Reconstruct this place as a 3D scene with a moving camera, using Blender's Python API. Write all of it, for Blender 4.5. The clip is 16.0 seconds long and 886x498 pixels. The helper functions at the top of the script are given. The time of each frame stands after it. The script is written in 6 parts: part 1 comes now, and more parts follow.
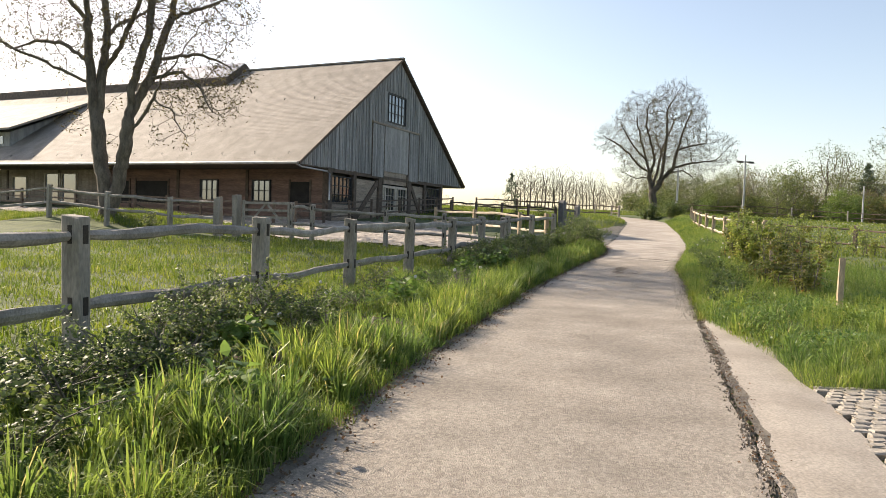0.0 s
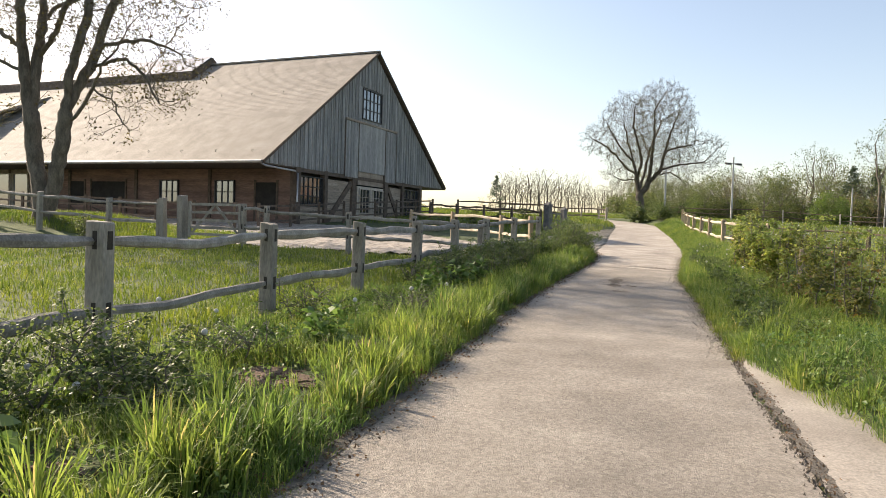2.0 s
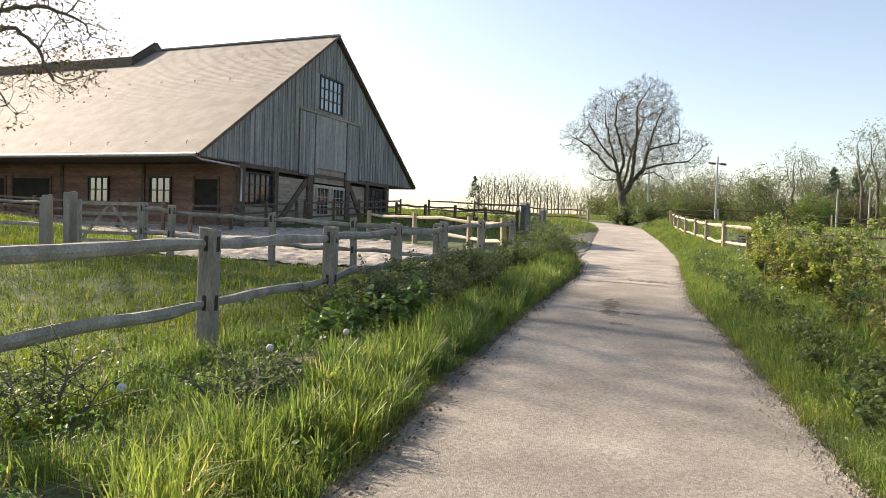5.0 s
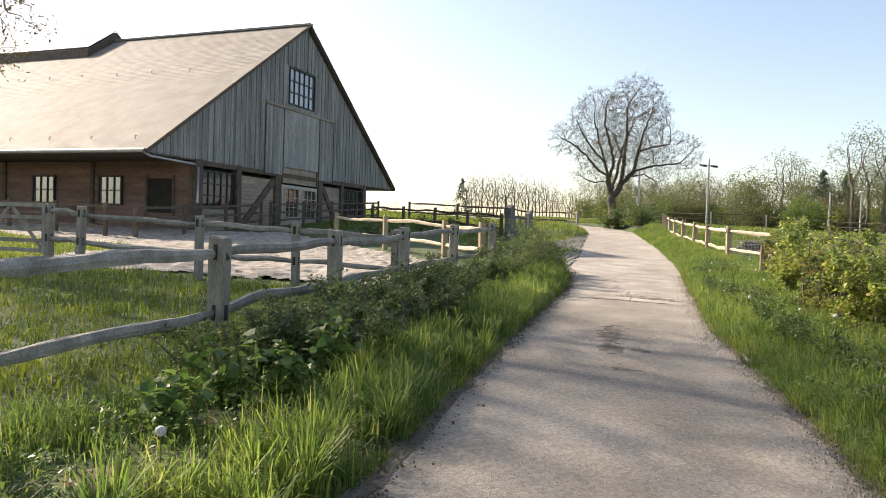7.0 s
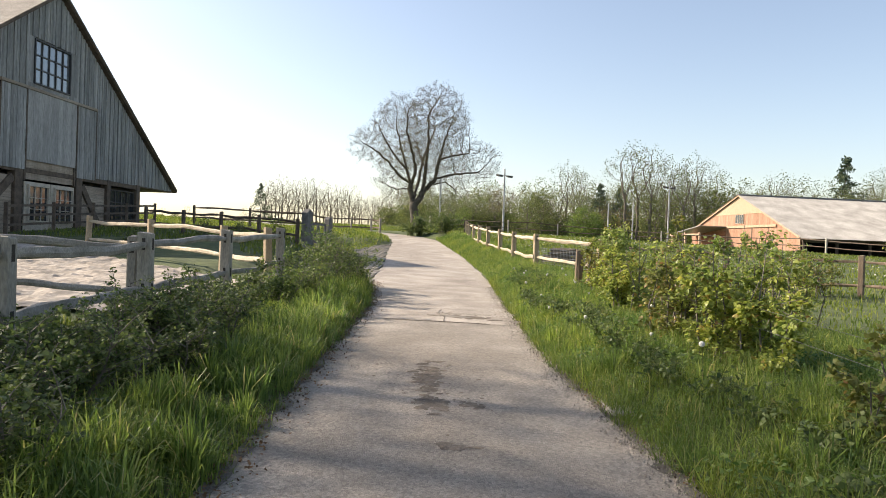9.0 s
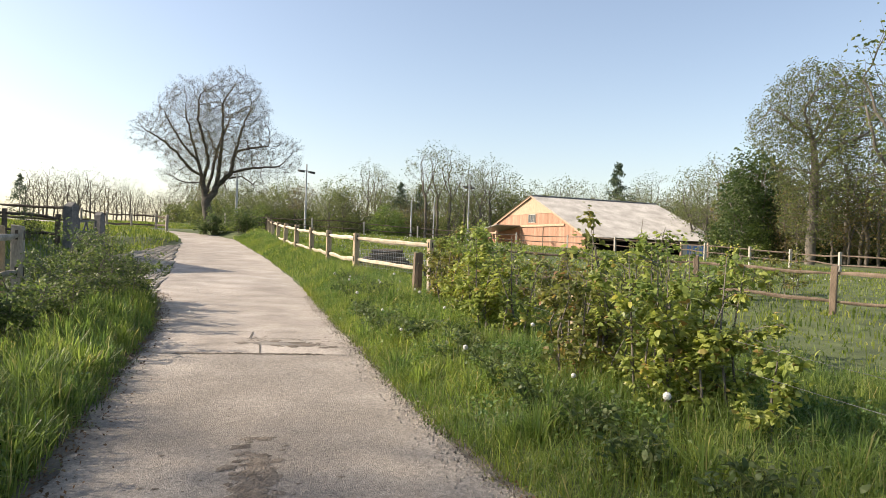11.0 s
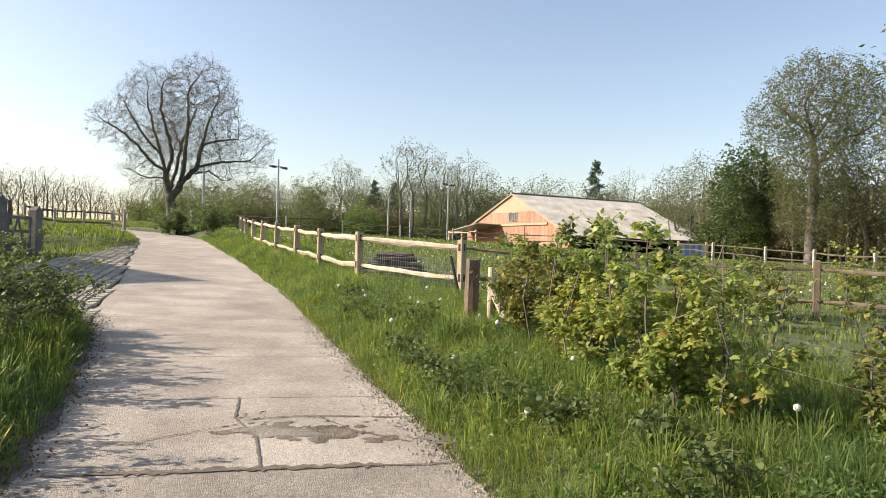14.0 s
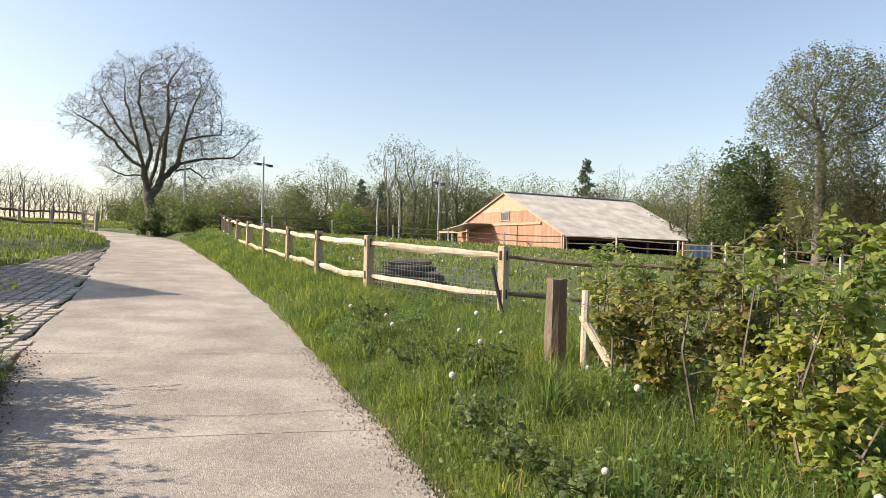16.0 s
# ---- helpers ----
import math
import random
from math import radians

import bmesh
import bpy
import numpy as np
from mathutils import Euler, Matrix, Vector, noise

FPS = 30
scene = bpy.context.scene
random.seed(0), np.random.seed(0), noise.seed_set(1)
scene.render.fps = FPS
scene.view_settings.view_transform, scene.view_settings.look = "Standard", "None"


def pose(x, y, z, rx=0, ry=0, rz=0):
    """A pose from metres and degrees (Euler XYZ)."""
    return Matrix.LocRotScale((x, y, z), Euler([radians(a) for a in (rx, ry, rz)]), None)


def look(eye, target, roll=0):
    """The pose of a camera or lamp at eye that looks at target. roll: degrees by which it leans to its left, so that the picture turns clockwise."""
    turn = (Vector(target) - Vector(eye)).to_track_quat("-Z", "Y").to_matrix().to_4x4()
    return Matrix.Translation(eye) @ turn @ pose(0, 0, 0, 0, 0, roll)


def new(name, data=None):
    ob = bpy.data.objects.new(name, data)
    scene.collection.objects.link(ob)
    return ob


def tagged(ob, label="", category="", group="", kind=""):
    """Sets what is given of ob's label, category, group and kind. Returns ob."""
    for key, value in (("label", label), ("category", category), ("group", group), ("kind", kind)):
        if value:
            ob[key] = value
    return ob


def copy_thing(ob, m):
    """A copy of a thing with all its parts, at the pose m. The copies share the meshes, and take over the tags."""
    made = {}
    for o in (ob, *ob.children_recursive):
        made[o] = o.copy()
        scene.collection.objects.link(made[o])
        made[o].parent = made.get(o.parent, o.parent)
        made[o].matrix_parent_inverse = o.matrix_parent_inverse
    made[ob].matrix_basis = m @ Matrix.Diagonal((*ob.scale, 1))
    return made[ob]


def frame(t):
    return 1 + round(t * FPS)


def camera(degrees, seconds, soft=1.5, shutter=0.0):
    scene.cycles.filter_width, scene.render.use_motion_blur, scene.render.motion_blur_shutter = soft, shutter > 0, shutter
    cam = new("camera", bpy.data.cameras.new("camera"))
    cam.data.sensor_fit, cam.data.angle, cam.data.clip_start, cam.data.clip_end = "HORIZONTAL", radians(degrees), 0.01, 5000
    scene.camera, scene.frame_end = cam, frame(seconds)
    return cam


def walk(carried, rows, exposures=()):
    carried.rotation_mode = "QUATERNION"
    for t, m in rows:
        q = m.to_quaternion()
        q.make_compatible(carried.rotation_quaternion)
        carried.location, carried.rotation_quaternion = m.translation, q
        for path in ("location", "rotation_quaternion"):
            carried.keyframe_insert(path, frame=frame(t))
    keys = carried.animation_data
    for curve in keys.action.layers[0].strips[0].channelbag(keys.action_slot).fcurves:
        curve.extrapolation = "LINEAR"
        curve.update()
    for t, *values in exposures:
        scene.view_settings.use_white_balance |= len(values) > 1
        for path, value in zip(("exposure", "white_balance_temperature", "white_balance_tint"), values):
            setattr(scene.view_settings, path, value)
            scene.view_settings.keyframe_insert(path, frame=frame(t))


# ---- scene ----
cam = camera(65.4, 16.0, soft=0.7)
METRES, EYE, TILT, LEAN, TURN = 26.0, 1.5, -1.0, 0.0, 2.2
ROWS = [
    (0.0, 0.0000, 0.0000, 0.0000, 0.04, -1.27, -1.87),
    (0.5, 0.0042, 0.0294, 0.0018, -0.25, -1.19, -1.81),
    (1.0, 0.0076, 0.0568, 0.0023, -0.49, -1.14, -1.85),
    (1.5, 0.0136, 0.0840, 0.0028, -0.87, -1.13, -1.8),
    (2.0, 0.0183, 0.1129, 0.0036, -1.16, -0.98, -1.82),
    (2.5, 0.0240, 0.1416, 0.0045, -1.47, -1.03, -1.8),
    (3.0, 0.0293, 0.1707, 0.0048, -1.79, -1.0, -1.82),
    (3.5, 0.0351, 0.1990, 0.0062, -2.13, -0.9, -1.79),
    (4.0, 0.0407, 0.2281, 0.0073, -2.44, -0.9, -1.77),
    (6.5, 0.0726, 0.3668, 0.0155, -3.45, -0.66, -1.88),
    (7.0, 0.0789, 0.3961, 0.0163, -3.77, -0.58, -1.89),
    (7.5, 0.0842, 0.4243, 0.0167, -4.12, -0.09, -1.93),
    (8.0, 0.0913, 0.4520, 0.0165, -6.23, 0.13, -1.86),
    (8.5, 0.0981, 0.4796, 0.0176, -11.26, 0.35, -1.78),
    (9.0, 0.1066, 0.5071, 0.0184, -20.03, 0.55, -1.63),
    (9.5, 0.1125, 0.5357, 0.0202, -26.62, 0.66, -1.48),
    (10.0, 0.1202, 0.5630, 0.0215, -32.34, 0.72, -1.29),
    (12.5, 0.1639, 0.7048, 0.0247, -37.97, 0.8, -1.07),
    (13.0, 0.1743, 0.7318, 0.0257, -38.38, 0.78, -1.08),
    (13.5, 0.1841, 0.7593, 0.0268, -38.84, 0.82, -1.04),
    (14.0, 0.1958, 0.7906, 0.0277, -39.14, 0.78, -0.98),
    (14.5, 0.2076, 0.8203, 0.0293, -39.43, 0.84, -0.99),
    (15.0, 0.2182, 0.8485, 0.0313, -39.75, 0.87, -0.95),
    (15.5, 0.2316, 0.8767, 0.0329, -40.08, 0.72, -0.97),
    (16.0, 0.2447, 0.9047, 0.0349, -40.38, 0.75, -0.86),
]
walk(cam, [(t, pose(0, 0, EYE, TILT, LEAN, TURN) @ pose(METRES * x, METRES * y, METRES * z, 90 + pitch, roll, yaw)) for t, x, y, z, yaw, pitch, roll in ROWS],
     exposures=[(0.0, 0.85, 7600, 14), (5.0, 0.90, 7530, 14), (7.5, 0.97, 7460, 14), (9.0, 0.84, 7430, 14), (16.0, 0.78, 7350, 14)])

# ---- light: hazy morning sun ahead on the left ----
SUN = Vector((-0.683, 0.487, 0.545)).normalized()
world = bpy.data.worlds.new("sky")
scene.world = world
world.use_nodes = True
wn, wl = world.node_tree.nodes, world.node_tree.links
sky = wn.new("ShaderNodeTexSky")
sky.sky_type = "NISHITA"
sky.sun_disc = False
sky.sun_elevation = math.asin(SUN.z)
sky.sun_rotation = math.atan2(SUN.x, SUN.y)
sky.air_density, sky.dust_density, sky.ozone_density = 1.0, 1.4, 1.5
haze = wn.new("ShaderNodeHueSaturation")
haze.inputs["Saturation"].default_value = 0.96
wl.new(sky.outputs[0], haze.inputs["Color"]), wl.new(haze.outputs[0], wn["Background"].inputs["Color"])
wn["Background"].inputs["Strength"].default_value = 0.135
sun = new("sun", bpy.data.lights.new("sun", "SUN"))
sun.data.energy, sun.data.angle, sun.data.color = 5.0, radians(0.6), (1.0, 0.93, 0.82)
sun.matrix_world = look((0, 0, 60), Vector((0, 0, 60)) - SUN)


# ---- materials ----
def mat(name, a, b, scale=3.0, rough=0.8, bump=0.3, fine=40.0, metal=0.0, vary=0.0, stretch=(1, 1, 1), speck=0.0):
    """Two-tone surface: broad stains, fine grain, relief; vary shifts the tone from piece to piece."""
    m = bpy.data.materials.new(name)
    m.use_nodes = True
    n, l = m.node_tree.nodes, m.node_tree.links
    p = n["Principled BSDF"]
    co = n.new("ShaderNodeTexCoord")
    mp = n.new("ShaderNodeMapping")
    mp.inputs["Scale"].default_value = stretch
    l.new(co.outputs["Object"], mp.inputs[0])
    n1, n2 = n.new("ShaderNodeTexNoise"), n.new("ShaderNodeTexNoise")
    n1.inputs["Scale"].default_value, n1.inputs["Detail"].default_value = scale, 6
    n2.inputs["Scale"].default_value, n2.inputs["Detail"].default_value = fine, 4
    l.new(mp.outputs[0], n1.inputs[0]), l.new(mp.outputs[0], n2.inputs[0])
    r = n.new("ShaderNodeValToRGB")
    r.color_ramp.elements[0].position, r.color_ramp.elements[1].position = 0.34, 0.66
    r.color_ramp.elements[0].color, r.color_ramp.elements[1].color = (*a, 1), (*b, 1)
    l.new(n1.outputs[0], r.inputs[0])
    mx = n.new("ShaderNodeMix")
    mx.data_type, mx.blend_type = "RGBA", "MULTIPLY"
    mx.inputs[0].default_value = 0.55
    r2 = n.new("ShaderNodeValToRGB")
    r2.color_ramp.elements[0].position, r2.color_ramp.elements[1].position = 0.3, 0.7
    r2.color_ramp.elements[0].color, r2.color_ramp.elements[1].color = (0.45, 0.45, 0.45, 1), (1.25, 1.25, 1.25, 1)
    l.new(n2.outputs[0], r2.inputs[0])
    l.new(r.outputs[0], mx.inputs[6]), l.new(r2.outputs[0], mx.inputs[7])
    out = mx.outputs[2]
    if speck:
        vo = n.new("ShaderNodeTexVoronoi")
        vo.inputs["Scale"].default_value = 42
        l.new(mp.outputs[0], vo.inputs[0])
        r3 = n.new("ShaderNodeValToRGB")
        r3.color_ramp.elements[0].color, r3.color_ramp.elements[1].color = (0.42, 0.41, 0.39, 1), (1.5, 1.48, 1.45, 1)
        big = n.new("ShaderNodeTexNoise")
        big.inputs["Scale"].default_value, big.inputs["Detail"].default_value, big.inputs["Roughness"].default_value = 0.35, 8, 0.7
        l.new(mp.outputs[0], big.inputs[0])
        r4 = n.new("ShaderNodeValToRGB")
        r4.color_ramp.elements[0].position, r4.color_ramp.elements[1].position = 0.36, 0.62
        r4.color_ramp.elements[0].color, r4.color_ramp.elements[1].color = (0.74, 0.72, 0.70, 1), (1.08, 1.08, 1.08, 1)
        l.new(big.outputs[0], r4.inputs[0])
        l.new(vo.outputs["Color"], r3.inputs[0])
        for ramp, amount in ((r3, speck), (r4, 0.8)):
            m3 = n.new("ShaderNodeMix")
            m3.data_type, m3.blend_type = "RGBA", "MULTIPLY"
            m3.inputs[0].default_value = amount
            l.new(out, m3.inputs[6]), l.new(ramp.outputs[0], m3.inputs[7])
            out = m3.outputs[2]
    if vary:
        info = n.new("ShaderNodeObjectInfo")
        hsv = n.new("ShaderNodeHueSaturation")
        mr = n.new("ShaderNodeMapRange")
        mr.inputs[3].default_value, mr.inputs[4].default_value = 1 - vary, 1 + vary
        l.new(info.outputs["Random"], mr.inputs[0]), l.new(mr.outputs[0], hsv.inputs["Value"]), l.new(out, hsv.inputs["Color"])
        out = hsv.outputs[0]
    l.new(out, p.inputs["Base Color"])
    p.inputs["Roughness"].default_value, p.inputs["Metallic"].default_value = rough, metal
    if bump:
        b1 = n.new("ShaderNodeBump")
        b1.inputs["Strength"].default_value, b1.inputs["Distance"].default_value = bump, 0.02
        l.new(n2.outputs[0], b1.inputs["Height"]), l.new(b1.outputs[0], p.inputs["Normal"])
    return m


def leaf_mat(name, a, b, through_light=0.45, rough=0.5, c=None, patch=1.1):
    """Thin leaf: tone varies from leaf to leaf, light passes through."""
    m = bpy.data.materials.new(name)
    m.use_nodes = True
    n, l = m.node_tree.nodes, m.node_tree.links
    p, out = n["Principled BSDF"], n["Material Output"]
    geo = n.new("ShaderNodeNewGeometry")
    r = n.new("ShaderNodeValToRGB")
    r.color_ramp.elements[0].color, r.color_ramp.elements[1].color = (*a, 1), (*b, 1)
    if c:
        e = r.color_ramp.elements.new(0.9)
        e.color = (*b, 1)
        r.color_ramp.elements[-1].color = (*c, 1)
    l.new(geo.outputs["Random Per Island"], r.inputs[0])
    co = n.new("ShaderNodeTexCoord")
    nz = n.new("ShaderNodeTexNoise")
    nz.inputs["Scale"].default_value, nz.inputs["Detail"].default_value = patch, 3
    l.new(co.outputs["Object"], nz.inputs[0])
    rp = n.new("ShaderNodeValToRGB")
    rp.color_ramp.elements[0].position, rp.color_ramp.elements[1].position = 0.35, 0.65
    rp.color_ramp.elements[0].color, rp.color_ramp.elements[1].color = (0.62, 0.72, 0.75, 1), (1.3, 1.15, 0.95, 1)
    l.new(nz.outputs[0], rp.inputs[0])
    mp = n.new("ShaderNodeMix")
    mp.data_type, mp.blend_type = "RGBA", "MULTIPLY"
    mp.inputs[0].default_value = 0.8
    l.new(r.outputs[0], mp.inputs[6]), l.new(rp.outputs[0], mp.inputs[7])
    l.new(mp.outputs[2], p.inputs["Base Color"])
    p.inputs["Roughness"].default_value = rough
    p.inputs["Specular IOR Level"].default_value = 0.3
    tr = n.new("ShaderNodeBsdfTranslucent")
    hsv = n.new("ShaderNodeHueSaturation")
    hsv.inputs["Value"].default_value, hsv.inputs["Saturation"].default_value = 1.7, 1.1
    l.new(mp.outputs[2], hsv.inputs["Color"]), l.new(hsv.outputs[0], tr.inputs[0])
    mix = n.new("ShaderNodeMixShader")
    mix.inputs[0].default_value = through_light
    l.new(p.outputs[0], mix.inputs[1]), l.new(tr.outputs[0], mix.inputs[2]), l.new(mix.outputs[0], out.inputs[0])
    return m


M_GROUND = mat("meadow_soil", (0.042, 0.062, 0.018), (0.098, 0.125, 0.037), 1.6, 0.95, 0.9, 26)
M_ROAD = mat("worn_road", (0.27, 0.242, 0.208), (0.385, 0.345, 0.298), 0.9, 0.88, 1.0, 90, speck=0.55)
M_SLAB = mat("road_slab", (0.335, 0.30, 0.26), (0.46, 0.415, 0.365), 1.3, 0.88, 0.8, 90, vary=0.05, speck=0.45)
M_STRIP = mat("kerb_concrete", (0.26, 0.23, 0.195), (0.35, 0.315, 0.27), 1.4, 0.85, 0.35, 50)
M_DIRT = mat("dirt", (0.095, 0.082, 0.066), (0.19, 0.165, 0.135), 4, 0.95, 0.9, 60)
M_SOIL = mat("red_soil", (0.09, 0.055, 0.035), (0.17, 0.11, 0.075), 4, 0.95, 0.9, 40)
M_SAND = mat("paddock_sand", (0.27, 0.235, 0.195), (0.44, 0.39, 0.335), 2.6, 0.95, 1.0, 9)
M_COBBLE = mat("cobble_stone", (0.31, 0.28, 0.235), (0.43, 0.39, 0.335), 6, 0.8, 0.4, 50, vary=0.18)
M_OAK = mat("weathered_oak", (0.22, 0.20, 0.165), (0.34, 0.31, 0.265), 5, 0.85, 0.5, 60, vary=0.12, stretch=(1, 1, 0.25))
M_OAKNEW = mat("pale_oak", (0.34, 0.26, 0.17), (0.47, 0.37, 0.25), 5, 0.8, 0.4, 60, vary=0.15, stretch=(1, 1, 0.25))
M_OLDBROWN = mat("brown_weathered_wood", (0.12, 0.088, 0.06), (0.205, 0.152, 0.108), 5, 0.85, 0.5, 50, vary=0.12, stretch=(1, 1, 0.3))
M_RAILPALE = mat("cleft_rail_pale", (0.40, 0.33, 0.24), (0.56, 0.49, 0.38), 4, 0.8, 0.4, 50, vary=0.15)
M_RAIL = mat("cleft_rail", (0.20, 0.185, 0.16), (0.36, 0.335, 0.30), 4, 0.85, 0.6, 45, vary=0.15)
M_HOLE = mat("mortise_shade", (0.03, 0.025, 0.02), (0.05, 0.04, 0.03), 8, 0.95, 0.2, 50)
M_BOARD = mat("silvered_boards", (0.20, 0.205, 0.205), (0.325, 0.325, 0.32), 3, 0.85, 0.4, 30, vary=0.22, stretch=(1, 1, 0.12))
M_DOORBOARD = mat("loft_door_boards", (0.29, 0.29, 0.285), (0.39, 0.385, 0.375), 3, 0.85, 0.3, 30, vary=0.10, stretch=(1, 1, 0.12))
M_BROWNWOOD = mat("brown_cladding", (0.155, 0.094, 0.072), (0.26, 0.16, 0.125), 3, 0.8, 0.3, 25, vary=0.15, stretch=(0.15, 0.15, 1))
M_PLANK = mat("grey_planks", (0.26, 0.21, 0.165), (0.40, 0.335, 0.27), 3, 0.85, 0.4, 25, vary=0.15, stretch=(0.15, 0.15, 1))
M_FRAMEWOOD = mat("dark_oak_frame", (0.075, 0.055, 0.04), (0.14, 0.105, 0.08), 4, 0.8, 0.3, 30, vary=0.1)
M_BLACKFRAME = mat("dark_window_bars", (0.02, 0.02, 0.022), (0.04, 0.04, 0.04), 5, 0.5, 0.1, 30)
M_TILE = mat("plain_roof_tile", (0.235, 0.21, 0.18), (0.33, 0.295, 0.255), 1.2, 0.8, 0.35, 14, vary=0.06)
M_WHITE = mat("cream_paint", (0.42, 0.375, 0.315), (0.54, 0.49, 0.42), 5, 0.6, 0.1, 40)
M_ZINC = mat("zinc", (0.40, 0.40, 0.40), (0.52, 0.52, 0.52), 3, 0.4, 0.1, 30, metal=0.6)
M_BLOCK = mat("grey_plinth", (0.36, 0.34, 0.31), (0.46, 0.44, 0.40), 3, 0.85, 0.3, 30)
M_ORANGE = mat("larch_cladding", (0.29, 0.155, 0.10), (0.40, 0.235, 0.16), 1.6, 0.8, 0.2, 14, vary=0.10, stretch=(1, 1, 0.15))
M_ORANGETRIM = mat("larch_trim", (0.40, 0.27, 0.18), (0.49, 0.36, 0.255), 3, 0.75, 0.2, 20)
M_SHEET = mat("fibre_cement_sheet", (0.24, 0.235, 0.225), (0.36, 0.355, 0.34), 0.5, 0.9, 0.2, 12, vary=0.05)
# near-black colour that paints the shade inside the barns
M_DARK = mat("interior_shade", (0.015, 0.013, 0.012), (0.03, 0.027, 0.024), 2, 0.9, 0.1, 20)
M_BARK = mat("bark", (0.085, 0.07, 0.055), (0.18, 0.155, 0.125), 6, 0.9, 0.8, 30, stretch=(1, 1, 0.3))
M_GREYPOST = mat("grey_gate_timber", (0.085, 0.088, 0.09), (0.15, 0.15, 0.15), 4, 0.85, 0.5, 40, vary=0.1)
M_BED = mat("joint_sand", (0.10, 0.085, 0.065), (0.18, 0.155, 0.12), 5, 0.95, 0.8, 60)
M_BARKDARK = mat("dark_bark", (0.06, 0.052, 0.043), (0.125, 0.108, 0.09), 3, 0.9, 0.5, 20)
M_TWIG = mat("far_bark", (0.09, 0.08, 0.065), (0.17, 0.15, 0.125), 2, 0.9, 0.2, 20)
M_METAL = mat("galvanised_steel", (0.30, 0.31, 0.32), (0.42, 0.43, 0.44), 4, 0.45, 0.1, 30, metal=0.7)
M_BLACK = mat("black_iron", (0.015, 0.015, 0.016), (0.03, 0.03, 0.03), 5, 0.6, 0.2, 40)
M_WHITECAP = mat("pale_post", (0.34, 0.31, 0.26), (0.46, 0.43, 0.37), 5, 0.8, 0.2, 40)
M_BLUE = mat("blue_panel", (0.08, 0.17, 0.38), (0.11, 0.22, 0.46), 4, 0.6, 0.1, 30)
M_REDWOOD = mat("red_stained_wood", (0.30, 0.13, 0.08), (0.38, 0.17, 0.11), 3, 0.8, 0.2, 20, vary=0.1)
M_SIGNBACK = mat("sign_timber", (0.07, 0.05, 0.04), (0.12, 0.09, 0.07), 5, 0.8, 0.2, 30)
M_DANDELION = mat("seed_head", (0.45, 0.45, 0.41), (0.6, 0.6, 0.56), 20, 0.9, 0.2, 90)
M_GRASS = leaf_mat("grass_blade", (0.068, 0.115, 0.03), (0.205, 0.27, 0.08), 0.52, 0.45, (0.34, 0.30, 0.15))
M_LAWN = leaf_mat("pasture_blade", (0.075, 0.12, 0.02), (0.18, 0.22, 0.055), 0.36, 0.5, (0.27, 0.27, 0.11))
M_BRAMBLE = leaf_mat("bramble_leaf", (0.045, 0.075, 0.025), (0.15, 0.19, 0.07), 0.36, 0.5)
M_HERB = leaf_mat("verge_herb", (0.06, 0.115, 0.03), (0.17, 0.25, 0.08), 0.38, 0.45)
M_HEDGE = leaf_mat("hornbeam_leaf", (0.12, 0.165, 0.04), (0.34, 0.38, 0.11), 0.38, 0.42, (0.27, 0.16, 0.07))
M_HEDGEDARK = leaf_mat("old_hornbeam_leaf", (0.08, 0.10, 0.025), (0.22, 0.22, 0.07), 0.38, 0.5, (0.21, 0.11, 0.055))
M_ASHLEAF = leaf_mat("young_ash_leaf", (0.07, 0.065, 0.035), (0.17, 0.16, 0.08), 0.3, 0.6)
M_KEYS = leaf_mat("ash_keys", (0.05, 0.04, 0.025), (0.14, 0.125, 0.055), 0.3, 0.7)
# leaf tone set slightly light, standing in for haze over the far woods
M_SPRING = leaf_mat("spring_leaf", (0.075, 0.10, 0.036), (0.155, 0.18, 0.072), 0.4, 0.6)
M_BROWNLEAF = leaf_mat("opening_brown_leaf", (0.10, 0.08, 0.035), (0.20, 0.175, 0.075), 0.35, 0.6)
M_FRESH = leaf_mat("fresh_green_leaf", (0.08, 0.13, 0.035), (0.16, 0.22, 0.065), 0.4, 0.55)
M_IVY = leaf_mat("dark_ivy", (0.03, 0.055, 0.018), (0.075, 0.115, 0.035), 0.3, 0.5)
M_FIR = leaf_mat("fir_needles", (0.04, 0.07, 0.045), (0.09, 0.13, 0.085), 0.2, 0.6)

M_GLASS = bpy.data.materials.new("window_glass")
M_GLASS.use_nodes = True
gp = M_GLASS.node_tree.nodes["Principled BSDF"]
gp.inputs["Base Color"].default_value, gp.inputs["Roughness"].default_value = (0.30, 0.33, 0.36, 1), 0.04
gp.inputs["Metallic"].default_value = 0.65

# Dimmed copy of the glass: a duller reflection is put into its colour.
M_GLASSDARK = M_GLASS.copy()
M_GLASSDARK.name = "dim_window_glass"
M_GLASSDARK.node_tree.nodes["Principled BSDF"].inputs["Base Color"].default_value = (0.09, 0.10, 0.11, 1)


# ---- mesh helpers ----
def link(name, me, material, parent=None, label=""):
    if material:
        me.materials.append(material)
    ob = new(name, me)
    if parent:
        ob.parent = parent
    if label:
        ob["label"] = label
    return ob


def part(name, bm, material, parent, label=""):
    me = bpy.data.meshes.new(name)
    bm.to_mesh(me)
    bm.free()
    return link(name, me, material, parent, label)


def thing(name, m, label, category, group="", kind=""):
    ob = new(name)
    ob.matrix_world = m
    return tagged(ob, label, category, group, kind)


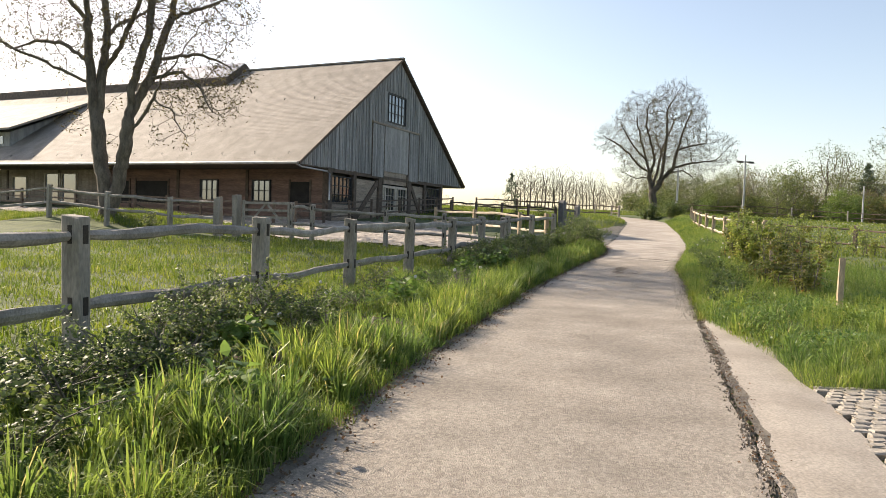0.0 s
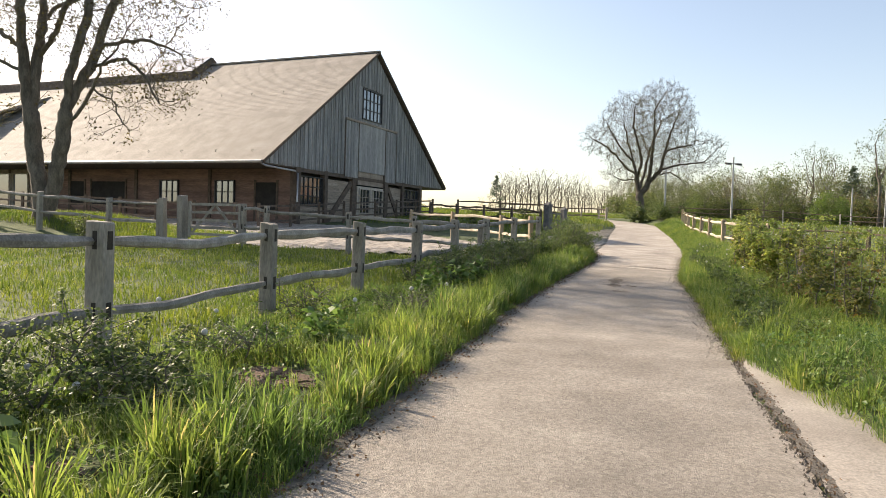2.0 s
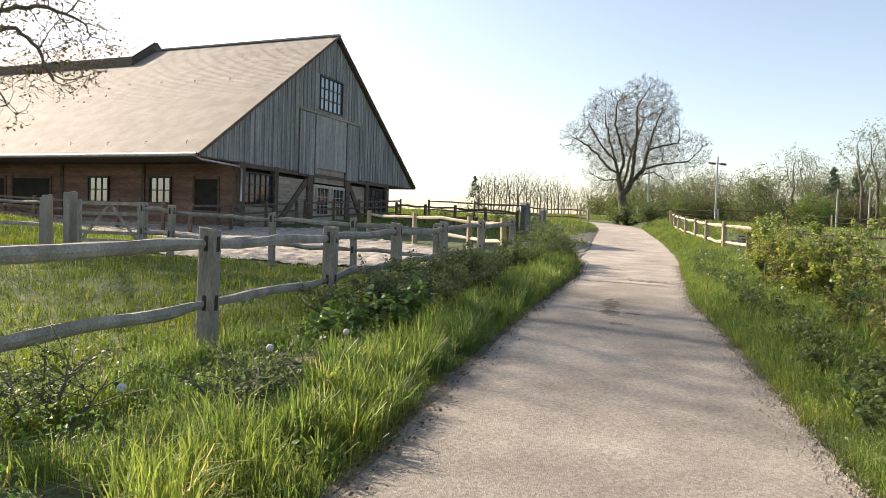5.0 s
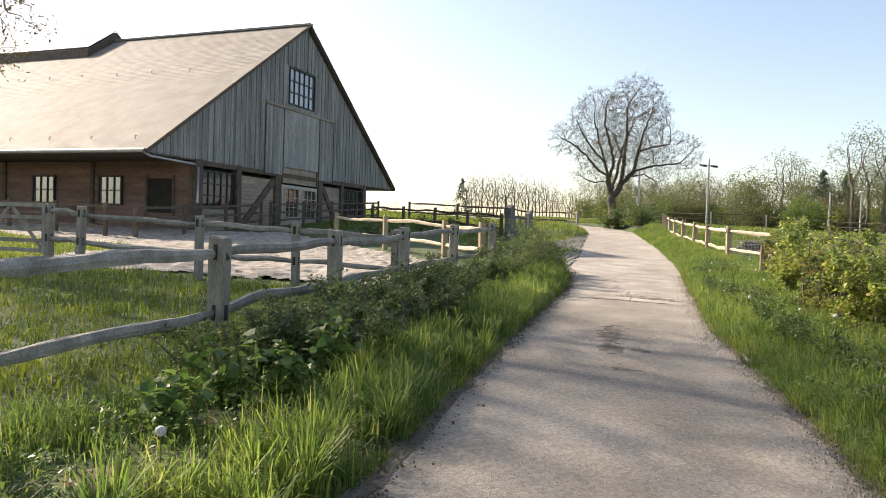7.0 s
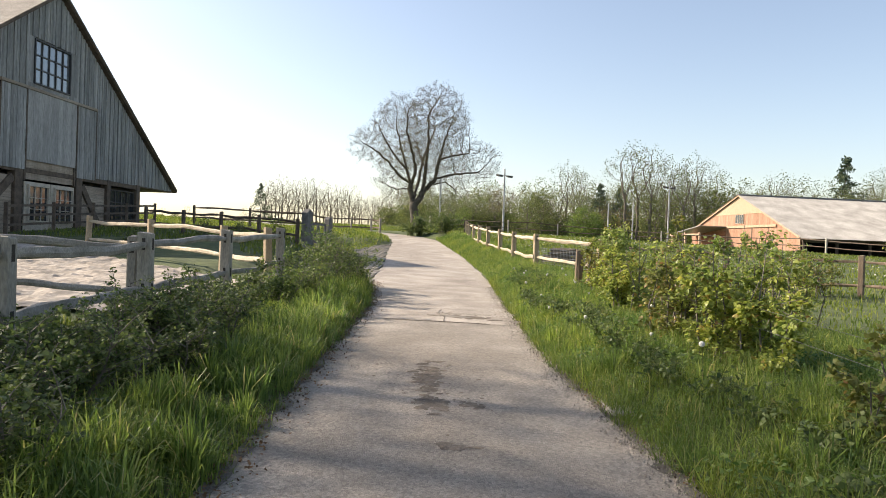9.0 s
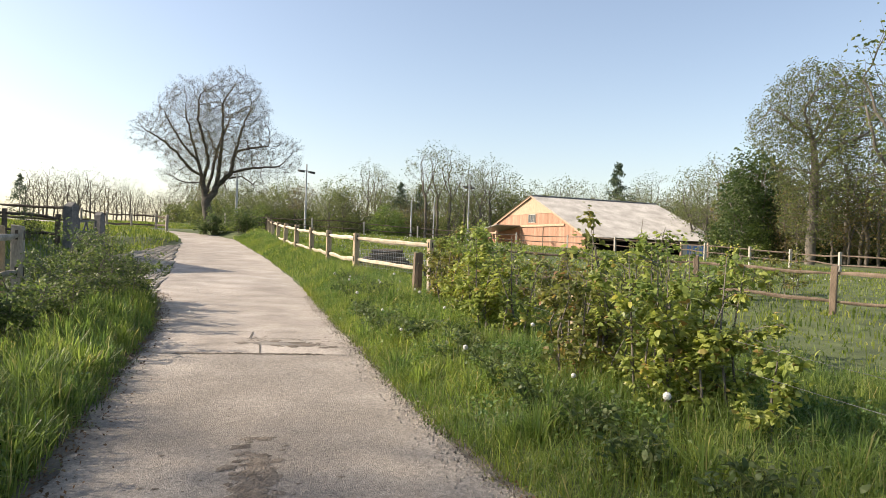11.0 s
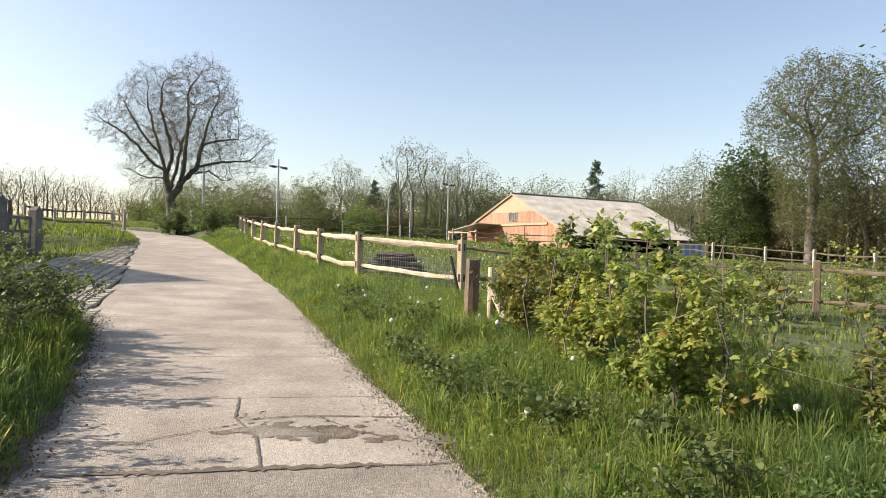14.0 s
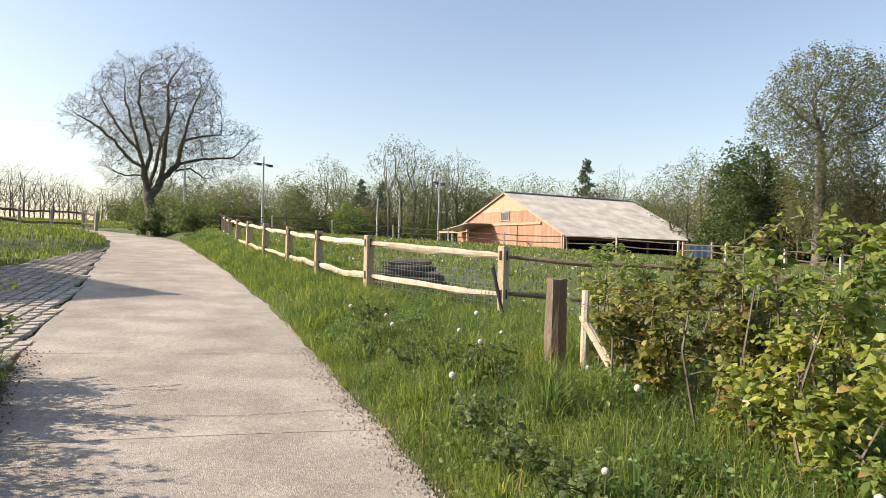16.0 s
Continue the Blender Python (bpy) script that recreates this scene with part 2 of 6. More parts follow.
def raw(name, verts, faces, material, parent=None, label="", smooth=False):
    """A mesh from arrays; faces all of one size."""
    verts, faces = np.asarray(verts, np.float32), np.asarray(faces, np.int32)
    me = bpy.data.meshes.new(name)
    k = faces.shape[1]
    me.vertices.add(len(verts))
    me.vertices.foreach_set("co", verts.ravel())
    me.loops.add(faces.size)
    me.loops.foreach_set("vertex_index", faces.ravel())
    me.polygons.add(len(faces))
    me.polygons.foreach_set("loop_start", np.arange(0, faces.size, k, dtype=np.int32))
    me.polygons.foreach_set("loop_total", np.full(len(faces), k, np.int32))
    me.polygons.foreach_set("use_smooth", np.full(len(faces), smooth, bool))
    me.update(calc_edges=True)
    return link(name, me, material, parent, label)


def box(lo, hi, bevel=0.0, bm=None):
    bm = bm or bmesh.new()
    lo, hi = Vector(lo), Vector(hi)
    got = bmesh.ops.create_cube(bm, size=1)["verts"]
    for v in got:
        v.co = Vector((lo[i] + (v.co[i] + 0.5) * (hi[i] - lo[i]) for i in range(3)))
    if bevel:
        edges = {e for v in got for e in v.link_edges}
        bmesh.ops.bevel(bm, geom=list(edges), offset=bevel, segments=1, affect="EDGES", profile=0.5)
    return bm


def prism(points, depth, axis=1, bm=None):
    """A closed outline in two axes, given depth along the third: (start, end)."""
    bm = bm or bmesh.new()
    others = [i for i in range(3) if i != axis]
    rings = []
    for d in depth:
        ring = []
        for p in points:
            co = [0, 0, 0]
            co[axis], co[others[0]], co[others[1]] = d, p[0], p[1]
            ring.append(bm.verts.new(co))
        rings.append(ring)
    n = len(points)
    bm.faces.new(rings[0]), bm.faces.new(rings[1][::-1])
    for i in range(n):
        bm.faces.new((rings[0][i], rings[1][i], rings[1][(i + 1) % n], rings[0][(i + 1) % n]))
    bmesh.ops.recalc_face_normals(bm, faces=bm.faces[:])
    return bm


def beam(a, b, w, h, bm=None, up=(0, 0, 1)):
    """A squared timber from a to b."""
    bm = bm or bmesh.new()
    a, b = Vector(a), Vector(b)
    d = (b - a).normalized()
    s = d.cross(Vector(up))
    s = s.normalized() if s.length > 1e-4 else Vector((1, 0, 0))
    t = s.cross(d)
    r = [[bm.verts.new(p + s * x * w / 2 + t * y * h / 2) for x, y in ((-1, -1), (1, -1), (1, 1), (-1, 1))] for p in (a, b)]
    bm.faces.new(r[0]), bm.faces.new(r[1][::-1])
    for i in range(4):
        bm.faces.new((r[0][i], r[1][i], r[1][(i + 1) % 4], r[0][(i + 1) % 4]))
    bmesh.ops.recalc_face_normals(bm, faces=bm.faces[:])
    return bm


def tube(pts, radii, sides=5, verts=None, faces=None):
    """A tapering limb along points, added to lists of vertices and quads."""
    verts = [] if verts is None else verts
    faces = [] if faces is None else faces
    base = len(verts)
    pts = [Vector(p) for p in pts]
    for i, (p, r) in enumerate(zip(pts, radii)):
        d = (pts[min(i + 1, len(pts) - 1)] - pts[max(i - 1, 0)]).normalized()
        s = d.orthogonal().normalized()
        t = d.cross(s)
        for k in range(sides):
            a = 2 * math.pi * k / sides
            verts.append(tuple(p + (s * math.cos(a) + t * math.sin(a)) * r))
    for i in range(len(pts) - 1):
        for k in range(sides):
            j = (k + 1) % sides
            faces.append((base + i * sides + k, base + i * sides + j, base + (i + 1) * sides + j, base + (i + 1) * sides + k))
    return verts, faces


# ---- terrain ----
YS = [-400, 0, 8, 15, 21, 27, 33, 40, 47, 55, 62, 80, 95, 130, 250, 600, 4000]
ZS = [0, 0, 0, 0.10, 0.25, 0.35, 0.47, 0.85, 1.3, 1.8, 2.2, 3.2, 3.8, 4.7, 6.2, 9.0, 9.0]
LY = [-30, 3.6, 5, 7, 8.8, 12.3, 14.6, 18.6, 22, 28, 33, 36, 40, 47, 54, 58, 63, 70, 90]
LX = [-8.0, -1.15, -0.91, -0.58, -0.16, 0.72, 1.22, 2.45, 3.5, 5.35, 6.45, 7.2, 8.4, 10.2, 12.1, 13.0, 12.6, 9.5, -4.0]
RY = [-30, 3.9, 6.4, 10, 17.7, 20.7, 22.2, 27.4, 29.5, 33.3, 37.5, 44.5, 54, 58, 63, 70, 90]
RX = [-7.0, 1.75, 2.45, 3.40, 5.45, 6.15, 6.6, 8.33, 9.05, 10.35, 11.55, 13.3, 15.3, 16.2, 16.4, 13.6, 0.0]


def smooth(a, b, x):
    t = np.clip((x - a) / (b - a), 0, 1)
    return t * t * (3 - 2 * t)


def base_z(x, y):
    return np.interp(y, YS, ZS) * (1 - 0.45 * smooth(25, 80, x))


def ground_z(x, y):
    """Height of the ground: a bed for the road, raised verges, a gentle rise ahead."""
    x, y = np.asarray(x, float), np.asarray(y, float)
    z = base_z(x, y)
    l, r = np.interp(y, LY, LX), np.interp(y, RY, RX)
    left, right = l - x, x - r
    far = smooth(75, 60, y)
    cob = smooth(32.5, 34.0, y) * smooth(52.5, 51.0, y) * smooth(5.0, 3.6, left)
    bank_l = smooth(0.0, 0.9, left) * (0.13 + 0.14 * smooth(20, 30, y)) * (1 - cob)
    strip = smooth(10.5, 9.0, y)
    bank_r = smooth(0.1 + 0.9 * strip, 1.2 + 1.2 * strip, right) * (0.12 + 0.24 * smooth(14, 30, y)) * (1 - smooth(7.6, 6.6, y))
    z = z + far * (bank_l + bank_r)
    bed = smooth(0.06, -0.12, left) * smooth(0.06, -0.12, right) * smooth(90, 80, y)
    z = z + 0.02 * (1 - bed) * far - 0.05 * bed - 0.07 * cob * (left > 0) - 0.05 * smooth(7.2, 6.4, y) * smooth(-0.1, 0.1, right) * smooth(9, 7, right)
    z = z + 0.7 * smooth(4.2, 0.6, np.hypot((x + 17.0) * 0.6, y - 32.6))
    z = z + 0.03 * np.sin(x * 1.3 + y * 0.7) * np.sin(y * 0.9 - x * 0.4) * smooth(0.5, 2.0, np.maximum(left, right)) * smooth(300, 100, y)
    return z


def gz(x, y):
    return float(ground_z(x, y))


def axis(near_lo, near_hi, step, far_lo, far_hi):
    a = list(np.arange(near_lo, near_hi, step))
    s, v = step, near_hi
    while v < far_hi:
        a.append(v)
        s *= 1.25
        v += s
    a.append(far_hi)
    s, v = step, near_lo - step
    while v > far_lo:
        a.insert(0, v)
        s *= 1.25
        v -= s
    a.insert(0, far_lo)
    return np.array(a)


gx, gy = axis(-14, 24, 0.25, -3000, 3000), axis(-3, 58, 0.3, -800, 3500)
XX, YY = np.meshgrid(gx, gy)
ZZ = ground_z(XX, YY)
idx = np.arange(XX.size).reshape(XX.shape)
quads = np.stack([idx[:-1, :-1], idx[:-1, 1:], idx[1:, 1:], idx[1:, :-1]], -1).reshape(-1, 4)
tagged(raw("ground", np.stack([XX, YY, ZZ], -1).reshape(-1, 3), quads, M_GROUND, smooth=True), "green meadow ground rising gently beyond the lane", "ground", kind="structure")


def wobble(s, seed, amount=0.06):
    return amount * (math.sin(s * 2.1 + seed) + 0.6 * math.sin(s * 5.3 + seed * 2.7) + 0.4 * math.sin(s * 11.7 + seed * 5.1))


def road_sheet(y0, y1, step=0.2, gap=0.0, thick=0.12):
    """A piece of the lane between its edges, its ends square to the way walked, with thickness."""
    n = max(2, int((y1 - y0 - 2 * gap) / step) + 1)
    top, rows = [], np.linspace(y0 + gap, y1 - gap, n)
    m = 13
    for y in rows:
        mid = (np.interp(y, LY, LX) + np.interp(y, RY, RX)) / 2
        skew = 0.40 * float(smooth(18, 26, y))
        yl, yr = y, y
        for _ in range(6):
            yl = y - skew * (np.interp(yl, LY, LX) - mid)
            yr = y - skew * (np.interp(yr, RY, RX) - mid)
        l, r = np.interp(yl, LY, LX) + wobble(yl, 1.0, 0.03), np.interp(yr, RY, RX) + wobble(yr, 4.0, 0.03)
        for k in range(m):
            f = k / (m - 1)
            x, yy = l + (r - l) * f, yl + (yr - yl) * f
            top.append((x, yy, float(base_z(x, yy)) + 0.012 + 0.012 * math.sin(math.pi * f)))
    faces = [(i * m + k, i * m + k + 1, (i + 1) * m + k + 1, (i + 1) * m + k) for i in range(n - 1) for k in range(m - 1)]
    nt = len(top)
    low = [(x, y, z - thick) for x, y, z in top]
    rim = [k for k in range(m)] + [i * m + m - 1 for i in range(1, n)] + [(n - 1) * m + k for k in range(m - 2, -1, -1)] + [i * m for i in range(n - 2, 0, -1)]
    side = [(rim[i], rim[(i + 1) % len(rim)], rim[(i + 1) % len(rim)] + nt, rim[i] + nt) for i in range(len(rim))]
    return top + low, faces + side


v, f = road_sheet(-12, 25.2)
road = tagged(raw("road", v, f, M_ROAD, smooth=False), "worn pale farm lane with cracked edges", "road", kind="structure")
joints = [25.2, 27.2, 29.4, 33.2, 35.7, 39.5, 43.5, 47.5, 52.0, 57.0, 62.0, 68, 76, 90]
for a, b in zip(joints[:-1], joints[1:]):
    v, f = road_sheet(a, b, 0.3, 0.007)
    raw("slab", v, f, M_SLAB, road)


# ---- cobbled areas beside the lane ----
def cobble_field(name, inside, x0, x1, y0, y1, sx, sy, angle, lift, label, gap=0.008):
    """Setts in rows; the nearer ones are single pieces, all on a bed of dirt."""
    rnd = random.Random(5)
    ca, sa = math.cos(angle), math.sin(angle)
    shapes = []
    for k in range(6):
        bm = box((-sx / 2 + 0.007, -sy / 2 + gap, -0.05), (sx / 2 - 0.007, sy / 2 - gap, 0.03), 0.012)
        for v in bm.verts:
            v.co += Vector((rnd.uniform(-0.012, 0.012), rnd.uniform(-0.012, 0.012), rnd.uniform(-0.006, 0.006)))
        me = bpy.data.meshes.new("sett")
        bm.to_mesh(me)
        bm.free()
        me.materials.append(M_COBBLE)
        shapes.append(me)
    cx, cy = (x0 + x1) / 2, (y0 + y1) / 2
    span = max(x1 - x0, y1 - y0)
    spots = []
    nx, ny = int(span / sx), int(span / sy)
    for j in range(-ny, ny):
        for i in range(-nx, nx):
            u, w = (i + 0.5 * (j % 2)) * sx, j * sy
            x, y = cx + u * ca - w * sa, cy + u * sa + w * ca
            if inside(x, y):
                spots.append((x, y))
    spots.sort(key=lambda p: p[1])
    bedx = np.arange(x0 - 0.3, x1 + 0.3, 0.3)
    bedy = np.arange(y0 - 0.3, y1 + 0.3, 0.3)
    verts, faces, at = [], [], {}
    for i, x in enumerate(bedx):
        for j, y in enumerate(bedy):
            if inside(x, y):
                at[i, j] = len(verts)
                verts.append((x, y, float(base_z(x, y)) + lift - 0.03))
    for (i, j) in at:
        if (i + 1, j) in at and (i, j + 1) in at and (i + 1, j + 1) in at:
            faces.append((at[i, j], at[i + 1, j], at[i + 1, j + 1], at[i, j + 1]))
    bed = tagged(raw(name, verts, faces, M_BED), label, "cobbles", kind="structure")
    rest_v, rest_f = [], []
    for n, (x, y) in enumerate(spots):
        z = float(base_z(x, y)) + lift + rnd.uniform(-0.006, 0.006)
        me = rnd.choice(shapes)
        if n < 300:
            ob = new("sett", me)
            ob.parent = bed
            ob.location, ob.rotation_euler = (x, y, z - 0.02), (rnd.uniform(-0.03, 0.03), rnd.uniform(-0.03, 0.03), angle + rnd.uniform(-0.03, 0.03))
        else:
            b = len(rest_v)
            for vv in me.vertices:
                rest_v.append((x + vv.co.x * ca - vv.co.y * sa, y + vv.co.x * sa + vv.co.y * ca, z - 0.02 + vv.co.z))
            for p in me.polygons:
                vs = list(p.vertices)
                for k in range(1, len(vs) - 1):
                    rest_f.append((b + vs[0], b + vs[k], b + vs[k + 1]))
    if rest_f:
        tagged(raw("setts", rest_v, rest_f, M_COBBLE, bed), kind="stuff")
    return bed


# ---- fences ----
def rail(a, b, r, material, parent, seed, sag=0.05):
    """A cleft rail: a crooked, flattened pole with thinned ends."""
    rnd = random.Random(seed)
    n, sides = 11, 7
    a, b = Vector(a), Vector(b)
    d = (b - a).normalized()
    s = d.cross(Vector((0, 0, 1))).normalized()
    ph, ph2 = rnd.uniform(0, 6), rnd.uniform(0, 6)
    amp = rnd.uniform(-1, 1) * sag
    kink = rnd.uniform(0.2, 0.8)
    prof = [1 + rnd.uniform(-0.22, 0.22) for _ in range(sides)]
    verts, faces = [], []
    for i in range(n):
        f = i / (n - 1)
        off = amp * math.sin(math.pi * f) + 0.022 * math.sin(7 * f + ph) * math.sin(math.pi * f) + (0.03 * max(0, 1 - abs(f - kink) * 5) if seed % 3 == 0 else 0)
        c = a + (b - a) * f + Vector((0, 0, off)) + s * 0.025 * math.sin(5 * f + ph2) * math.sin(math.pi * f)
        rr = r * (0.5 + 0.5 * min(1, 6 * min(f, 1 - f) + 0.15))
        for k in range(sides):
            t = 2 * math.pi * k / sides
            q = prof[k] * (1 + 0.14 * rnd.uniform(-1, 1))
            verts.append(tuple(c + s * math.cos(t) * rr * 0.62 * q + Vector((0, 0, 1)) * math.sin(t) * rr * q))
    for i in range(n - 1):
        for k in range(sides):
            j = (k + 1) % sides
            faces.append((i * sides + k, i * sides + j, (i + 1) * sides + j, (i + 1) * sides + k))
    ob = raw("rail", verts, faces, material, parent)
    bm = bmesh.new()
    bm.from_mesh(ob.data)
    bm.verts.ensure_lookup_table()
    bm.faces.new([bm.verts[k] for k in range(sides)][::-1]), bm.faces.new([bm.verts[(n - 1) * sides + k] for k in range(sides)])
    bm.to_mesh(ob.data)
    bm.free()
    return ob


def post(x, y, top, w, material, parent, turn, seed, holes=(), d=None, sunk=0.25):
    rnd = random.Random(seed)
    h = top - gz(x, y) + sunk
    d = d or w * 0.75
    bm = box((-w / 2, -d / 2, 0), (w / 2, d / 2, h), 0.012)
    for v in bm.verts:
        v.co += Vector((rnd.uniform(-0.006, 0.006), rnd.uniform(-0.006, 0.006), 0))
        if v.co.z > h - 0.05:
            v.co.z += 0.12 * v.co.x + rnd.uniform(-0.008, 0.008)
    p = part("post", bm, material, parent)
    p.matrix_local = Matrix.Translation((x, y, top - h)) @ pose(0, 0, 0, rnd.uniform(-1.2, 1.2), rnd.uniform(-1.2, 1.2), math.degrees(turn) + rnd.uniform(-4, 4))
    # the holes aren't cut: thin dark plates paint their shade on the faces
    for k in holes:
        for s in (-1, 1):
            hole = box((-0.022, s * d / 2 - 0.004, h - k - 0.07), (0.022, s * d / 2 + 0.004, h - k + 0.09))
            part("mortise", hole, M_HOLE, p)
            hole = box((s * w / 2 - 0.004, -0.03, h - k - 0.07), (s * w / 2 + 0.004, 0.03, h - k + 0.09))
            part("mortise", hole, M_HOLE, p)
    return p


def fence(points, label, drops=(0.17, 0.79), w=0.17, r=0.06, pm=None, rm=None, holes=False, seed=1, group="", gaps=(), height=1.32, sag=0.05, skip=()):
    """Posts at (x, y[, top]) with cleft rails let into them."""
    pm, rm = pm or M_OAK, rm or M_RAIL
    pts = [(p[0], p[1], p[2] if len(p) > 2 else gz(p[0], p[1]) + height) for p in points]
    whole = thing("fence", Matrix.Identity(4), label, "fence", group)
    for i, (x, y, top) in enumerate(pts):
        q = pts[min(i + 1, len(pts) - 1)]
        o = pts[max(i - 1, 0)]
        turn = math.atan2(q[1] - o[1], q[0] - o[0]) + math.pi / 2
        if i not in skip:
            post(x, y, top, w, pm, whole, turn, seed * 50 + i, drops if holes else ())
        if i + 1 < len(pts) and i not in gaps:
            for k, dr in enumerate(drops):
                rail((x, y, top - dr), (q[0], q[1], q[2] - dr), r, rm, whole, seed * 100 + i * 7 + k, sag)
    return whole


fence([(-4.05, 2.7, 1.42), (-3.38, 5.83, 1.45), (-2.73, 8.89, 1.48), (-2.08, 11.95, 1.50), (-1.3, 14.7, 1.55), (-0.46, 17.55, 1.60), (0.35, 20.6, 1.69), (1.28, 23.6, 1.77), (2.35, 26.6, 1.88), (3.6, 30.0, 2.0)],
      "weathered grey cleft oak post and rail fence beside the lane", holes=True, seed=3, w=0.19, r=0.062)
fence([(-22.5, 32.0), (-19.3, 30.9), (-15.9, 29.6), (-12.6, 28.5), (-10.3, 27.6)], "weathered cleft post and rail fence across the paddock", seed=7, height=1.5, w=0.2)
fence([(-6.85, 26.27, 2.05), (-6.0, 25.95, 2.0), (-3.06, 25.0, 1.87), (-0.9, 24.3, 1.8), (1.1, 23.75, 1.72)], "weathered cleft rail fence between grass and sand paddocks", seed=9, holes=True)
fence([(3.35, 30.3, 2.0), (2.3, 32.6, 2.05), (0.2, 36.1, 2.2), (-2.0, 39.0, 2.3)], "bright cleft rail fence along the sand paddock", seed=12, rm=M_RAILPALE, pm=M_OAKNEW)
fence([(13.6, 32.42, 2.06), (13.0, 35.8, 2.23), (13.5, 38.9, 2.35), (14.05, 41.7, 2.5), (14.6, 44.6, 2.66), (15.2, 47.4, 2.8), (16.0, 50.4, 2.95), (16.8, 53.3, 3.1), (17.7, 56.2, 3.28), (18.6, 59.0, 3.45)],
      "new oak post fence with pale cleft rails beside the lane", seed=15, pm=M_OAKNEW, rm=M_RAILPALE, holes=True, drops=(0.16, 0.82), w=0.18)
fence([(13.62, 32.4, 2.06), (16.3, 29.9, 1.9), (18.2, 27.1, 1.84), (19.0, 24.1, 1.7), (19.8, 21.0, 1.62), (20.6, 18.0, 1.55), (21.4, 15.0, 1.5)],
      "brown post fence with thin worn rails behind the hedge", seed=18, pm=M_OLDBROWN, rm=M_OLDBROWN, drops=(0.17, 0.8), r=0.042, skip=(0,))
fence([(24, 86), (31, 80.5), (35.5, 78), (40, 75), (43.5, 71.5), (47, 68), (50, 64), (51, 59), (52, 54), (50, 49), (48, 44), (46, 40), (44, 36), (42, 30)],
      "far paddock fence of pale posts and dark rails", seed=21, pm=M_WHITECAP, rm=M_FRAMEWOOD, drops=(0.2, 0.75), height=1.35, w=0.17, r=0.045, sag=0.1)
fence([(9.0, 68.2), (10.6, 68.4), (12.2, 68.6), (13.8, 68.4), (14.2, 67.0)], "brown rail fence on the rise beyond the gate", seed=24, pm=M_OAK, rm=M_FRAMEWOOD, height=1.2)
fence([(-1.5, 52.0), (0.4, 50.8), (2.2, 49.6), (4.0, 48.3), (5.7, 46.8)], "dark yard fence running to the gate post", seed=27, pm=M_FRAMEWOOD, rm=M_FRAMEWOOD, height=1.25)
fence([(0.5, 62.0), (4, 60.5), (7.5, 59.0)], "distant dark rail fence beyond the yard", seed=29, pm=M_FRAMEWOOD, rm=M_FRAMEWOOD, height=1.3)


def field_gate(a, b, top, h, material, label, bars=5, brace=True):
    """A five-barred gate hung between two posts."""
    a, b = Vector((*a, 0)), Vector((*b, 0))
    ln = (b - a).length
    g = thing("field_gate", Matrix.Translation((a.x, a.y, top - h)) @ Matrix.Rotation(math.atan2(b.y - a.y, b.x - a.x), 4, "Z"), label, "gate")
    part("stile", box((0, -0.04, -0.05), (0.1, 0.04, h), 0.006), material, g)
    part("stile", box((ln - 0.09, -0.04, 0), (ln, 0.04, h - 0.05), 0.006), material, g)
    for k in range(bars):
        z = 0.06 + (h - 0.16) * (k / (bars - 1)) ** 1.1
        part("bar", beam((0.05, 0, z), (ln - 0.04, 0, z), 0.03, 0.09), material, g)
    if brace:
        part("brace", beam((0.1, 0.03, 0.06), (ln * 0.5, 0.03, h - 0.1), 0.025, 0.08), material, g)
        part("brace", beam((ln * 0.5, 0.03, h - 0.1), (ln - 0.1, 0.03, 0.06), 0.025, 0.08), material, g)
    return g


field_gate((-9.05, 27.1), (-6.95, 26.31), 2.1, 1.2, M_OAK, "weathered five-barred wooden field gate, closed")
gp_post = thing("gate_post", Matrix.Identity(4), "thick weathered oak gate post beside the field gate", "gate post")
post(-9.3, 27.2, 2.3, 0.28, M_OAK, gp_post, 1.2, 77, d=0.26)
gp2 = thing("gate_post", Matrix.Identity(4), "weathered oak gate post ending the paddock fence", "gate post")
post(-10.1, 27.5, 2.2, 0.2, M_OAK, gp2, 1.2, 78, d=0.2)
for x, y, top, w in ((6.1, 46.4, 3.05, 0.38), (7.25, 47.45, 2.8, 0.3)):
    g = thing("gate_post", Matrix.Identity(4), "dark old square gate post beside the cobbles", "gate post", "dark gate posts")
    post(x, y, top, w, M_GREYPOST, g, 0.7, int(x * 10), d=w)
    cap = prism([(-w / 2, 0), (w / 2, 0), (0, w * 0.45)], (-w / 2, w / 2))
    cap = part("post_cap", cap, M_GREYPOST, g)
    cap.matrix_local = pose(x, y, top - 0.03, 0, 0, 40)
field_gate((6.35, 46.6), (7.1, 47.3), 2.6, 1.4, M_GREYPOST, "narrow dark wooden gate between old posts", bars=4)

# ---- barn beside the paddock ----
BW, BL, EAVE, RIDGE = 24.4, 60.0, 4.66, 13.2
BZ = 1.05
barn = thing("barn", pose(-10.07, 39.23, 0, 0, 0, 67.85), "large barn with silvered board gable and tiled roof", "barn")
SL = math.atan2(RIDGE - EAVE, BW / 2)


def roof_z(u):
    return EAVE + (RIDGE - EAVE) * (1 - abs(u - BW / 2) / (BW / 2))


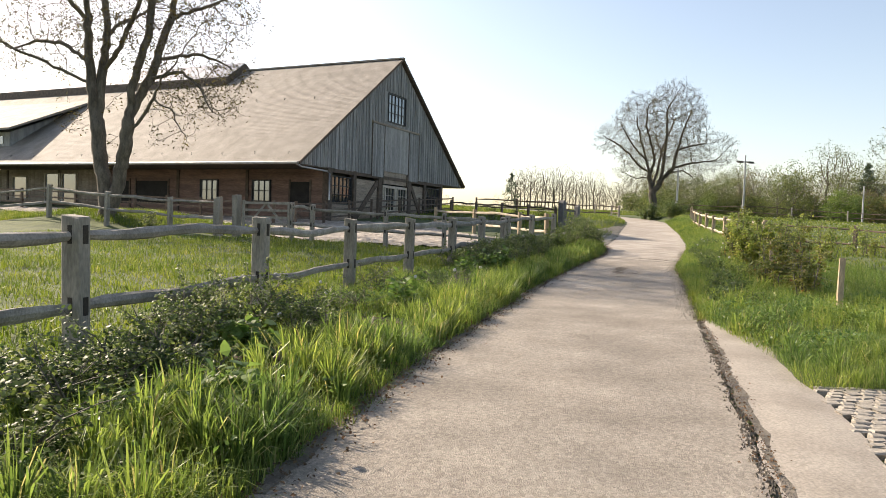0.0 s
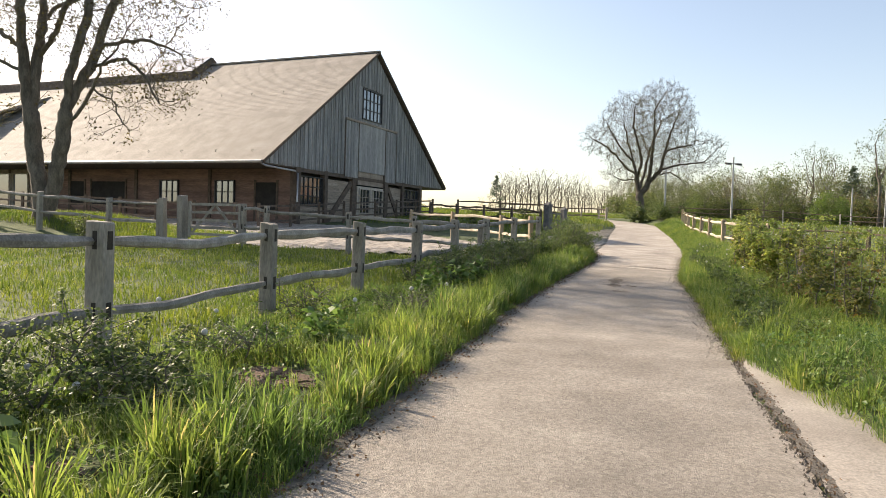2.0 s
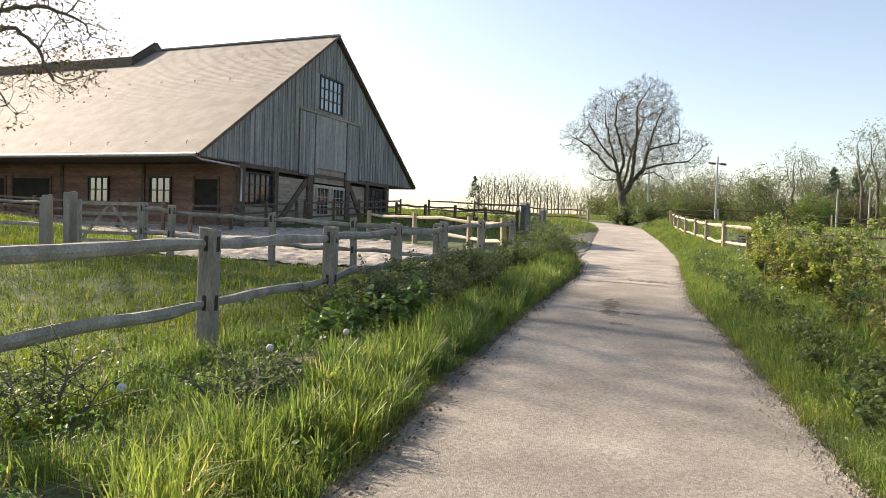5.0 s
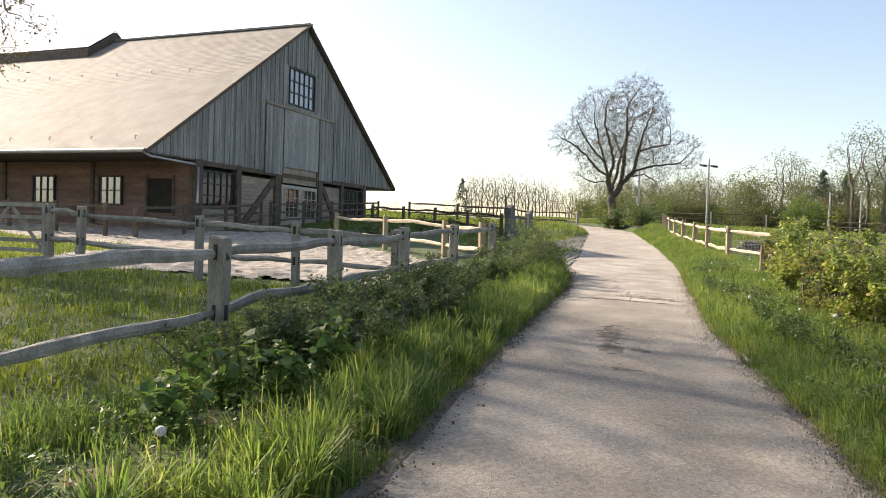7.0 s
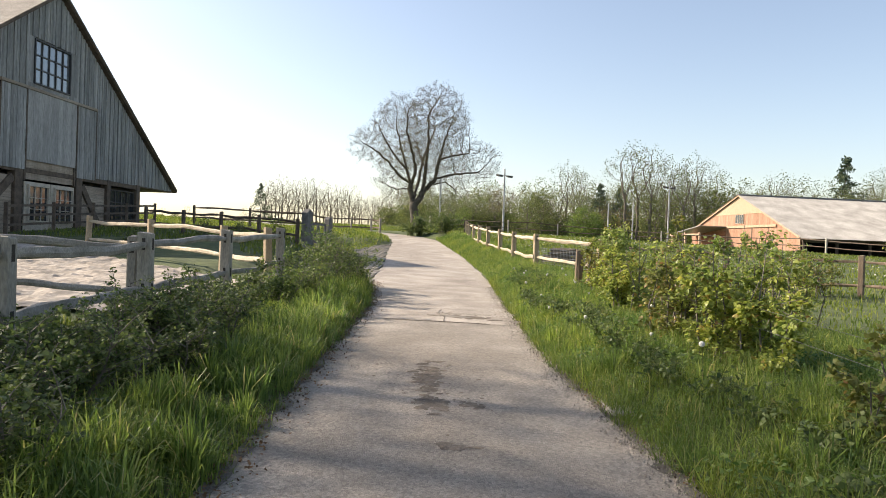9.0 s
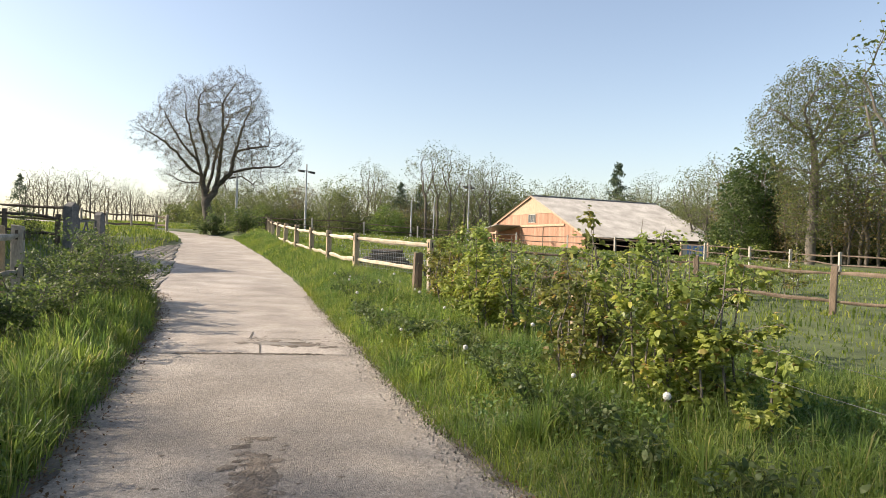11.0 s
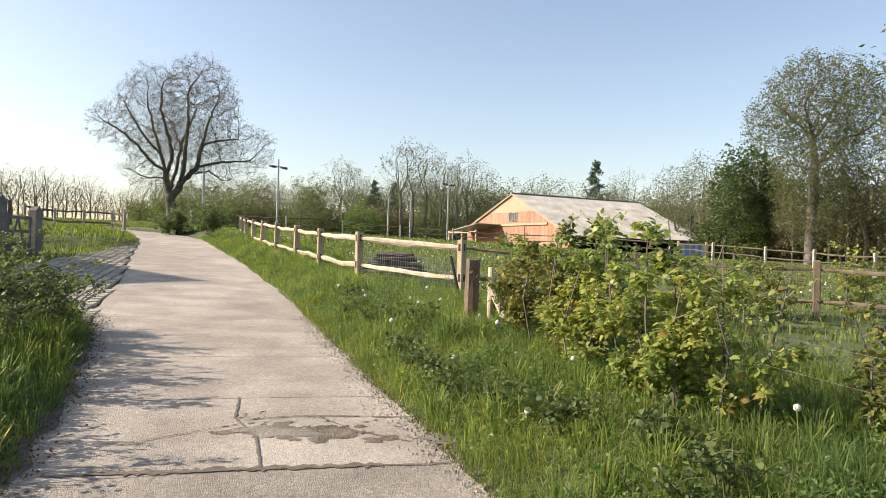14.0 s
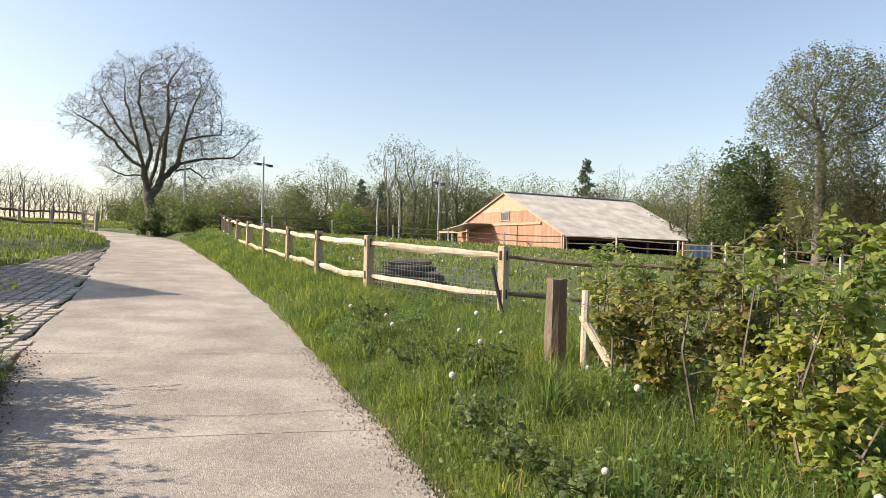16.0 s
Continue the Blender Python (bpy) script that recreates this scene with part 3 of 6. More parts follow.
# roof slopes of overlapping tile courses
COURSES = 74
slope_len = math.hypot(BW / 2, RIDGE - EAVE)
for side_sign in (0, 1):
    vs, fs = [], []
    n_along = 40
    for c in range(COURSES):
        for e, (f, lift) in enumerate(((c / COURSES, 0.007), ((c + 1.15) / COURSES, 0.0))):
            f = min(f, 1.0)
            for k in range(n_along + 1):
                u = f * BW / 2
                z = EAVE + f * (RIDGE - EAVE)
                vv = -0.25 + (BL + 0.5) * k / n_along
                jit = 0.0004 * math.sin(k * 7.3 + c * 3.1)
                uu = u - math.sin(SL) * (lift + jit)
                if side_sign:
                    uu = BW - uu
                vs.append((uu, vv, z + math.cos(SL) * (lift + jit)))
        b = c * 2 * (n_along + 1)
        for k in range(n_along):
            fs.append((b + k, b + k + 1, b + n_along + 1 + k + 1, b + n_along + 1 + k))
    r = raw("roof_tiles", vs, fs, M_TILE, barn, "pale weathered plain tiles in even courses")
    under = prism([(0.02 if not side_sign else BW - 0.02, EAVE - 0.16), (BW / 2, RIDGE - 0.16), (BW / 2, RIDGE - 0.012), (0.02 if not side_sign else BW - 0.02, EAVE - 0.012)], (-0.25, BL + 0.25))
    part("roof_deck", under, M_FRAMEWOOD, barn)
    # verge board along the gable
    o = (0, EAVE) if not side_sign else (BW, EAVE)
    part("verge_board", beam((o[0], -0.27, o[1] - 0.03), (BW / 2, -0.27, RIDGE - 0.03), 0.05, 0.12), M_FRAMEWOOD, barn)
part("ridge_tile", beam((BW / 2, -0.3, RIDGE + 0.03), (BW / 2, BL, RIDGE + 0.03), 0.3, 0.1), M_TILE, barn)
# gable boards with cover strips
rb = random.Random(11)
bw = 0.2
nb = int(BW / bw)
for i in range(nb):
    u0, u1 = i * bw, (i + 1) * bw
    zt = min(roof_z(u0 + 0.001), roof_z(u1 - 0.001)) - 0.12
    um = (u0 + u1) / 2
    segs = [(EAVE - 0.08, zt)]
    if 10.2 < um < 13.8:
        segs = [(10.55, zt)]
    for za, zb in segs:
        if zb - za > 0.1:
            dd = rb.uniform(0, 0.012)
            part("board", box((u0 + 0.004, -dd, za + rb.uniform(-0.02, 0.02)), (u1 - 0.004, 0.05, zb)), M_BOARD, barn)
            if i % 2 == 0:
                part("cover_strip", box((u0 - 0.03, -0.045, za), (u0 + 0.03, -dd - 0.001, zb)), M_BOARD, barn)
part("gable_backing", prism([(0.3, EAVE - 0.1), (10.15, EAVE - 0.1), (10.15, 10.55), (13.75, 10.55), (13.75, EAVE - 0.1), (BW - 0.3, EAVE - 0.1), (BW / 2, RIDGE - 0.3)], (0.06, 0.14)), M_FRAMEWOOD, barn)
# boards between upper window and loft doors
for i in range(18):
    u0 = 10.2 + i * 0.2
    part("board", box((u0 + 0.003, -0.004, 8.2), (u0 + 0.197, 0.04, 8.44)), M_BOARD, barn)
    if u0 < 10.45 or u0 > 13.1:
        part("board", box((u0 + 0.003, -0.004, 8.44), (u0 + 0.197, 0.04, 10.6)), M_BOARD, barn)
    part("board", box((u0 + 0.003, 0.0, 4.05), (u0 + 0.197, 0.05, 4.95)), M_PLANK, barn)
for i in range(10):
    u0 = 10.12 + i * 0.36
    part("loft_door_board", box((u0 + 0.004, -0.09, 4.92), (u0 + 0.356, -0.03, 8.08)), M_DOORBOARD, barn)
for u0, n in ((8.42, 8), (13.84, 8)):
    for i in range(n):
        part("loft_door_board", box((u0 + i * 0.2 + 0.008, -0.075 - 0.006 * (i % 2), 4.46), (u0 + i * 0.2 + 0.192, -0.052, 8.07)), M_BOARD, barn)
    for u in (u0 - 0.03, u0 + n * 0.2 + 0.03):
        part("door_stile", box((u - 0.035, -0.10, 4.44), (u + 0.035, -0.05, 8.07)), M_FRAMEWOOD, barn)
part("door_track", box((8.35, -0.14, 8.08), (15.45, -0.04, 8.22), 0.01), M_PLANK, barn, "long timber sliding door track")
for u in (10.05, 13.72):
    part("door_jamb", box((u - 0.06, -0.07, 4.0), (u + 0.06, -0.01, 8.1)), M_FRAMEWOOD, barn)


def window(parent, u0, u1, z0, z1, y, cols, rows, frame_mat, glass=M_GLASS, wbar=0.035, axis_u=True, name="window"):
    """A barred window in the plane y (or in the side wall, when axis_u is off)."""
    def P(a, d, z):
        return (a, d, z) if axis_u else (d, a, z)

    def bx(a0, a1, d0, d1, zz0, zz1):
        p, q = P(a0, d0, zz0), P(a1, d1, zz1)
        return box([min(i, j) for i, j in zip(p, q)], [max(i, j) for i, j in zip(p, q)])
    w = part(name, bx(u0, u1, y + 0.05, y + 0.07, z0, z1), glass, parent)
    for a0, a1, b0, b1 in ((u0 - 0.07, u0, z0 - 0.07, z1 + 0.07), (u1, u1 + 0.07, z0 - 0.07, z1 + 0.07), (u0, u1, z1, z1 + 0.07), (u0, u1, z0 - 0.07, z0)):
        part("window_frame", bx(a0, a1, y - 0.05, y + 0.09, b0, b1), frame_mat, w)
    for i in range(1, cols):
        a = u0 + (u1 - u0) * i / cols
        part("glazing_bar", bx(a - wbar / 2, a + wbar / 2, y + 0.0, y + 0.048, z0, z1), frame_mat, w)
    for i in range(1, rows):
        a = z0 + (z1 - z0) * i / rows
        part("glazing_bar", bx(u0, u1, y + 0.004, y + 0.046, a - wbar / 2, a + wbar / 2), frame_mat, w)
    return w


window(barn, 10.6, 13.15, 8.5, 10.42, -0.02, 5, 3, M_BLACKFRAME, wbar=0.06)
# ground floor of the gable: posts, glazing, planks, doors
G0 = 1.0
for u, w in ((3.45, 0.45), (6.35, 0.35), (9.7, 0.5), (14.15, 0.5), (16.85, 0.35), (19.95, 0.4)):
    part("frame_post", box((u - w / 2, -0.06, 0.7), (u + w / 2, 0.34, EAVE - 0.05), 0.015), M_FRAMEWOOD, barn)
part("jetty_beam", box((3.2, -0.03, EAVE - 0.32), (20.2, 0.3, EAVE - 0.09), 0.01), M_FRAMEWOOD, barn)
part("soffit", box((0.1, 0.02, EAVE - 0.14), (3.2, BL, EAVE - 0.06)), M_FRAMEWOOD, barn)
part("soffit", box((20.2, 0.02, EAVE - 0.14), (BW - 0.1, BL, EAVE - 0.06)), M_FRAMEWOOD, barn)


def planks(parent, u0, u1, z0, z1, y, h, material, axis_u=True):
    n = max(1, round((z1 - z0) / h))
    for i in range(n):
        a, b = z0 + (z1 - z0) * i / n, z0 + (z1 - z0) * (i + 1) / n
        lo, hi = (u0, y, a + 0.004), (u1, y + 0.05, b - 0.004)
        if not axis_u:
            lo, hi = (y, u0, a + 0.004), (y + 0.05, u1, b - 0.004)
        part("plank", box(lo, hi), material, parent)


window(barn, 3.8, 6.1, 2.45, 4.1, 0.1, 5, 3, M_BLACKFRAME, M_GLASSDARK, wbar=0.05)
planks(barn, 3.7, 6.2, 1.0, 2.4, 0.08, 0.22, M_PLANK)
planks(barn, 6.5, 9.45, 1.0, 4.15, 0.1, 0.2, M_PLANK)
planks(barn, 14.4, 16.7, 1.0, 4.15, 0.1, 0.2, M_PLANK)
part("brace", beam((6.6, 0.06, 1.5), (9.4, 0.06, 4.1), 0.14, 0.34), M_FRAMEWOOD, barn)
part("brace", beam((16.6, 0.06, 1.5), (14.5, 0.06, 4.1), 0.14, 0.34), M_FRAMEWOOD, barn)
window(barn, 17.2, 19.6, 2.2, 4.1, 0.1, 4, 3, M_BLACKFRAME, M_GLASSDARK, wbar=0.05)
planks(barn, 17.1, 19.7, 1.0, 2.1, 0.08, 0.22, M_FRAMEWOOD)
for u0 in (10.15, 12.0):
    d = part("barn_door", box((u0, 0.0, 1.1), (u0 + 1.8, 0.08, 3.95), 0.008), M_WHITE, barn, "cream painted half-glazed door")
    part("door_panel", box((u0 + 0.15, -0.02, 1.25), (u0 + 1.65, -0.002, 2.0), 0.005), M_WHITE, d)
    window(d, u0 + 0.25, u0 + 1.55, 2.2, 3.75, -0.06, 3, 3, M_WHITE, M_GLASSDARK, wbar=0.028, name="door_glass")
# added near-black backing: the dimness behind the gable front is its colour
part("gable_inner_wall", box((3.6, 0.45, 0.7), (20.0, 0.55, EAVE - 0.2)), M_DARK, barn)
part("gable_plinth", box((3.3, -0.03, 0.6), (20.1, 0.2, 1.15)), M_BLOCK, barn)
# long side wall under the eaves
SU = 3.3
part("side_wall", box((SU + 0.06, 0.3, 0.5), (SU + 0.25, BL, EAVE - 0.15)), M_BROWNWOOD, barn)
for k in range(15):
    z0 = 1.3 + k * 0.2
    for v0 in range(0, 60, 6):
        part("plank", box((SU + 0.0 + 0.004 * (v0 % 4), v0 + 0.3 + 0.004, z0 + 0.004), (SU + 0.06, v0 + 6.3 - 0.004, z0 + 0.196)), M_BROWNWOOD, barn)
for k in range(110):
    v0 = 19.4 + k * 0.22
    part("board", box((SU - 0.03 - 0.01 * (k % 2), v0 + 0.004, 1.2), (SU - 0.001, v0 + 0.216, EAVE - 0.16)), M_PLANK, barn)
part("side_plinth", box((SU - 0.04, 0.3, 0.5), (SU + 0.1, BL, 1.3)), M_BLOCK, barn)
for v0, v1 in ((4.4, 5.75), (8.75, 10.15)):
    window(barn, v0, v1, 2.48, 3.75, SU - 0.08, 3, 2, M_BLACKFRAME, axis_u=False, wbar=0.05)
for v0, v1 in ((22.3, 23.8), (24.1, 25.7)):
    window(barn, v0, v1, 1.9, 4.15, SU - 0.13, 1, 1, M_WHITE, axis_u=False)
window(barn, 27.9, 29.5, 2.3, 3.9, SU - 0.13, 1, 1, M_WHITE, axis_u=False)
# No holes in the wall: near-black panels paint the shade above the stable doors.
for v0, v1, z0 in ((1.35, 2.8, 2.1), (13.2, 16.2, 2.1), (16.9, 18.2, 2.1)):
    o = part("stable_opening", box((SU - 0.03, v0, z0), (SU - 0.002, v1, 3.7)), M_DARK, barn, "near-black panel standing for the shade inside an open stable door")
    part("stable_door", box((SU - 0.05, v0, 1.1), (SU - 0.004, v1, z0), 0.006), M_BROWNWOOD, barn)
    part("stable_door_brace", beam((SU - 0.06, v0 + 0.1, 1.2), (SU - 0.06, v1 - 0.1, z0 - 0.1), 0.03, 0.1), M_FRAMEWOOD, barn)
    for v in (v0 - 0.06, v1 + 0.06):
        part("door_post", box((SU - 0.07, v - 0.06, 1.0), (SU, v + 0.06, 3.85)), M_FRAMEWOOD, barn)
for k in range(10):
    part("frame_post", box((SU - 0.09, 0.25 + k * 6 - 0.1, 0.8), (SU - 0.002, 0.25 + k * 6 + 0.1, EAVE - 0.2)), M_FRAMEWOOD, barn)
# gutter and downpipe
vs, fs = tube([(-0.08, -0.2, EAVE - 0.06), (-0.08, BL, EAVE - 0.02)], [0.09, 0.09], 8)
raw("gutter", vs, fs, M_ZINC, barn, "pale zinc eaves gutter", smooth=True)
vs, fs = tube([(-0.08, -0.1, EAVE - 0.12), (0.3, -0.12, EAVE - 0.25), (3.0, -0.12, EAVE - 0.32), (3.25, -0.12, EAVE - 0.45), (3.25, -0.12, 2.6)], [0.055] * 5, 8)
raw("downpipe", vs, fs, M_ZINC, barn, "pale bent rainwater pipe", smooth=True)
vs, fs = tube([(BW + 0.08, -0.2, EAVE - 0.06), (BW + 0.08, BL, EAVE - 0.02)], [0.09, 0.09], 8)
raw("gutter", vs, fs, M_ZINC, barn, smooth=True)
# snow hooks
for u, start in ((0.75, 1.1), (7.05, 3.8)):
    for k in range(16):
        v = start + k * 2.5
        z = roof_z(u)
        vs, fs = tube([(u, v, z + 0.02), (u - 0.06, v, z + 0.1), (u - 0.01, v, z + 0.17), (u + 0.08, v, z + 0.13)], [0.014] * 4, 5)
        raw("snow_hook", vs, fs, M_BLACKFRAME, barn)
# raised ridge light
part("skylight_curb", prism([(9.95, 11.63), (10.05, 12.2), (12.2, 13.78), (14.35, 12.2), (14.45, 11.63)], (14.2, 44)), M_FRAMEWOOD, barn, "dark framed ridge skylight")
for k in range(24):
    v0 = 14.25 + k * 1.24
    a, b = (10.12, 12.30), (12.2, 13.84)
    part("skylight_pane", prism([(a[0], a[1]), (b[0], b[1]), (b[0] - 0.02, b[1] + 0.03), (a[0] - 0.02, a[1] + 0.03)], (v0 + 0.03, v0 + 1.21)), M_GLASS, barn)
# dormer on the long slope
dorm = part("dormer", prism([(2.2, 6.05), (2.2, 7.3), (8.3, 9.9), (7.4, 9.75)], (28.4, 42)), M_BOARD, barn, "low wide roof dormer")
part("dormer_roof", prism([(1.3, 7.35), (1.3, 7.5), (8.6, 10.75), (8.6, 10.55)], (27.2, 43)), M_TILE, dorm)
for k in range(8):
    part("dormer_pane", box((2.14, 29.2 + k * 0.9, 6.4), (2.19, 29.9 + k * 0.9, 7.0)), M_GLASS, dorm)
# dark rails in front of the barn
for row, (p0, p1) in enumerate((((-10.9, 37.9), (-33, 46.9)), ((-9.6, 37.6), (-6.5, 45.0)), ((-6.2, 45.8), (-1.5, 57.0)))):
    n = max(2, int(math.dist(p0, p1) / 2.6))
    f = thing("yard_rail", Matrix.Identity(4), "dark timber yard rail along the barn wall", "rail fence", "yard rails")
    prev = None
    for i in range(n + 1):
        x, y = p0[0] + (p1[0] - p0[0]) * i / n, p0[1] + (p1[1] - p0[1]) * i / n
        zz = gz(x, y)
        part("post", box((x - 0.07, y - 0.07, zz - 0.2), (x + 0.07, y + 0.07, zz + 1.35), 0.01), M_FRAMEWOOD, f)
        if prev:
            for k in (0.4, 0.8, 1.2):
                part("rail", beam((prev[0], prev[1], prev[2] + k), (x, y, zz + k), 0.05, 0.1), M_FRAMEWOOD, f)
        prev = (x, y, zz)

# ---- open barn across the field ----
shed = thing("field_barn", pose(80.3, 90.7, 2.0, 0, 0, -10), "larch-clad barn with pale corrugated roof and open side", "barn")
# local x along the ridge, local y across the gable
SW, SLN, SE, SR, SLE = 32.0, 27.0, 2.5, 9.4, 3.6
for k in range(76):
    y0 = 0.3 + k * 0.36
    zt = min(SE + (SR - SE) * min(y0, y0 + 0.36) / 16.0, SE + (SR - SE) * 1.0 if y0 < 16 else SR - (SR - SLE) * (y0 + 0.36 - 16) / 16.0) - 0.15
    split = 6.3
    part("board", box((0.0, y0 + 0.004, -0.3), (0.06, y0 + 0.356, min(zt, split))), M_ORANGE, shed)
for k in range(18):
    z = 6.35 + k * 0.17
    ya, yb = (z - SE) / (SR - SE) * 16.0 + 0.6, 16 + (SR - z) / (SR - SLE) * 16.0 - 0.6
    if yb > ya:
        part("board", box((0.0, ya, z), (0.055, yb, z + 0.165)), M_ORANGETRIM, shed)
part("gable_core", prism([(0.3, -0.5), (0.3, SE - 0.1), (16, SR - 0.2), (31.7, SLE - 0.2), (31.7, -0.5)], (0.08, 0.2), axis=0), M_ORANGE, shed)
part("verge_board", beam((-0.3, 0, SE), (-0.3, 16, SR), 0.06, 0.3), M_ORANGETRIM, shed)
part("verge_board", beam((-0.3, 32, SLE), (-0.3, 16, SR), 0.06, 0.3), M_ORANGETRIM, shed)
part("door_track", box((-0.2, 5.8, 4.1), (0.0, 19.5, 4.45)), M_ORANGETRIM, shed, "long pale sliding door track")
part("door_edge", box((-0.08, 12.1, -0.2), (0.0, 12.25, 4.1)), M_FRAMEWOOD, shed)
window(shed, 14.6, 16.8, 4.9, 6.2, -0.1, 4, 1, M_WHITE, axis_u=False)
# corrugated sheets
for s in (0, 1):
    vs, fs = [], []
    n = 130
    for k in range(n * 2 + 1):
        x = -0.4 + (SLN + 0.8) * k / (n * 2)
        w = 0.05 if k % 2 else -0.03
        rows_ = ((-0.7, SE - 0.3), (16, SR)) if s == 0 else ((32.4, SLE - 0.17), (16, SR))
        for yy, zz in rows_:
            vs.append((x, yy, zz + w + 0.12))
    for k in range(n * 2):
        fs.append((2 * k, 2 * k + 2, 2 * k + 3, 2 * k + 1))
    raw("roof_sheet", vs, fs, M_SHEET, shed, "pale corrugated fibre cement roof, streaked")
part("roof_frame", prism([(-0.5, SE - 0.32), (16, SR - 0.1), (32.2, SLE - 0.3), (32.2, SLE - 0.16), (16, SR + 0.02), (-0.5, SE - 0.14)], (-0.2, SLN + 0.2), axis=0), M_FRAMEWOOD, shed)
part("ridge_cap", beam((-0.4, 16, SR + 0.2), (SLN + 0.4, 16, SR + 0.2), 0.5, 0.12), M_SHEET, shed)
part("eaves_beam", box((0.2, 0.0, SE - 0.7), (SLN, 0.25, SE - 0.3)), M_FRAMEWOOD, shed)
for k in range(6):
    part("post", box((0.3 + k * 5.2, 0.0, -0.6), (0.6 + k * 5.2, 0.3, SE - 0.3)), M_FRAMEWOOD, shed)
part("end_wall", box((SLN - 0.2, 0.4, -0.5), (SLN, 31.5, SE)), M_FRAMEWOOD, shed)
# shade deep inside the open side, painted as a near-black wall
part("inner_wall", box((0.3, 9.0, -0.5), (SLN, 9.2, SE + 2)), M_DARK, shed)
part("lean_to_roof", prism([(19.4, 4.3), (30.0, 3.0), (30.0, 3.12), (19.4, 4.44)], (-5.0, 0.0), axis=0), M_ZINC, shed, "grey lean-to roof")
part("lean_to_fascia", box((-5.1, 19.4, 2.75), (-4.9, 30.0, 3.05)), M_ORANGETRIM, shed)
for y0 in (19.6, 24.6, 29.4):
    part("lean_to_post", box((-4.9, y0, -0.6), (-4.6, y0 + 0.3, 3.3)), M_ORANGETRIM, shed)
part("lean_to_wall", box((-0.1, 19.7, -0.4), (-0.01, 29.8, 3.6)), M_REDWOOD, shed)
# blue and white show jump panel beside the barn
jump = thing("jump_panel", pose(62, 58.5, gz(62, 58.5), 0, 0, -35), "pale show jump panel with blue stripes", "jump")
part("board", box((-1.2, -0.05, 0.15), (1.2, 0.05, 1.2), 0.01), M_WHITECAP, jump)
for x in (-0.75, -0.15, 0.45):
    part("stripe", box((x, -0.062, 0.17), (x + 0.38, -0.051, 1.18)), M_BLUE, jump)
for x in (-1.35, 1.3):
    part("upright", box((x - 0.08, -0.12, -0.05), (x + 0.08, 0.12, 1.5), 0.01), M_ORANGETRIM, jump)


# ---- floodlight masts, sign ----
def mast(x, y, top, heads=2, label="tall steel floodlight mast with two dark heads"):
    z = gz(x, y) - 0.3
    m = thing("floodlight_mast", pose(x, y, z, 0, 0, 20), label, "floodlight", "floodlight masts")
    vs, fs = tube([(0, 0, 0), (0, 0, top - z)], [0.16, 0.1], 8)
    raw("pole", vs, fs, M_METAL, m, smooth=True)
    if heads:
        part("crossarm", box((-0.9, -0.05, top - z - 0.95), (0.9, 0.05, top - z - 0.85)), M_METAL, m)
        for s in (-1, 1):
            part("lamp_head", prism([(-0.25, top - z - 1.2), (0.3, top - z - 1.05), (0.3, top - z - 0.8), (-0.25, top - z - 0.9)], (s * 0.95 - 0.4, s * 0.95 + 0.4), axis=0), M_BLACK, m, "dark floodlight head")


mast(40.5, 104.65, 12.8)
mast(70.0, 107.2, 13.0)
mast(27.0, 92.0, 9.6, 0, "slim grey lighting pole")
mast(62.0, 112.0, 9.3, 0, "slim grey lighting pole")
mast(77.0, 128.0, 11.0, 0, "slim grey lighting pole")
sign = thing("triangular_sign", pose(19.3, 61.3, gz(19.3, 61.3), 0, 0, -18), "dark triangular timber sign frame on a post", "sign")
SB = 2.85 - gz(19.3, 61.3)
part("post", box((-0.06, -0.05, -0.3), (0.06, 0.05, SB + 0.1), 0.01), M_SIGNBACK, sign)
for a, b in (((-0.6, SB), (0.6, SB)), ((0.6, SB), (0, SB + 0.98)), ((0, SB + 0.98), (-0.6, SB))):
    part("frame_bar", beam((a[0], 0, a[1]), (b[0], 0, b[1]), 0.05, 0.13, up=(0, 1, 0)), M_SIGNBACK, sign)
part("mark", box((-0.05, -0.02, SB + 0.15), (0.05, 0.02, SB + 0.62), 0.005), M_SIGNBACK, sign)


# ---- plant helpers ----
def leaf_arrays(centers, size, rng, droop=0.3, slim=0.55, up=None):
    """Folded leaves, two triangles each, turned at random round their places."""
    c = np.asarray(centers, float)
    n = len(c)
    d = rng.normal(size=(n, 3))
    d[:, 2] = d[:, 2] * 0.6 - droop
    d /= np.linalg.norm(d, axis=1)[:, None]
    o = rng.normal(size=(n, 3))
    if up is not None:
        o = o * 0.55 + np.array([0, 0, up])
    s = np.cross(d, o)
    s /= np.linalg.norm(s, axis=1)[:, None] + 1e-9
    nn = np.cross(s, d)
    sz = (size * rng.uniform(0.6, 1.3, n))[:, None]
    a = c
    b = c + d * sz * 0.5 + s * sz * slim / 2 + nn * sz * 0.12
    e = c + d * sz
    f = c + d * sz * 0.5 - s * sz * slim / 2 + nn * sz * 0.12
    v = np.stack([a, b, e, f], 1).reshape(-1, 3)
    i = np.arange(n)[:, None] * 4
    t = np.concatenate([i + np.array([[0, 1, 2]]), i + np.array([[0, 2, 3]])], 1).reshape(-1, 3)
    return v, t


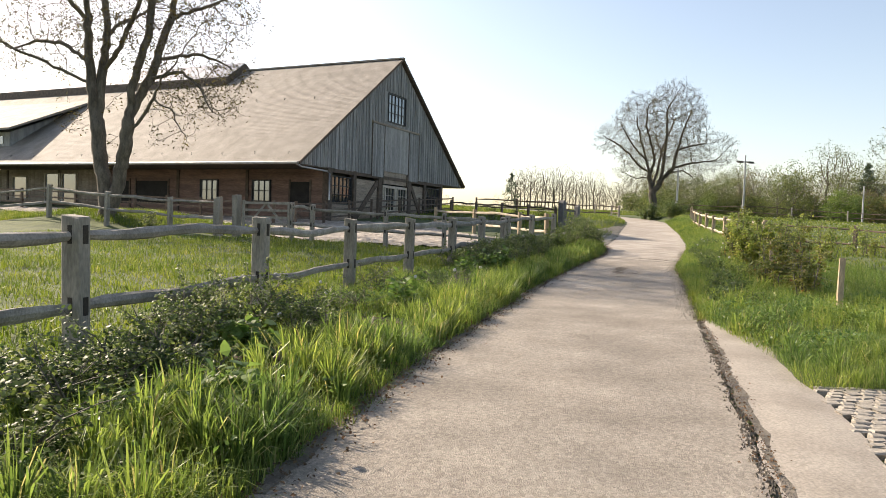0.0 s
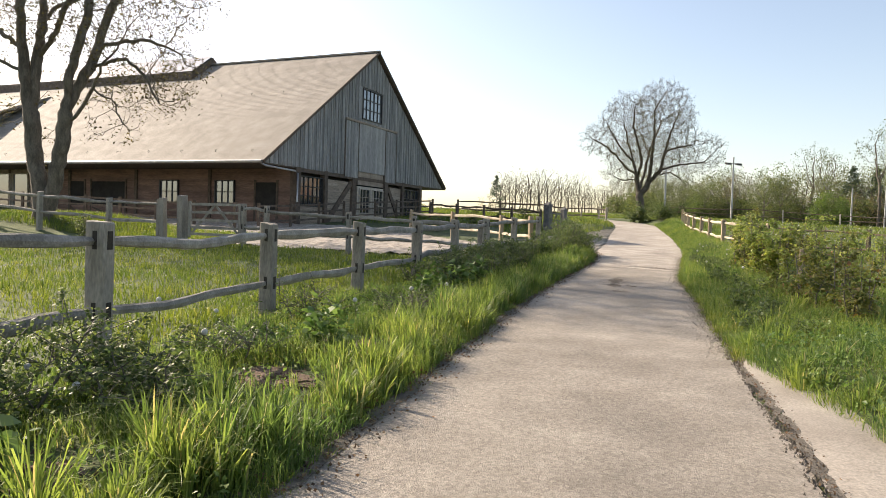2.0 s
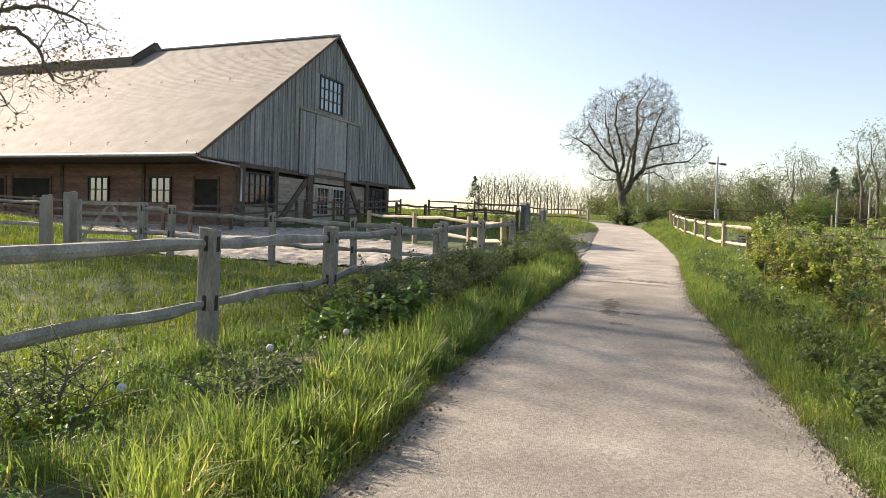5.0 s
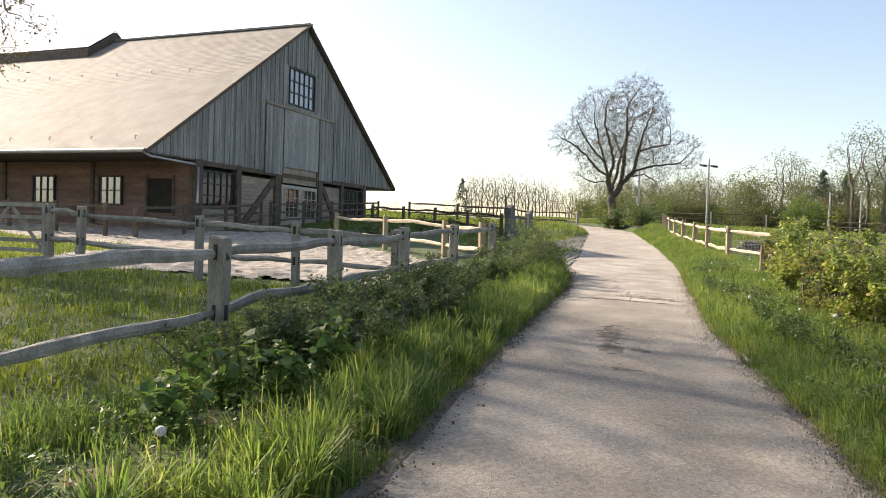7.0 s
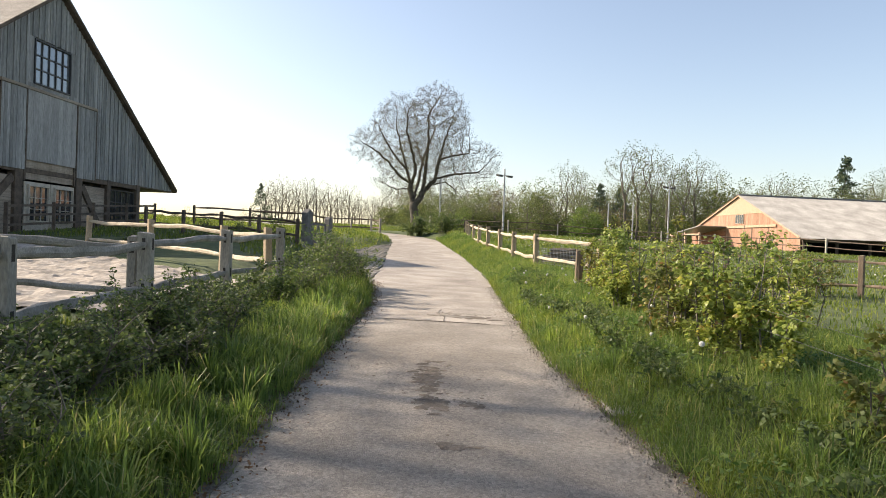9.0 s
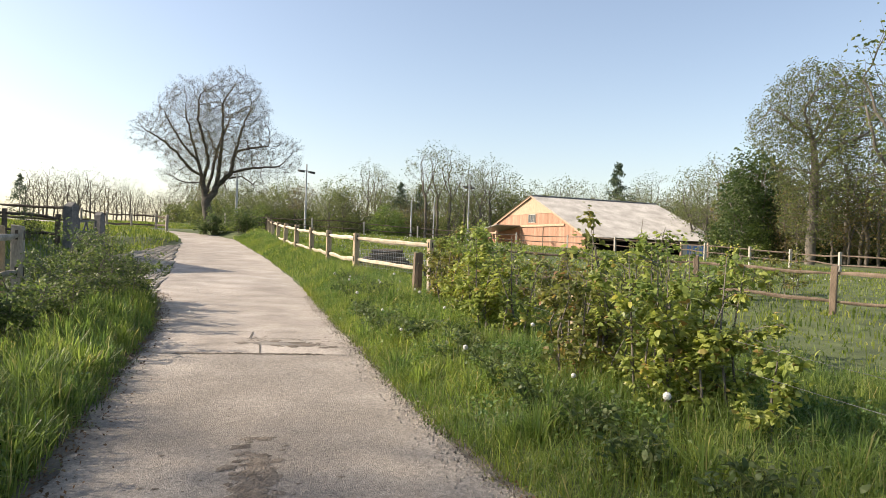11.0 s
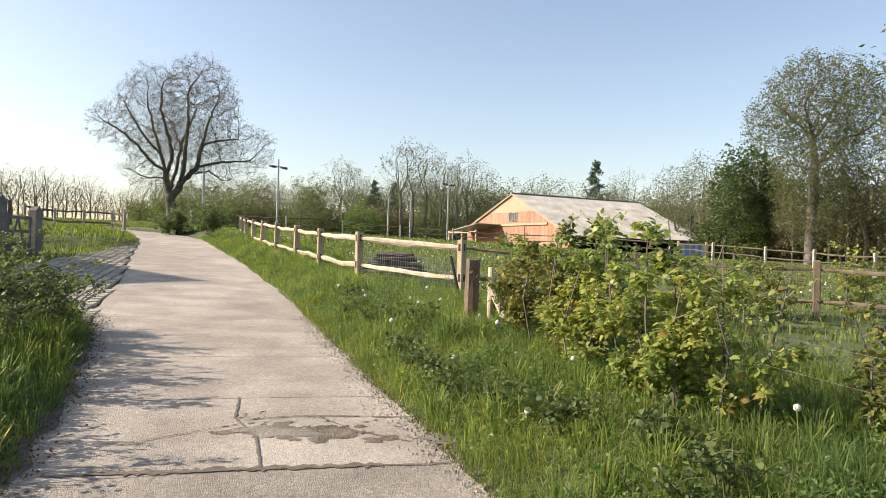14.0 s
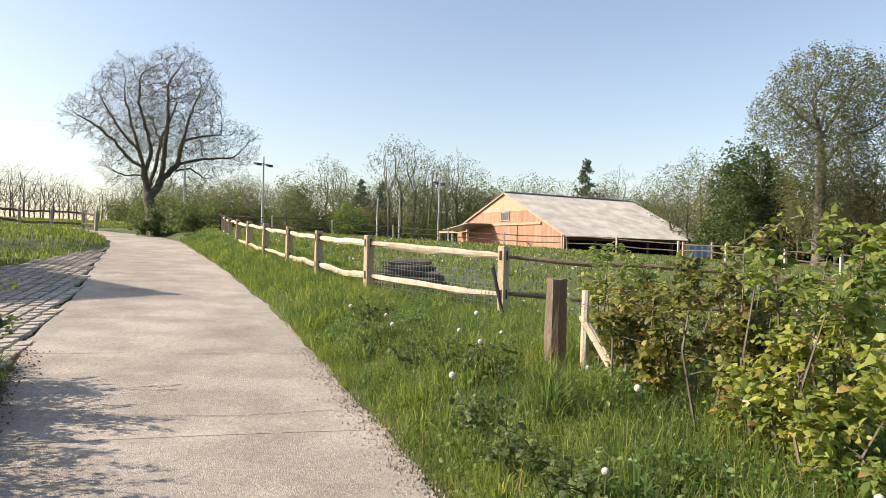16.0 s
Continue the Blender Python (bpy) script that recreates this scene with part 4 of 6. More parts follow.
def oval_leaves(centers, size, rng, droop=0.2, slim=0.62, up=0.9):
    """Pointed oval leaves with a fold along the rib, four triangles each."""
    c = np.asarray(centers, float)
    n = len(c)
    d = rng.normal(size=(n, 3))
    d[:, 2] = d[:, 2] * 0.5 - droop
    d /= np.linalg.norm(d, axis=1)[:, None]
    s = np.cross(d, rng.normal(size=(n, 3)) * 0.45 + np.array([0, 0, up]))
    s /= np.linalg.norm(s, axis=1)[:, None] + 1e-9
    nn = np.cross(s, d)
    z = (size * rng.uniform(0.55, 1.25, n))[:, None]
    half = z * slim / 2
    rows = [c, c + d * z * 0.33 + s * half + nn * z * 0.10, c + d * z * 0.72 + s * half * 0.7 + nn * z * 0.05, c + d * z - nn * z * 0.08, c + d * z * 0.72 - s * half * 0.7 + nn * z * 0.05, c + d * z * 0.33 - s * half + nn * z * 0.10]
    v = np.stack(rows, 1).reshape(-1, 3)
    i = np.arange(n)[:, None] * 6
    t = np.concatenate([i + np.array([k]) for k in ((0, 1, 5), (1, 2, 5), (2, 4, 5), (2, 3, 4))], 1).reshape(-1, 3)
    return v, t


def tussocks(x, y, h, per, rng, material, label):
    """Tufts of long blades that arch outwards: five triangles a blade."""
    n = len(x) * per
    cx, cy, hh = np.repeat(x, per), np.repeat(y, per), np.repeat(h, per) * rng.uniform(0.45, 1.15, n)
    a = rng.uniform(0, 2 * np.pi, n)
    off = np.abs(rng.normal(0, 0.07, n))
    bx, by = cx + np.cos(a) * off, cy + np.sin(a) * off
    a = a + rng.normal(0, 0.5, n)
    out = rng.uniform(0.08, 1.0, n) ** 1.2
    b = a + np.pi / 2 + rng.normal(0, 0.5, n)
    wd = rng.uniform(0.0035, 0.0075, n)
    z0 = ground_z(bx, by) - 0.02
    sx, sy = np.cos(b), np.sin(b)
    rows = []
    for f, reach, rise, k in ((0, 0, 0, 1.0), (0.4, 0.16, 0.48, 1.0), (0.75, 0.5, 0.82, 0.7)):
        px, py = bx + np.cos(a) * out * hh * reach, by + np.sin(a) * out * hh * reach
        pz = z0 + hh * rise * (1 - 0.18 * out * f)
        rows += [np.stack([px - sx * wd * k, py - sy * wd * k, pz], 1), np.stack([px + sx * wd * k, py + sy * wd * k, pz], 1)]
    rows.append(np.stack([bx + np.cos(a) * out * hh * 0.9, by + np.sin(a) * out * hh * 0.9, z0 + hh * (1.0 - 0.42 * out)], 1))
    v = np.stack(rows, 1).reshape(-1, 3)
    i = np.arange(n)[:, None] * 7
    t = np.concatenate([i + np.array([k]) for k in ((0, 1, 3), (0, 3, 2), (2, 3, 5), (2, 5, 4), (4, 5, 6))], 1).reshape(-1, 3)
    return tagged(raw("grass_tussocks", v, t, material), label, "grass", kind="stuff")


def blades(x, y, h, w, rng, lean=0.35, name="grass", material=None, label="", zlift=0.0):
    """Grass blades rooted in the ground: three triangles each."""
    n = len(x)
    z = ground_z(x, y) - 0.02 + zlift
    a = rng.uniform(0, 2 * np.pi, n)
    b = rng.uniform(0, 2 * np.pi, n)
    l = rng.uniform(0.05, 1.0, n) ** 1.3 * lean * 2
    dx, dy = np.cos(a) * l, np.sin(a) * l
    sx, sy = np.cos(b) * w / 2, np.sin(b) * w / 2
    p0 = np.stack([x - sx, y - sy, z], 1)
    p1 = np.stack([x + sx, y + sy, z], 1)
    m = np.stack([x + dx * h * 0.3, y + dy * h * 0.3, z + h * 0.6], 1)
    s3 = np.stack([sx, sy, np.zeros(n)], 1) * 0.75
    tip = np.stack([x + dx * h, y + dy * h, z + h * (1 - 0.35 * l)], 1)
    v = np.stack([p0, p1, m - s3, m + s3, tip], 1).reshape(-1, 3)
    i = np.arange(n)[:, None] * 5
    t = np.concatenate([i + np.array([[0, 1, 3]]), i + np.array([[0, 3, 2]]), i + np.array([[2, 3, 4]])], 1).reshape(-1, 3)
    return tagged(raw(name, v, t, material), label, "grass", kind="stuff")


class Wood:
    """Limbs, boughs and twigs of one tree, and the tips that carry leaves."""

    def __init__(self, seed):
        self.v, self.f, self.tips, self.r = [], [], [], random.Random(seed)

    def limb(self, a, b, r0, r1, bend=0.1, n=6, sides=6, rise=0.0):
        rnd = self.r
        a, b = Vector(a), Vector(b)
        ln = (b - a).length
        w = Vector((rnd.uniform(-1, 1), rnd.uniform(-1, 1), rnd.uniform(-0.4, 0.4))) * ln * bend
        pts, rad = [], []
        for i in range(n + 1):
            f = i / n
            p = a.lerp(b, f) + w * math.sin(math.pi * f) + Vector((0, 0, rise * ln * math.sin(math.pi * f)))
            if 0 < i < n:
                p += Vector((rnd.uniform(-1, 1), rnd.uniform(-1, 1), rnd.uniform(-1, 1))) * ln * 0.022
            pts.append(p)
            rad.append(r0 + (r1 - r0) * f ** 0.8)
        tube(pts, rad, sides, self.v, self.f)
        return pts, rad

    def sprout(self, pts, rad, level, counts, ratio, lift, spread, start=0.25, droop=0.0, thin=0.55):
        """Branches off a limb, and theirs in turn, down to leaf-bearing twigs."""
        rnd = self.r
        total = sum((pts[i + 1] - pts[i]).length for i in range(len(pts) - 1))
        n = counts[level]
        for k in range(n):
            f = start + (1 - start) * (k + rnd.random()) / n
            i = min(int(f * (len(pts) - 1)), len(pts) - 2)
            g = f * (len(pts) - 1) - i
            p = pts[i].lerp(pts[i + 1], g)
            along = (pts[i + 1] - pts[i]).normalized()
            side = along.cross(Vector((rnd.gauss(0, 1), rnd.gauss(0, 1), rnd.gauss(0, 1)))).normalized()
            d = (along * (1 - spread) + side * spread + Vector((0, 0, lift - droop * level))).normalized()
            ln = total * ratio * rnd.uniform(0.6, 1.15) * (1.15 - 0.6 * f)
            r0 = max(0.006, (rad[i] + (rad[i + 1] - rad[i]) * g) * thin)
            last = level + 1 >= len(counts)
            q, w = self.limb(p, p + d * ln, r0, max(0.004, r0 * 0.35), 0.1, 1 if last else 2 if level else 3, 3 if level else 5, -droop * 0.6)
            if last:
                self.tips.append((q[-1], d)), self.tips.append((q[0].lerp(q[1], 0.5), d))
            else:
                self.sprout(q, w, level + 1, counts, ratio, lift, spread, 0.2, droop, thin)


def finish_tree(name, wood, m, bark, leaf, leaf_size, per_tip, scatter, label, category="tree", group="", seed=1, slim=0.55):
    t = thing(name, m, label, category, group)
    raw("trunk", wood.v, wood.f, bark, t, smooth=True)
    rng = np.random.default_rng(seed)
    if per_tip and wood.tips:
        c = np.repeat(np.array([tuple(p) for p, _ in wood.tips]), per_tip, 0)
        c = c + rng.normal(size=c.shape) * scatter
        v, f = leaf_arrays(c, leaf_size, rng, 0.4, slim)
        raw("crown", v, f, leaf, t)
    return t


def in_lobes(n, lobes, rng, hollow=0.25):
    """Points spread through egg-shaped lobes (centre, radii), thinned near each lobe's heart."""
    size = np.array([np.prod(r) for _, r in lobes])
    pick = rng.choice(len(lobes), n, p=size / size.sum())
    d = rng.normal(size=(n, 3))
    d /= np.linalg.norm(d, axis=1)[:, None]
    d *= (hollow + (1 - hollow) * rng.random(n) ** 0.45)[:, None]
    return np.array([c for c, _ in lobes])[pick] + d * np.array([r for _, r in lobes])[pick]


def grow(seed, guides, lobes, count, step, girth, rise=0.12, reach=6.0, kill=1.3, thinnest=0.007, twigs=2, twig=0.5, droop=0.0, cap=160, fine=3, forked=0.6, lead=0.78):
    """A branching tree: given leaders first, then shoots that reach for free room inside the crown, down to twigs."""
    rng = np.random.default_rng(seed)
    pos, par = [], []
    for line in guides:
        pts = [np.array(p, float) for p in line]
        room = lead * sum(np.linalg.norm(q - p) for p, q in zip(pts[:-1], pts[1:]))
        if pos:
            last = int(np.argmin(np.linalg.norm(np.array(pos) - pts[0], axis=1)))
        else:
            pos.append(pts[0])
            par.append(-1)
            last = 0
        for p, q in zip(pts[:-1], pts[1:]):
            k = max(1, int(round(np.linalg.norm(q - p) / step)))
            for i in range(1, k + 1):
                room -= np.linalg.norm(q - p) / k
                if room < 0:
                    break
                pos.append(p + (q - p) * i / k + rng.normal(size=3) * step * 0.10)
                par.append(last)
                last = len(pos) - 1
    aims = in_lobes(count, lobes, rng)
    P = np.array(pos)
    near = np.zeros(count, int)
    dist = np.full(count, 1e9)

    def nearest(lo, points):
        d = np.linalg.norm(aims[:, None, :] - points[None], axis=2)
        k = d.argmin(1)
        m = d[np.arange(len(aims)), k]
        better = m < dist
        near[better], dist[better] = lo + k[better], m[better]

    nearest(0, P)
    kids = {}
    for _ in range(cap):
        live = dist < reach
        if not live.any():
            break
        way = np.zeros((len(pos), 3))
        u = aims[live] - np.array(pos)[near[live]]
        np.add.at(way, near[live], u / np.linalg.norm(u, axis=1)[:, None])
        fresh, lo = [], len(pos)
        for i in np.unique(near[live]):
            d = way[i] / (np.linalg.norm(way[i]) + 1e-9) + rng.normal(size=3) * 0.22 + np.array([0, 0, rise])
            p = pos[i] + d / np.linalg.norm(d) * step
            if any(np.linalg.norm(pos[c] - p) < step * 0.45 for c in kids.get(i, ())) or len(kids.get(i, ())) > 3:
                continue
            pos.append(p)
            par.append(int(i))
            kids.setdefault(i, []).append(len(pos) - 1)
            fresh.append(p)
        if not fresh:
            break
        nearest(lo, np.array(fresh))
        keep = dist > step * kill
        aims, near, dist = aims[keep], near[keep], dist[keep]
        if not len(aims):
            break
    n0 = len(pos)
    load = np.ones(n0)
    child = [[] for _ in range(n0)]
    for i in range(n0 - 1, 0, -1):
        child[par[i]].append(i)
    order = sorted(range(n0), key=lambda i: -i)
    ends = np.array([not c for c in child])
    load[~ends] = 0
    for i in order:
        if par[i] >= 0:
            load[par[i]] += load[i]
    power = math.log(load[0]) / math.log(girth / (thinnest * 1.3))
    rad = girth * (load / load[0]) ** (1 / power)
    w = Wood(seed)
    stack = [(0, -1)]
    while stack:
        i, p = stack.pop()
        line, rr, load_of = ([Vector(pos[p])], [rad[i]], [load[i]]) if p >= 0 else ([], [], [])
        while True:
            line.append(Vector(pos[i]))
            rr.append(rad[i])
            load_of.append(load[i])
            if not child[i]:
                break
            best = max(child[i], key=lambda c: load[c])
            stack += [(c, i) for c in child[i] if c != best]
            i = best
        if len(line) > 1:
            limb_mesh(line, rr, 9 if rr[0] > 0.2 else 6 if rr[0] > 0.06 else 3, w.v, w.f)
            w.tips.append((line[-1], line[-1] - line[-2]))
            for k in range(1, len(line)):
                if load_of[k] > fine:
                    continue
                d = (line[k] - line[k - 1]).normalized()
                for _ in range(twigs + (k == len(line) - 1)):
                    e = (d * 0.8 + Vector((w.r.gauss(0, 0.55), w.r.gauss(0, 0.55), w.r.gauss(0, 0.45) + 0.25 - droop))).normalized() * twig * w.r.uniform(0.45, 1.2)
                    bow = Vector((w.r.gauss(0, 0.08), w.r.gauss(0, 0.08), -0.10 + droop * 0.5)) * twig
                    q = [line[k], line[k] + e * 0.5 + bow, line[k] + e]
                    limb_mesh(q, [thinnest, thinnest * 0.8, thinnest * 0.45], 3, w.v, w.f)
                    w.tips.append((q[2], e))
                    if w.r.random() < forked:
                        g = (e * 0.5 + Vector((w.r.gauss(0, 0.3), w.r.gauss(0, 0.3), w.r.gauss(0, 0.3))) * twig) * 0.7
                        limb_mesh([q[1], q[1] + g], [thinnest * 0.7, thinnest * 0.4], 3, w.v, w.f)
                        w.tips.append((q[1] + g, g))
    return w


def limb_mesh(pts, radii, sides, verts, faces):
    """A tapering tube whose rings follow its bends without twisting."""
    base = len(verts)
    s = None
    for i, (p, r) in enumerate(zip(pts, radii)):
        d = (pts[min(i + 1, len(pts) - 1)] - pts[max(i - 1, 0)]).normalized()
        s = d.orthogonal() if s is None else s - d * s.dot(d)
        s = s.normalized() if s.length > 1e-5 else d.orthogonal().normalized()
        t = d.cross(s)
        for k in range(sides):
            a = 2 * math.pi * k / sides
            verts.append(tuple(p + (s * math.cos(a) + t * math.sin(a)) * r))
    for i in range(len(pts) - 1):
        for k in range(sides):
            j = (k + 1) % sides
            faces.append((base + i * sides + k, base + i * sides + j, base + (i + 1) * sides + j, base + (i + 1) * sides + k))


# ---- ash tree by the barn: several stems from a low fork ----
FX, FY, FZ = -16.6, 31.1, 1.25
side, deep, K, FOOT = Vector((1, 0.04, 0)), Vector((-0.47, 0.88, 0)), 0.0256, (195, 398)


def at(px, py, d=0.0):
    p = side * (px - FOOT[0]) * K + deep * d
    return (p.x, p.y, (FOOT[1] - py) * K)


def path(points, d0=0.0, d1=0.0):
    return [at(x, y, d0 + (d1 - d0) * i / (len(points) - 1)) for i, (x, y) in enumerate(points)]


def lobe(x, y, rx, ry, depth, off=0.0):
    return (at(x, y, off), (rx * K, depth, ry * K))


w = grow(4, [path([(195, 412), (186, 340), (178, 290), (172, 230), (165, 200), (160, 160), (155, 100), (155, 50), (150, 0), (140, -80), (135, -170), (125, -290)]),
             path([(172, 225), (178, 160), (185, 100), (188, 50), (182, 0), (188, -90), (205, -190), (215, -330)], 0, 2.0),
             path([(196, 396), (212, 330), (222, 280), (226, 230), (232, 180), (240, 140), (258, 90), (265, 30), (275, 0), (285, -80), (292, -180), (300, -300)], 0, -1.5),
             path([(226, 230), (245, 190), (270, 140), (285, 90), (300, 40), (310, 0), (330, -80), (345, -160), (370, -250)], -0.4, 1.6),
             path([(225, 252), (205, 256), (191, 270), (184, 292)], -0.3, 0),
             path([(224, 250), (250, 225), (270, 190), (280, 160), (305, 135), (330, 110)], -0.3, -2.0),
             path([(158, 165), (120, 145), (80, 130), (40, 115), (0, 100), (-50, 85)], 0, -1.0),
             path([(154, 125), (110, 90), (70, 83), (20, 95), (-20, 100)], 0, 1.6),
             path([(155, 55), (120, 20), (90, -20), (50, -60)], 0, -1.6),
             path([(285, 112), (320, 105), (360, 100), (395, 112), (420, 135)], 0.4, 1.0),
             path([(186, 80), (210, 40), (250, 15), (290, -30)], 0.8, 3.5),
             path([(183, 140), (215, 90), (235, 50), (250, 10), (255, -60)], 0.4, -3.0),
             path([(175, 215), (205, 190), (225, 175)], 0, -1.2),
             path([(275, 150), (320, 140), (345, 160), (365, 200), (382, 235)], 0, -1.4),
             path([(300, 40), (335, 20), (370, 5), (425, -20)], 0.8, 2.0),
             path([(268, 195), (298, 212), (315, 250), (322, 275)], -1.0, -2.2)],
         [lobe(215, -30, 240, 160, 5.0), lobe(230, -170, 190, 170, 4.2), lobe(340, 130, 110, 90, 3.2), lobe(400, 40, 60, 90, 2.6), lobe(40, 80, 120, 75, 3.0), lobe(375, 185, 50, 60, 1.8, -1.0), lobe(305, 235, 40, 55, 1.4, -2.0), lobe(130, 215, 25, 45, 1.0, 1.0)],
         5000, 0.34, 0.44, rise=-0.02, reach=2.6, kill=1.15, thinnest=0.008, twigs=1, twig=0.5, droop=0.4, fine=3, lead=0.86)
finish_tree("ash_tree", w, pose(FX, FY, FZ), M_BARK, M_KEYS, 0.13, 2, 0.12, "many-stemmed ash tree with sparse hanging seed keys", seed=2, slim=0.5)

# ---- lone ash at the top of the lane ----
side, deep, K, FOOT = Vector((0.965, -0.262, 0)), Vector((0.262, 0.965, 0)), 0.0554, (268, 400)
w = grow(27, [path([(268, 406), (266, 370), (261, 345), (255, 320), (252, 300), (243, 270), (232, 230), (222, 190), (214, 150), (205, 115)]),
              path([(265, 352), (278, 335), (285, 305), (288, 260), (291, 220), (290, 170), (288, 120), (284, 90)], 0, -1.0),
              path([(282, 325), (297, 310), (309, 296), (345, 285), (395, 280), (425, 262), (448, 250)], 0, -1.5),
              path([(308, 297), (315, 260), (326, 215), (340, 170), (350, 130)], 0, 2.5),
              path([(252, 305), (235, 295), (205, 262), (175, 235), (135, 215), (108, 203)], 0, 1.2),
              path([(250, 318), (225, 322), (205, 315), (185, 300)], 0, -2.2),
              path([(256, 310), (266, 280), (258, 245), (243, 200), (245, 150), (255, 110)], 0, -3.5),
              path([(262, 345), (272, 300), (280, 250), (305, 180), (315, 120)], 0, 4.5),
              path([(300, 308), (330, 300), (355, 315), (370, 335)], 0, 2.0),
              path([(318, 250), (345, 242), (380, 238), (400, 225)], 1.0, -2.0),
              path([(244, 275), (215, 245), (190, 205), (170, 170)], 0, -2.5),
              path([(286, 270), (270, 230), (262, 190)], 0, 5.5),
              path([(305, 305), (299, 325), (296, 340), (310, 345)], 0, -1.5)],
         [lobe(220, 206, 60, 95, 5.6), lobe(303, 195, 80, 108, 6.4), lobe(398, 258, 56, 50, 3.4), lobe(154, 225, 38, 40, 3.2), lobe(218, 312, 50, 34, 3.0), lobe(340, 316, 50, 34, 3.0), lobe(285, 260, 115, 55, 5.6)],
         6200, 0.42, 0.52, rise=0.12, reach=4.0, kill=1.1, thinnest=0.010, twigs=2, twig=0.6, fine=4)
finish_tree("ash_tree", w, pose(24.74, 94.65, gz(24.74, 94.65) + 0.1), M_BARKDARK, M_ASHLEAF, 0.11, 2, 0.14, "broad lone ash tree coming into leaf beside the lane", seed=3)


# ---- woods ----
def upright(seed, h, wd, trunk, girth, count, lean=0.06, leaders=4, step=None, fan=0.4, low=0.0):
    """A woodland tree: a tall stem, steep leaders and a crown that begins at the given height."""
    r = random.Random(seed)
    top = (r.uniform(-1, 1) * lean * h, r.uniform(-1, 1) * lean * h, h * 0.9)
    guides = [[(0, 0, -0.5), (top[0] * 0.2, top[1] * 0.2, trunk), (top[0] * 0.5, top[1] * 0.5, h * 0.55), top]]
    for i in range(leaders):
        a = i * 2.4 + r.uniform(-0.5, 0.5)
        f = trunk / h + (0.5 - trunk / h) * (i + 0.5) / leaders
        b = (top[0] * f, top[1] * f, h * f)
        o = wd * fan * r.uniform(0.7, 1.1)
        guides.append([b, (b[0] + math.cos(a) * o * 0.6, b[1] + math.sin(a) * o * 0.6, b[2] + h * 0.16), (b[0] + math.cos(a) * o, b[1] + math.sin(a) * o, min(h * 0.92, b[2] + h * 0.4))])
    mid = (h + trunk) / 2
    lobes = [((0, 0, mid), (wd / 2, wd / 2, (h - trunk) / 2)), ((top[0], top[1], h * 0.76), (wd * 0.36, wd * 0.36, h * 0.22)), ((r.uniform(-1, 1) * wd * 0.3, r.uniform(-1, 1) * wd * 0.3, mid * 0.9), (wd * 0.3, wd * 0.3, h * 0.2))]
    if low:
        lobes.append(((0, 0, low), (wd * 0.4, wd * 0.4, low)))
    return grow(seed, guides, lobes, int(count * 0.5), step or h * 0.055, girth, rise=0.2, reach=h * 0.35, kill=1.15, thinnest=0.016, twigs=1, twig=h * 0.055, fine=1, forked=0.0)


def kinds():
    out = {}
    for k, (seed, h, wd, tr, r, cnt, leaf, ls, pt, sc, lab, low) in {
        "bare_a": (31, 13, 6.0, 2.2, 0.2, 420, M_ASHLEAF, 0.2, 2, 0.3, "slender bare tree in a distant row", 0),
        "bare_b": (32, 12, 5.0, 2.0, 0.18, 380, M_ASHLEAF, 0.2, 2, 0.3, "slender bare tree in a distant row", 0),
        "bare_c": (33, 14, 7.0, 2.8, 0.22, 460, M_ASHLEAF, 0.2, 2, 0.3, "slender bare tree in a distant row", 0),
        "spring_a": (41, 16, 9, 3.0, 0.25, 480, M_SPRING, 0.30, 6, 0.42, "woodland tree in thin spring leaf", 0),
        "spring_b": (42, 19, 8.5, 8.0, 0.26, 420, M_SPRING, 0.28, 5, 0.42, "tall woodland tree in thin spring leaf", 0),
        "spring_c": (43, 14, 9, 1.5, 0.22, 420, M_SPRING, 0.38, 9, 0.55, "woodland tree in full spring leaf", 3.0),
        "brown": (44, 13, 6.5, 2.0, 0.17, 400, M_BROWNLEAF, 0.3, 7, 0.45, "woodland tree with brown buds opening", 2.5),
        "ivy": (51, 15, 7.5, 1.0, 0.35, 360, M_IVY, 0.5, 16, 0.6, "dark ivy-clad woodland tree", 4.0),
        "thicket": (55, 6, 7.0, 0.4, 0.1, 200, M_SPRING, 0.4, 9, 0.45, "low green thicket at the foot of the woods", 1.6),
        "fresh": (57, 8, 7.0, 0.6, 0.14, 240, M_FRESH, 0.4, 11, 0.4, "rounded young tree in fresh green leaf", 2.2),
        "holly": (56, 6, 6.5, 0.4, 0.1, 200, M_IVY, 0.42, 9, 0.45, "low dark evergreen thicket under the woods", 1.6),
    }.items():
        w = upright(seed, h, wd, tr, r, cnt, low=low)
        out[k] = finish_tree("woodland_tree", w, pose(0, 0, -200), M_TWIG, leaf, ls, pt, sc, lab, "tree", "woods", seed)
    return out


def conifer(seed, h, wd):
    w = Wood(seed)
    rnd = w.r
    w.limb((0, 0, -0.3), (0, 0, h), 0.03 * h * 0.5, 0.02, 0.004, 6, 6)
    for i in range(60):
        f = (i + rnd.random()) / 60
        z = h * (0.10 + 0.88 * f)
        a = rnd.uniform(0, 6.28)
        ln = wd / 2 * (1 - f) ** 0.85 * rnd.uniform(0.75, 1.1) + 0.15
        q, rr = w.limb((0, 0, z), (math.cos(a) * ln, math.sin(a) * ln, z - ln * 0.22), 0.05, 0.01, 0.05, 4, 3)
        w.sprout(q, rr, 0, (7,), 0.34, -0.12, 0.6, 0.15)
    return finish_tree("fir_tree", w, pose(0, 0, -200), M_TWIG, M_FIR, 0.5, 3, 0.25, "tall dark fir tree among the woods", "tree", "woods", seed, 0.6)


KIND = kinds()
FIR = conifer(61, 18, 12.5)
rw = random.Random(8)
used = set()


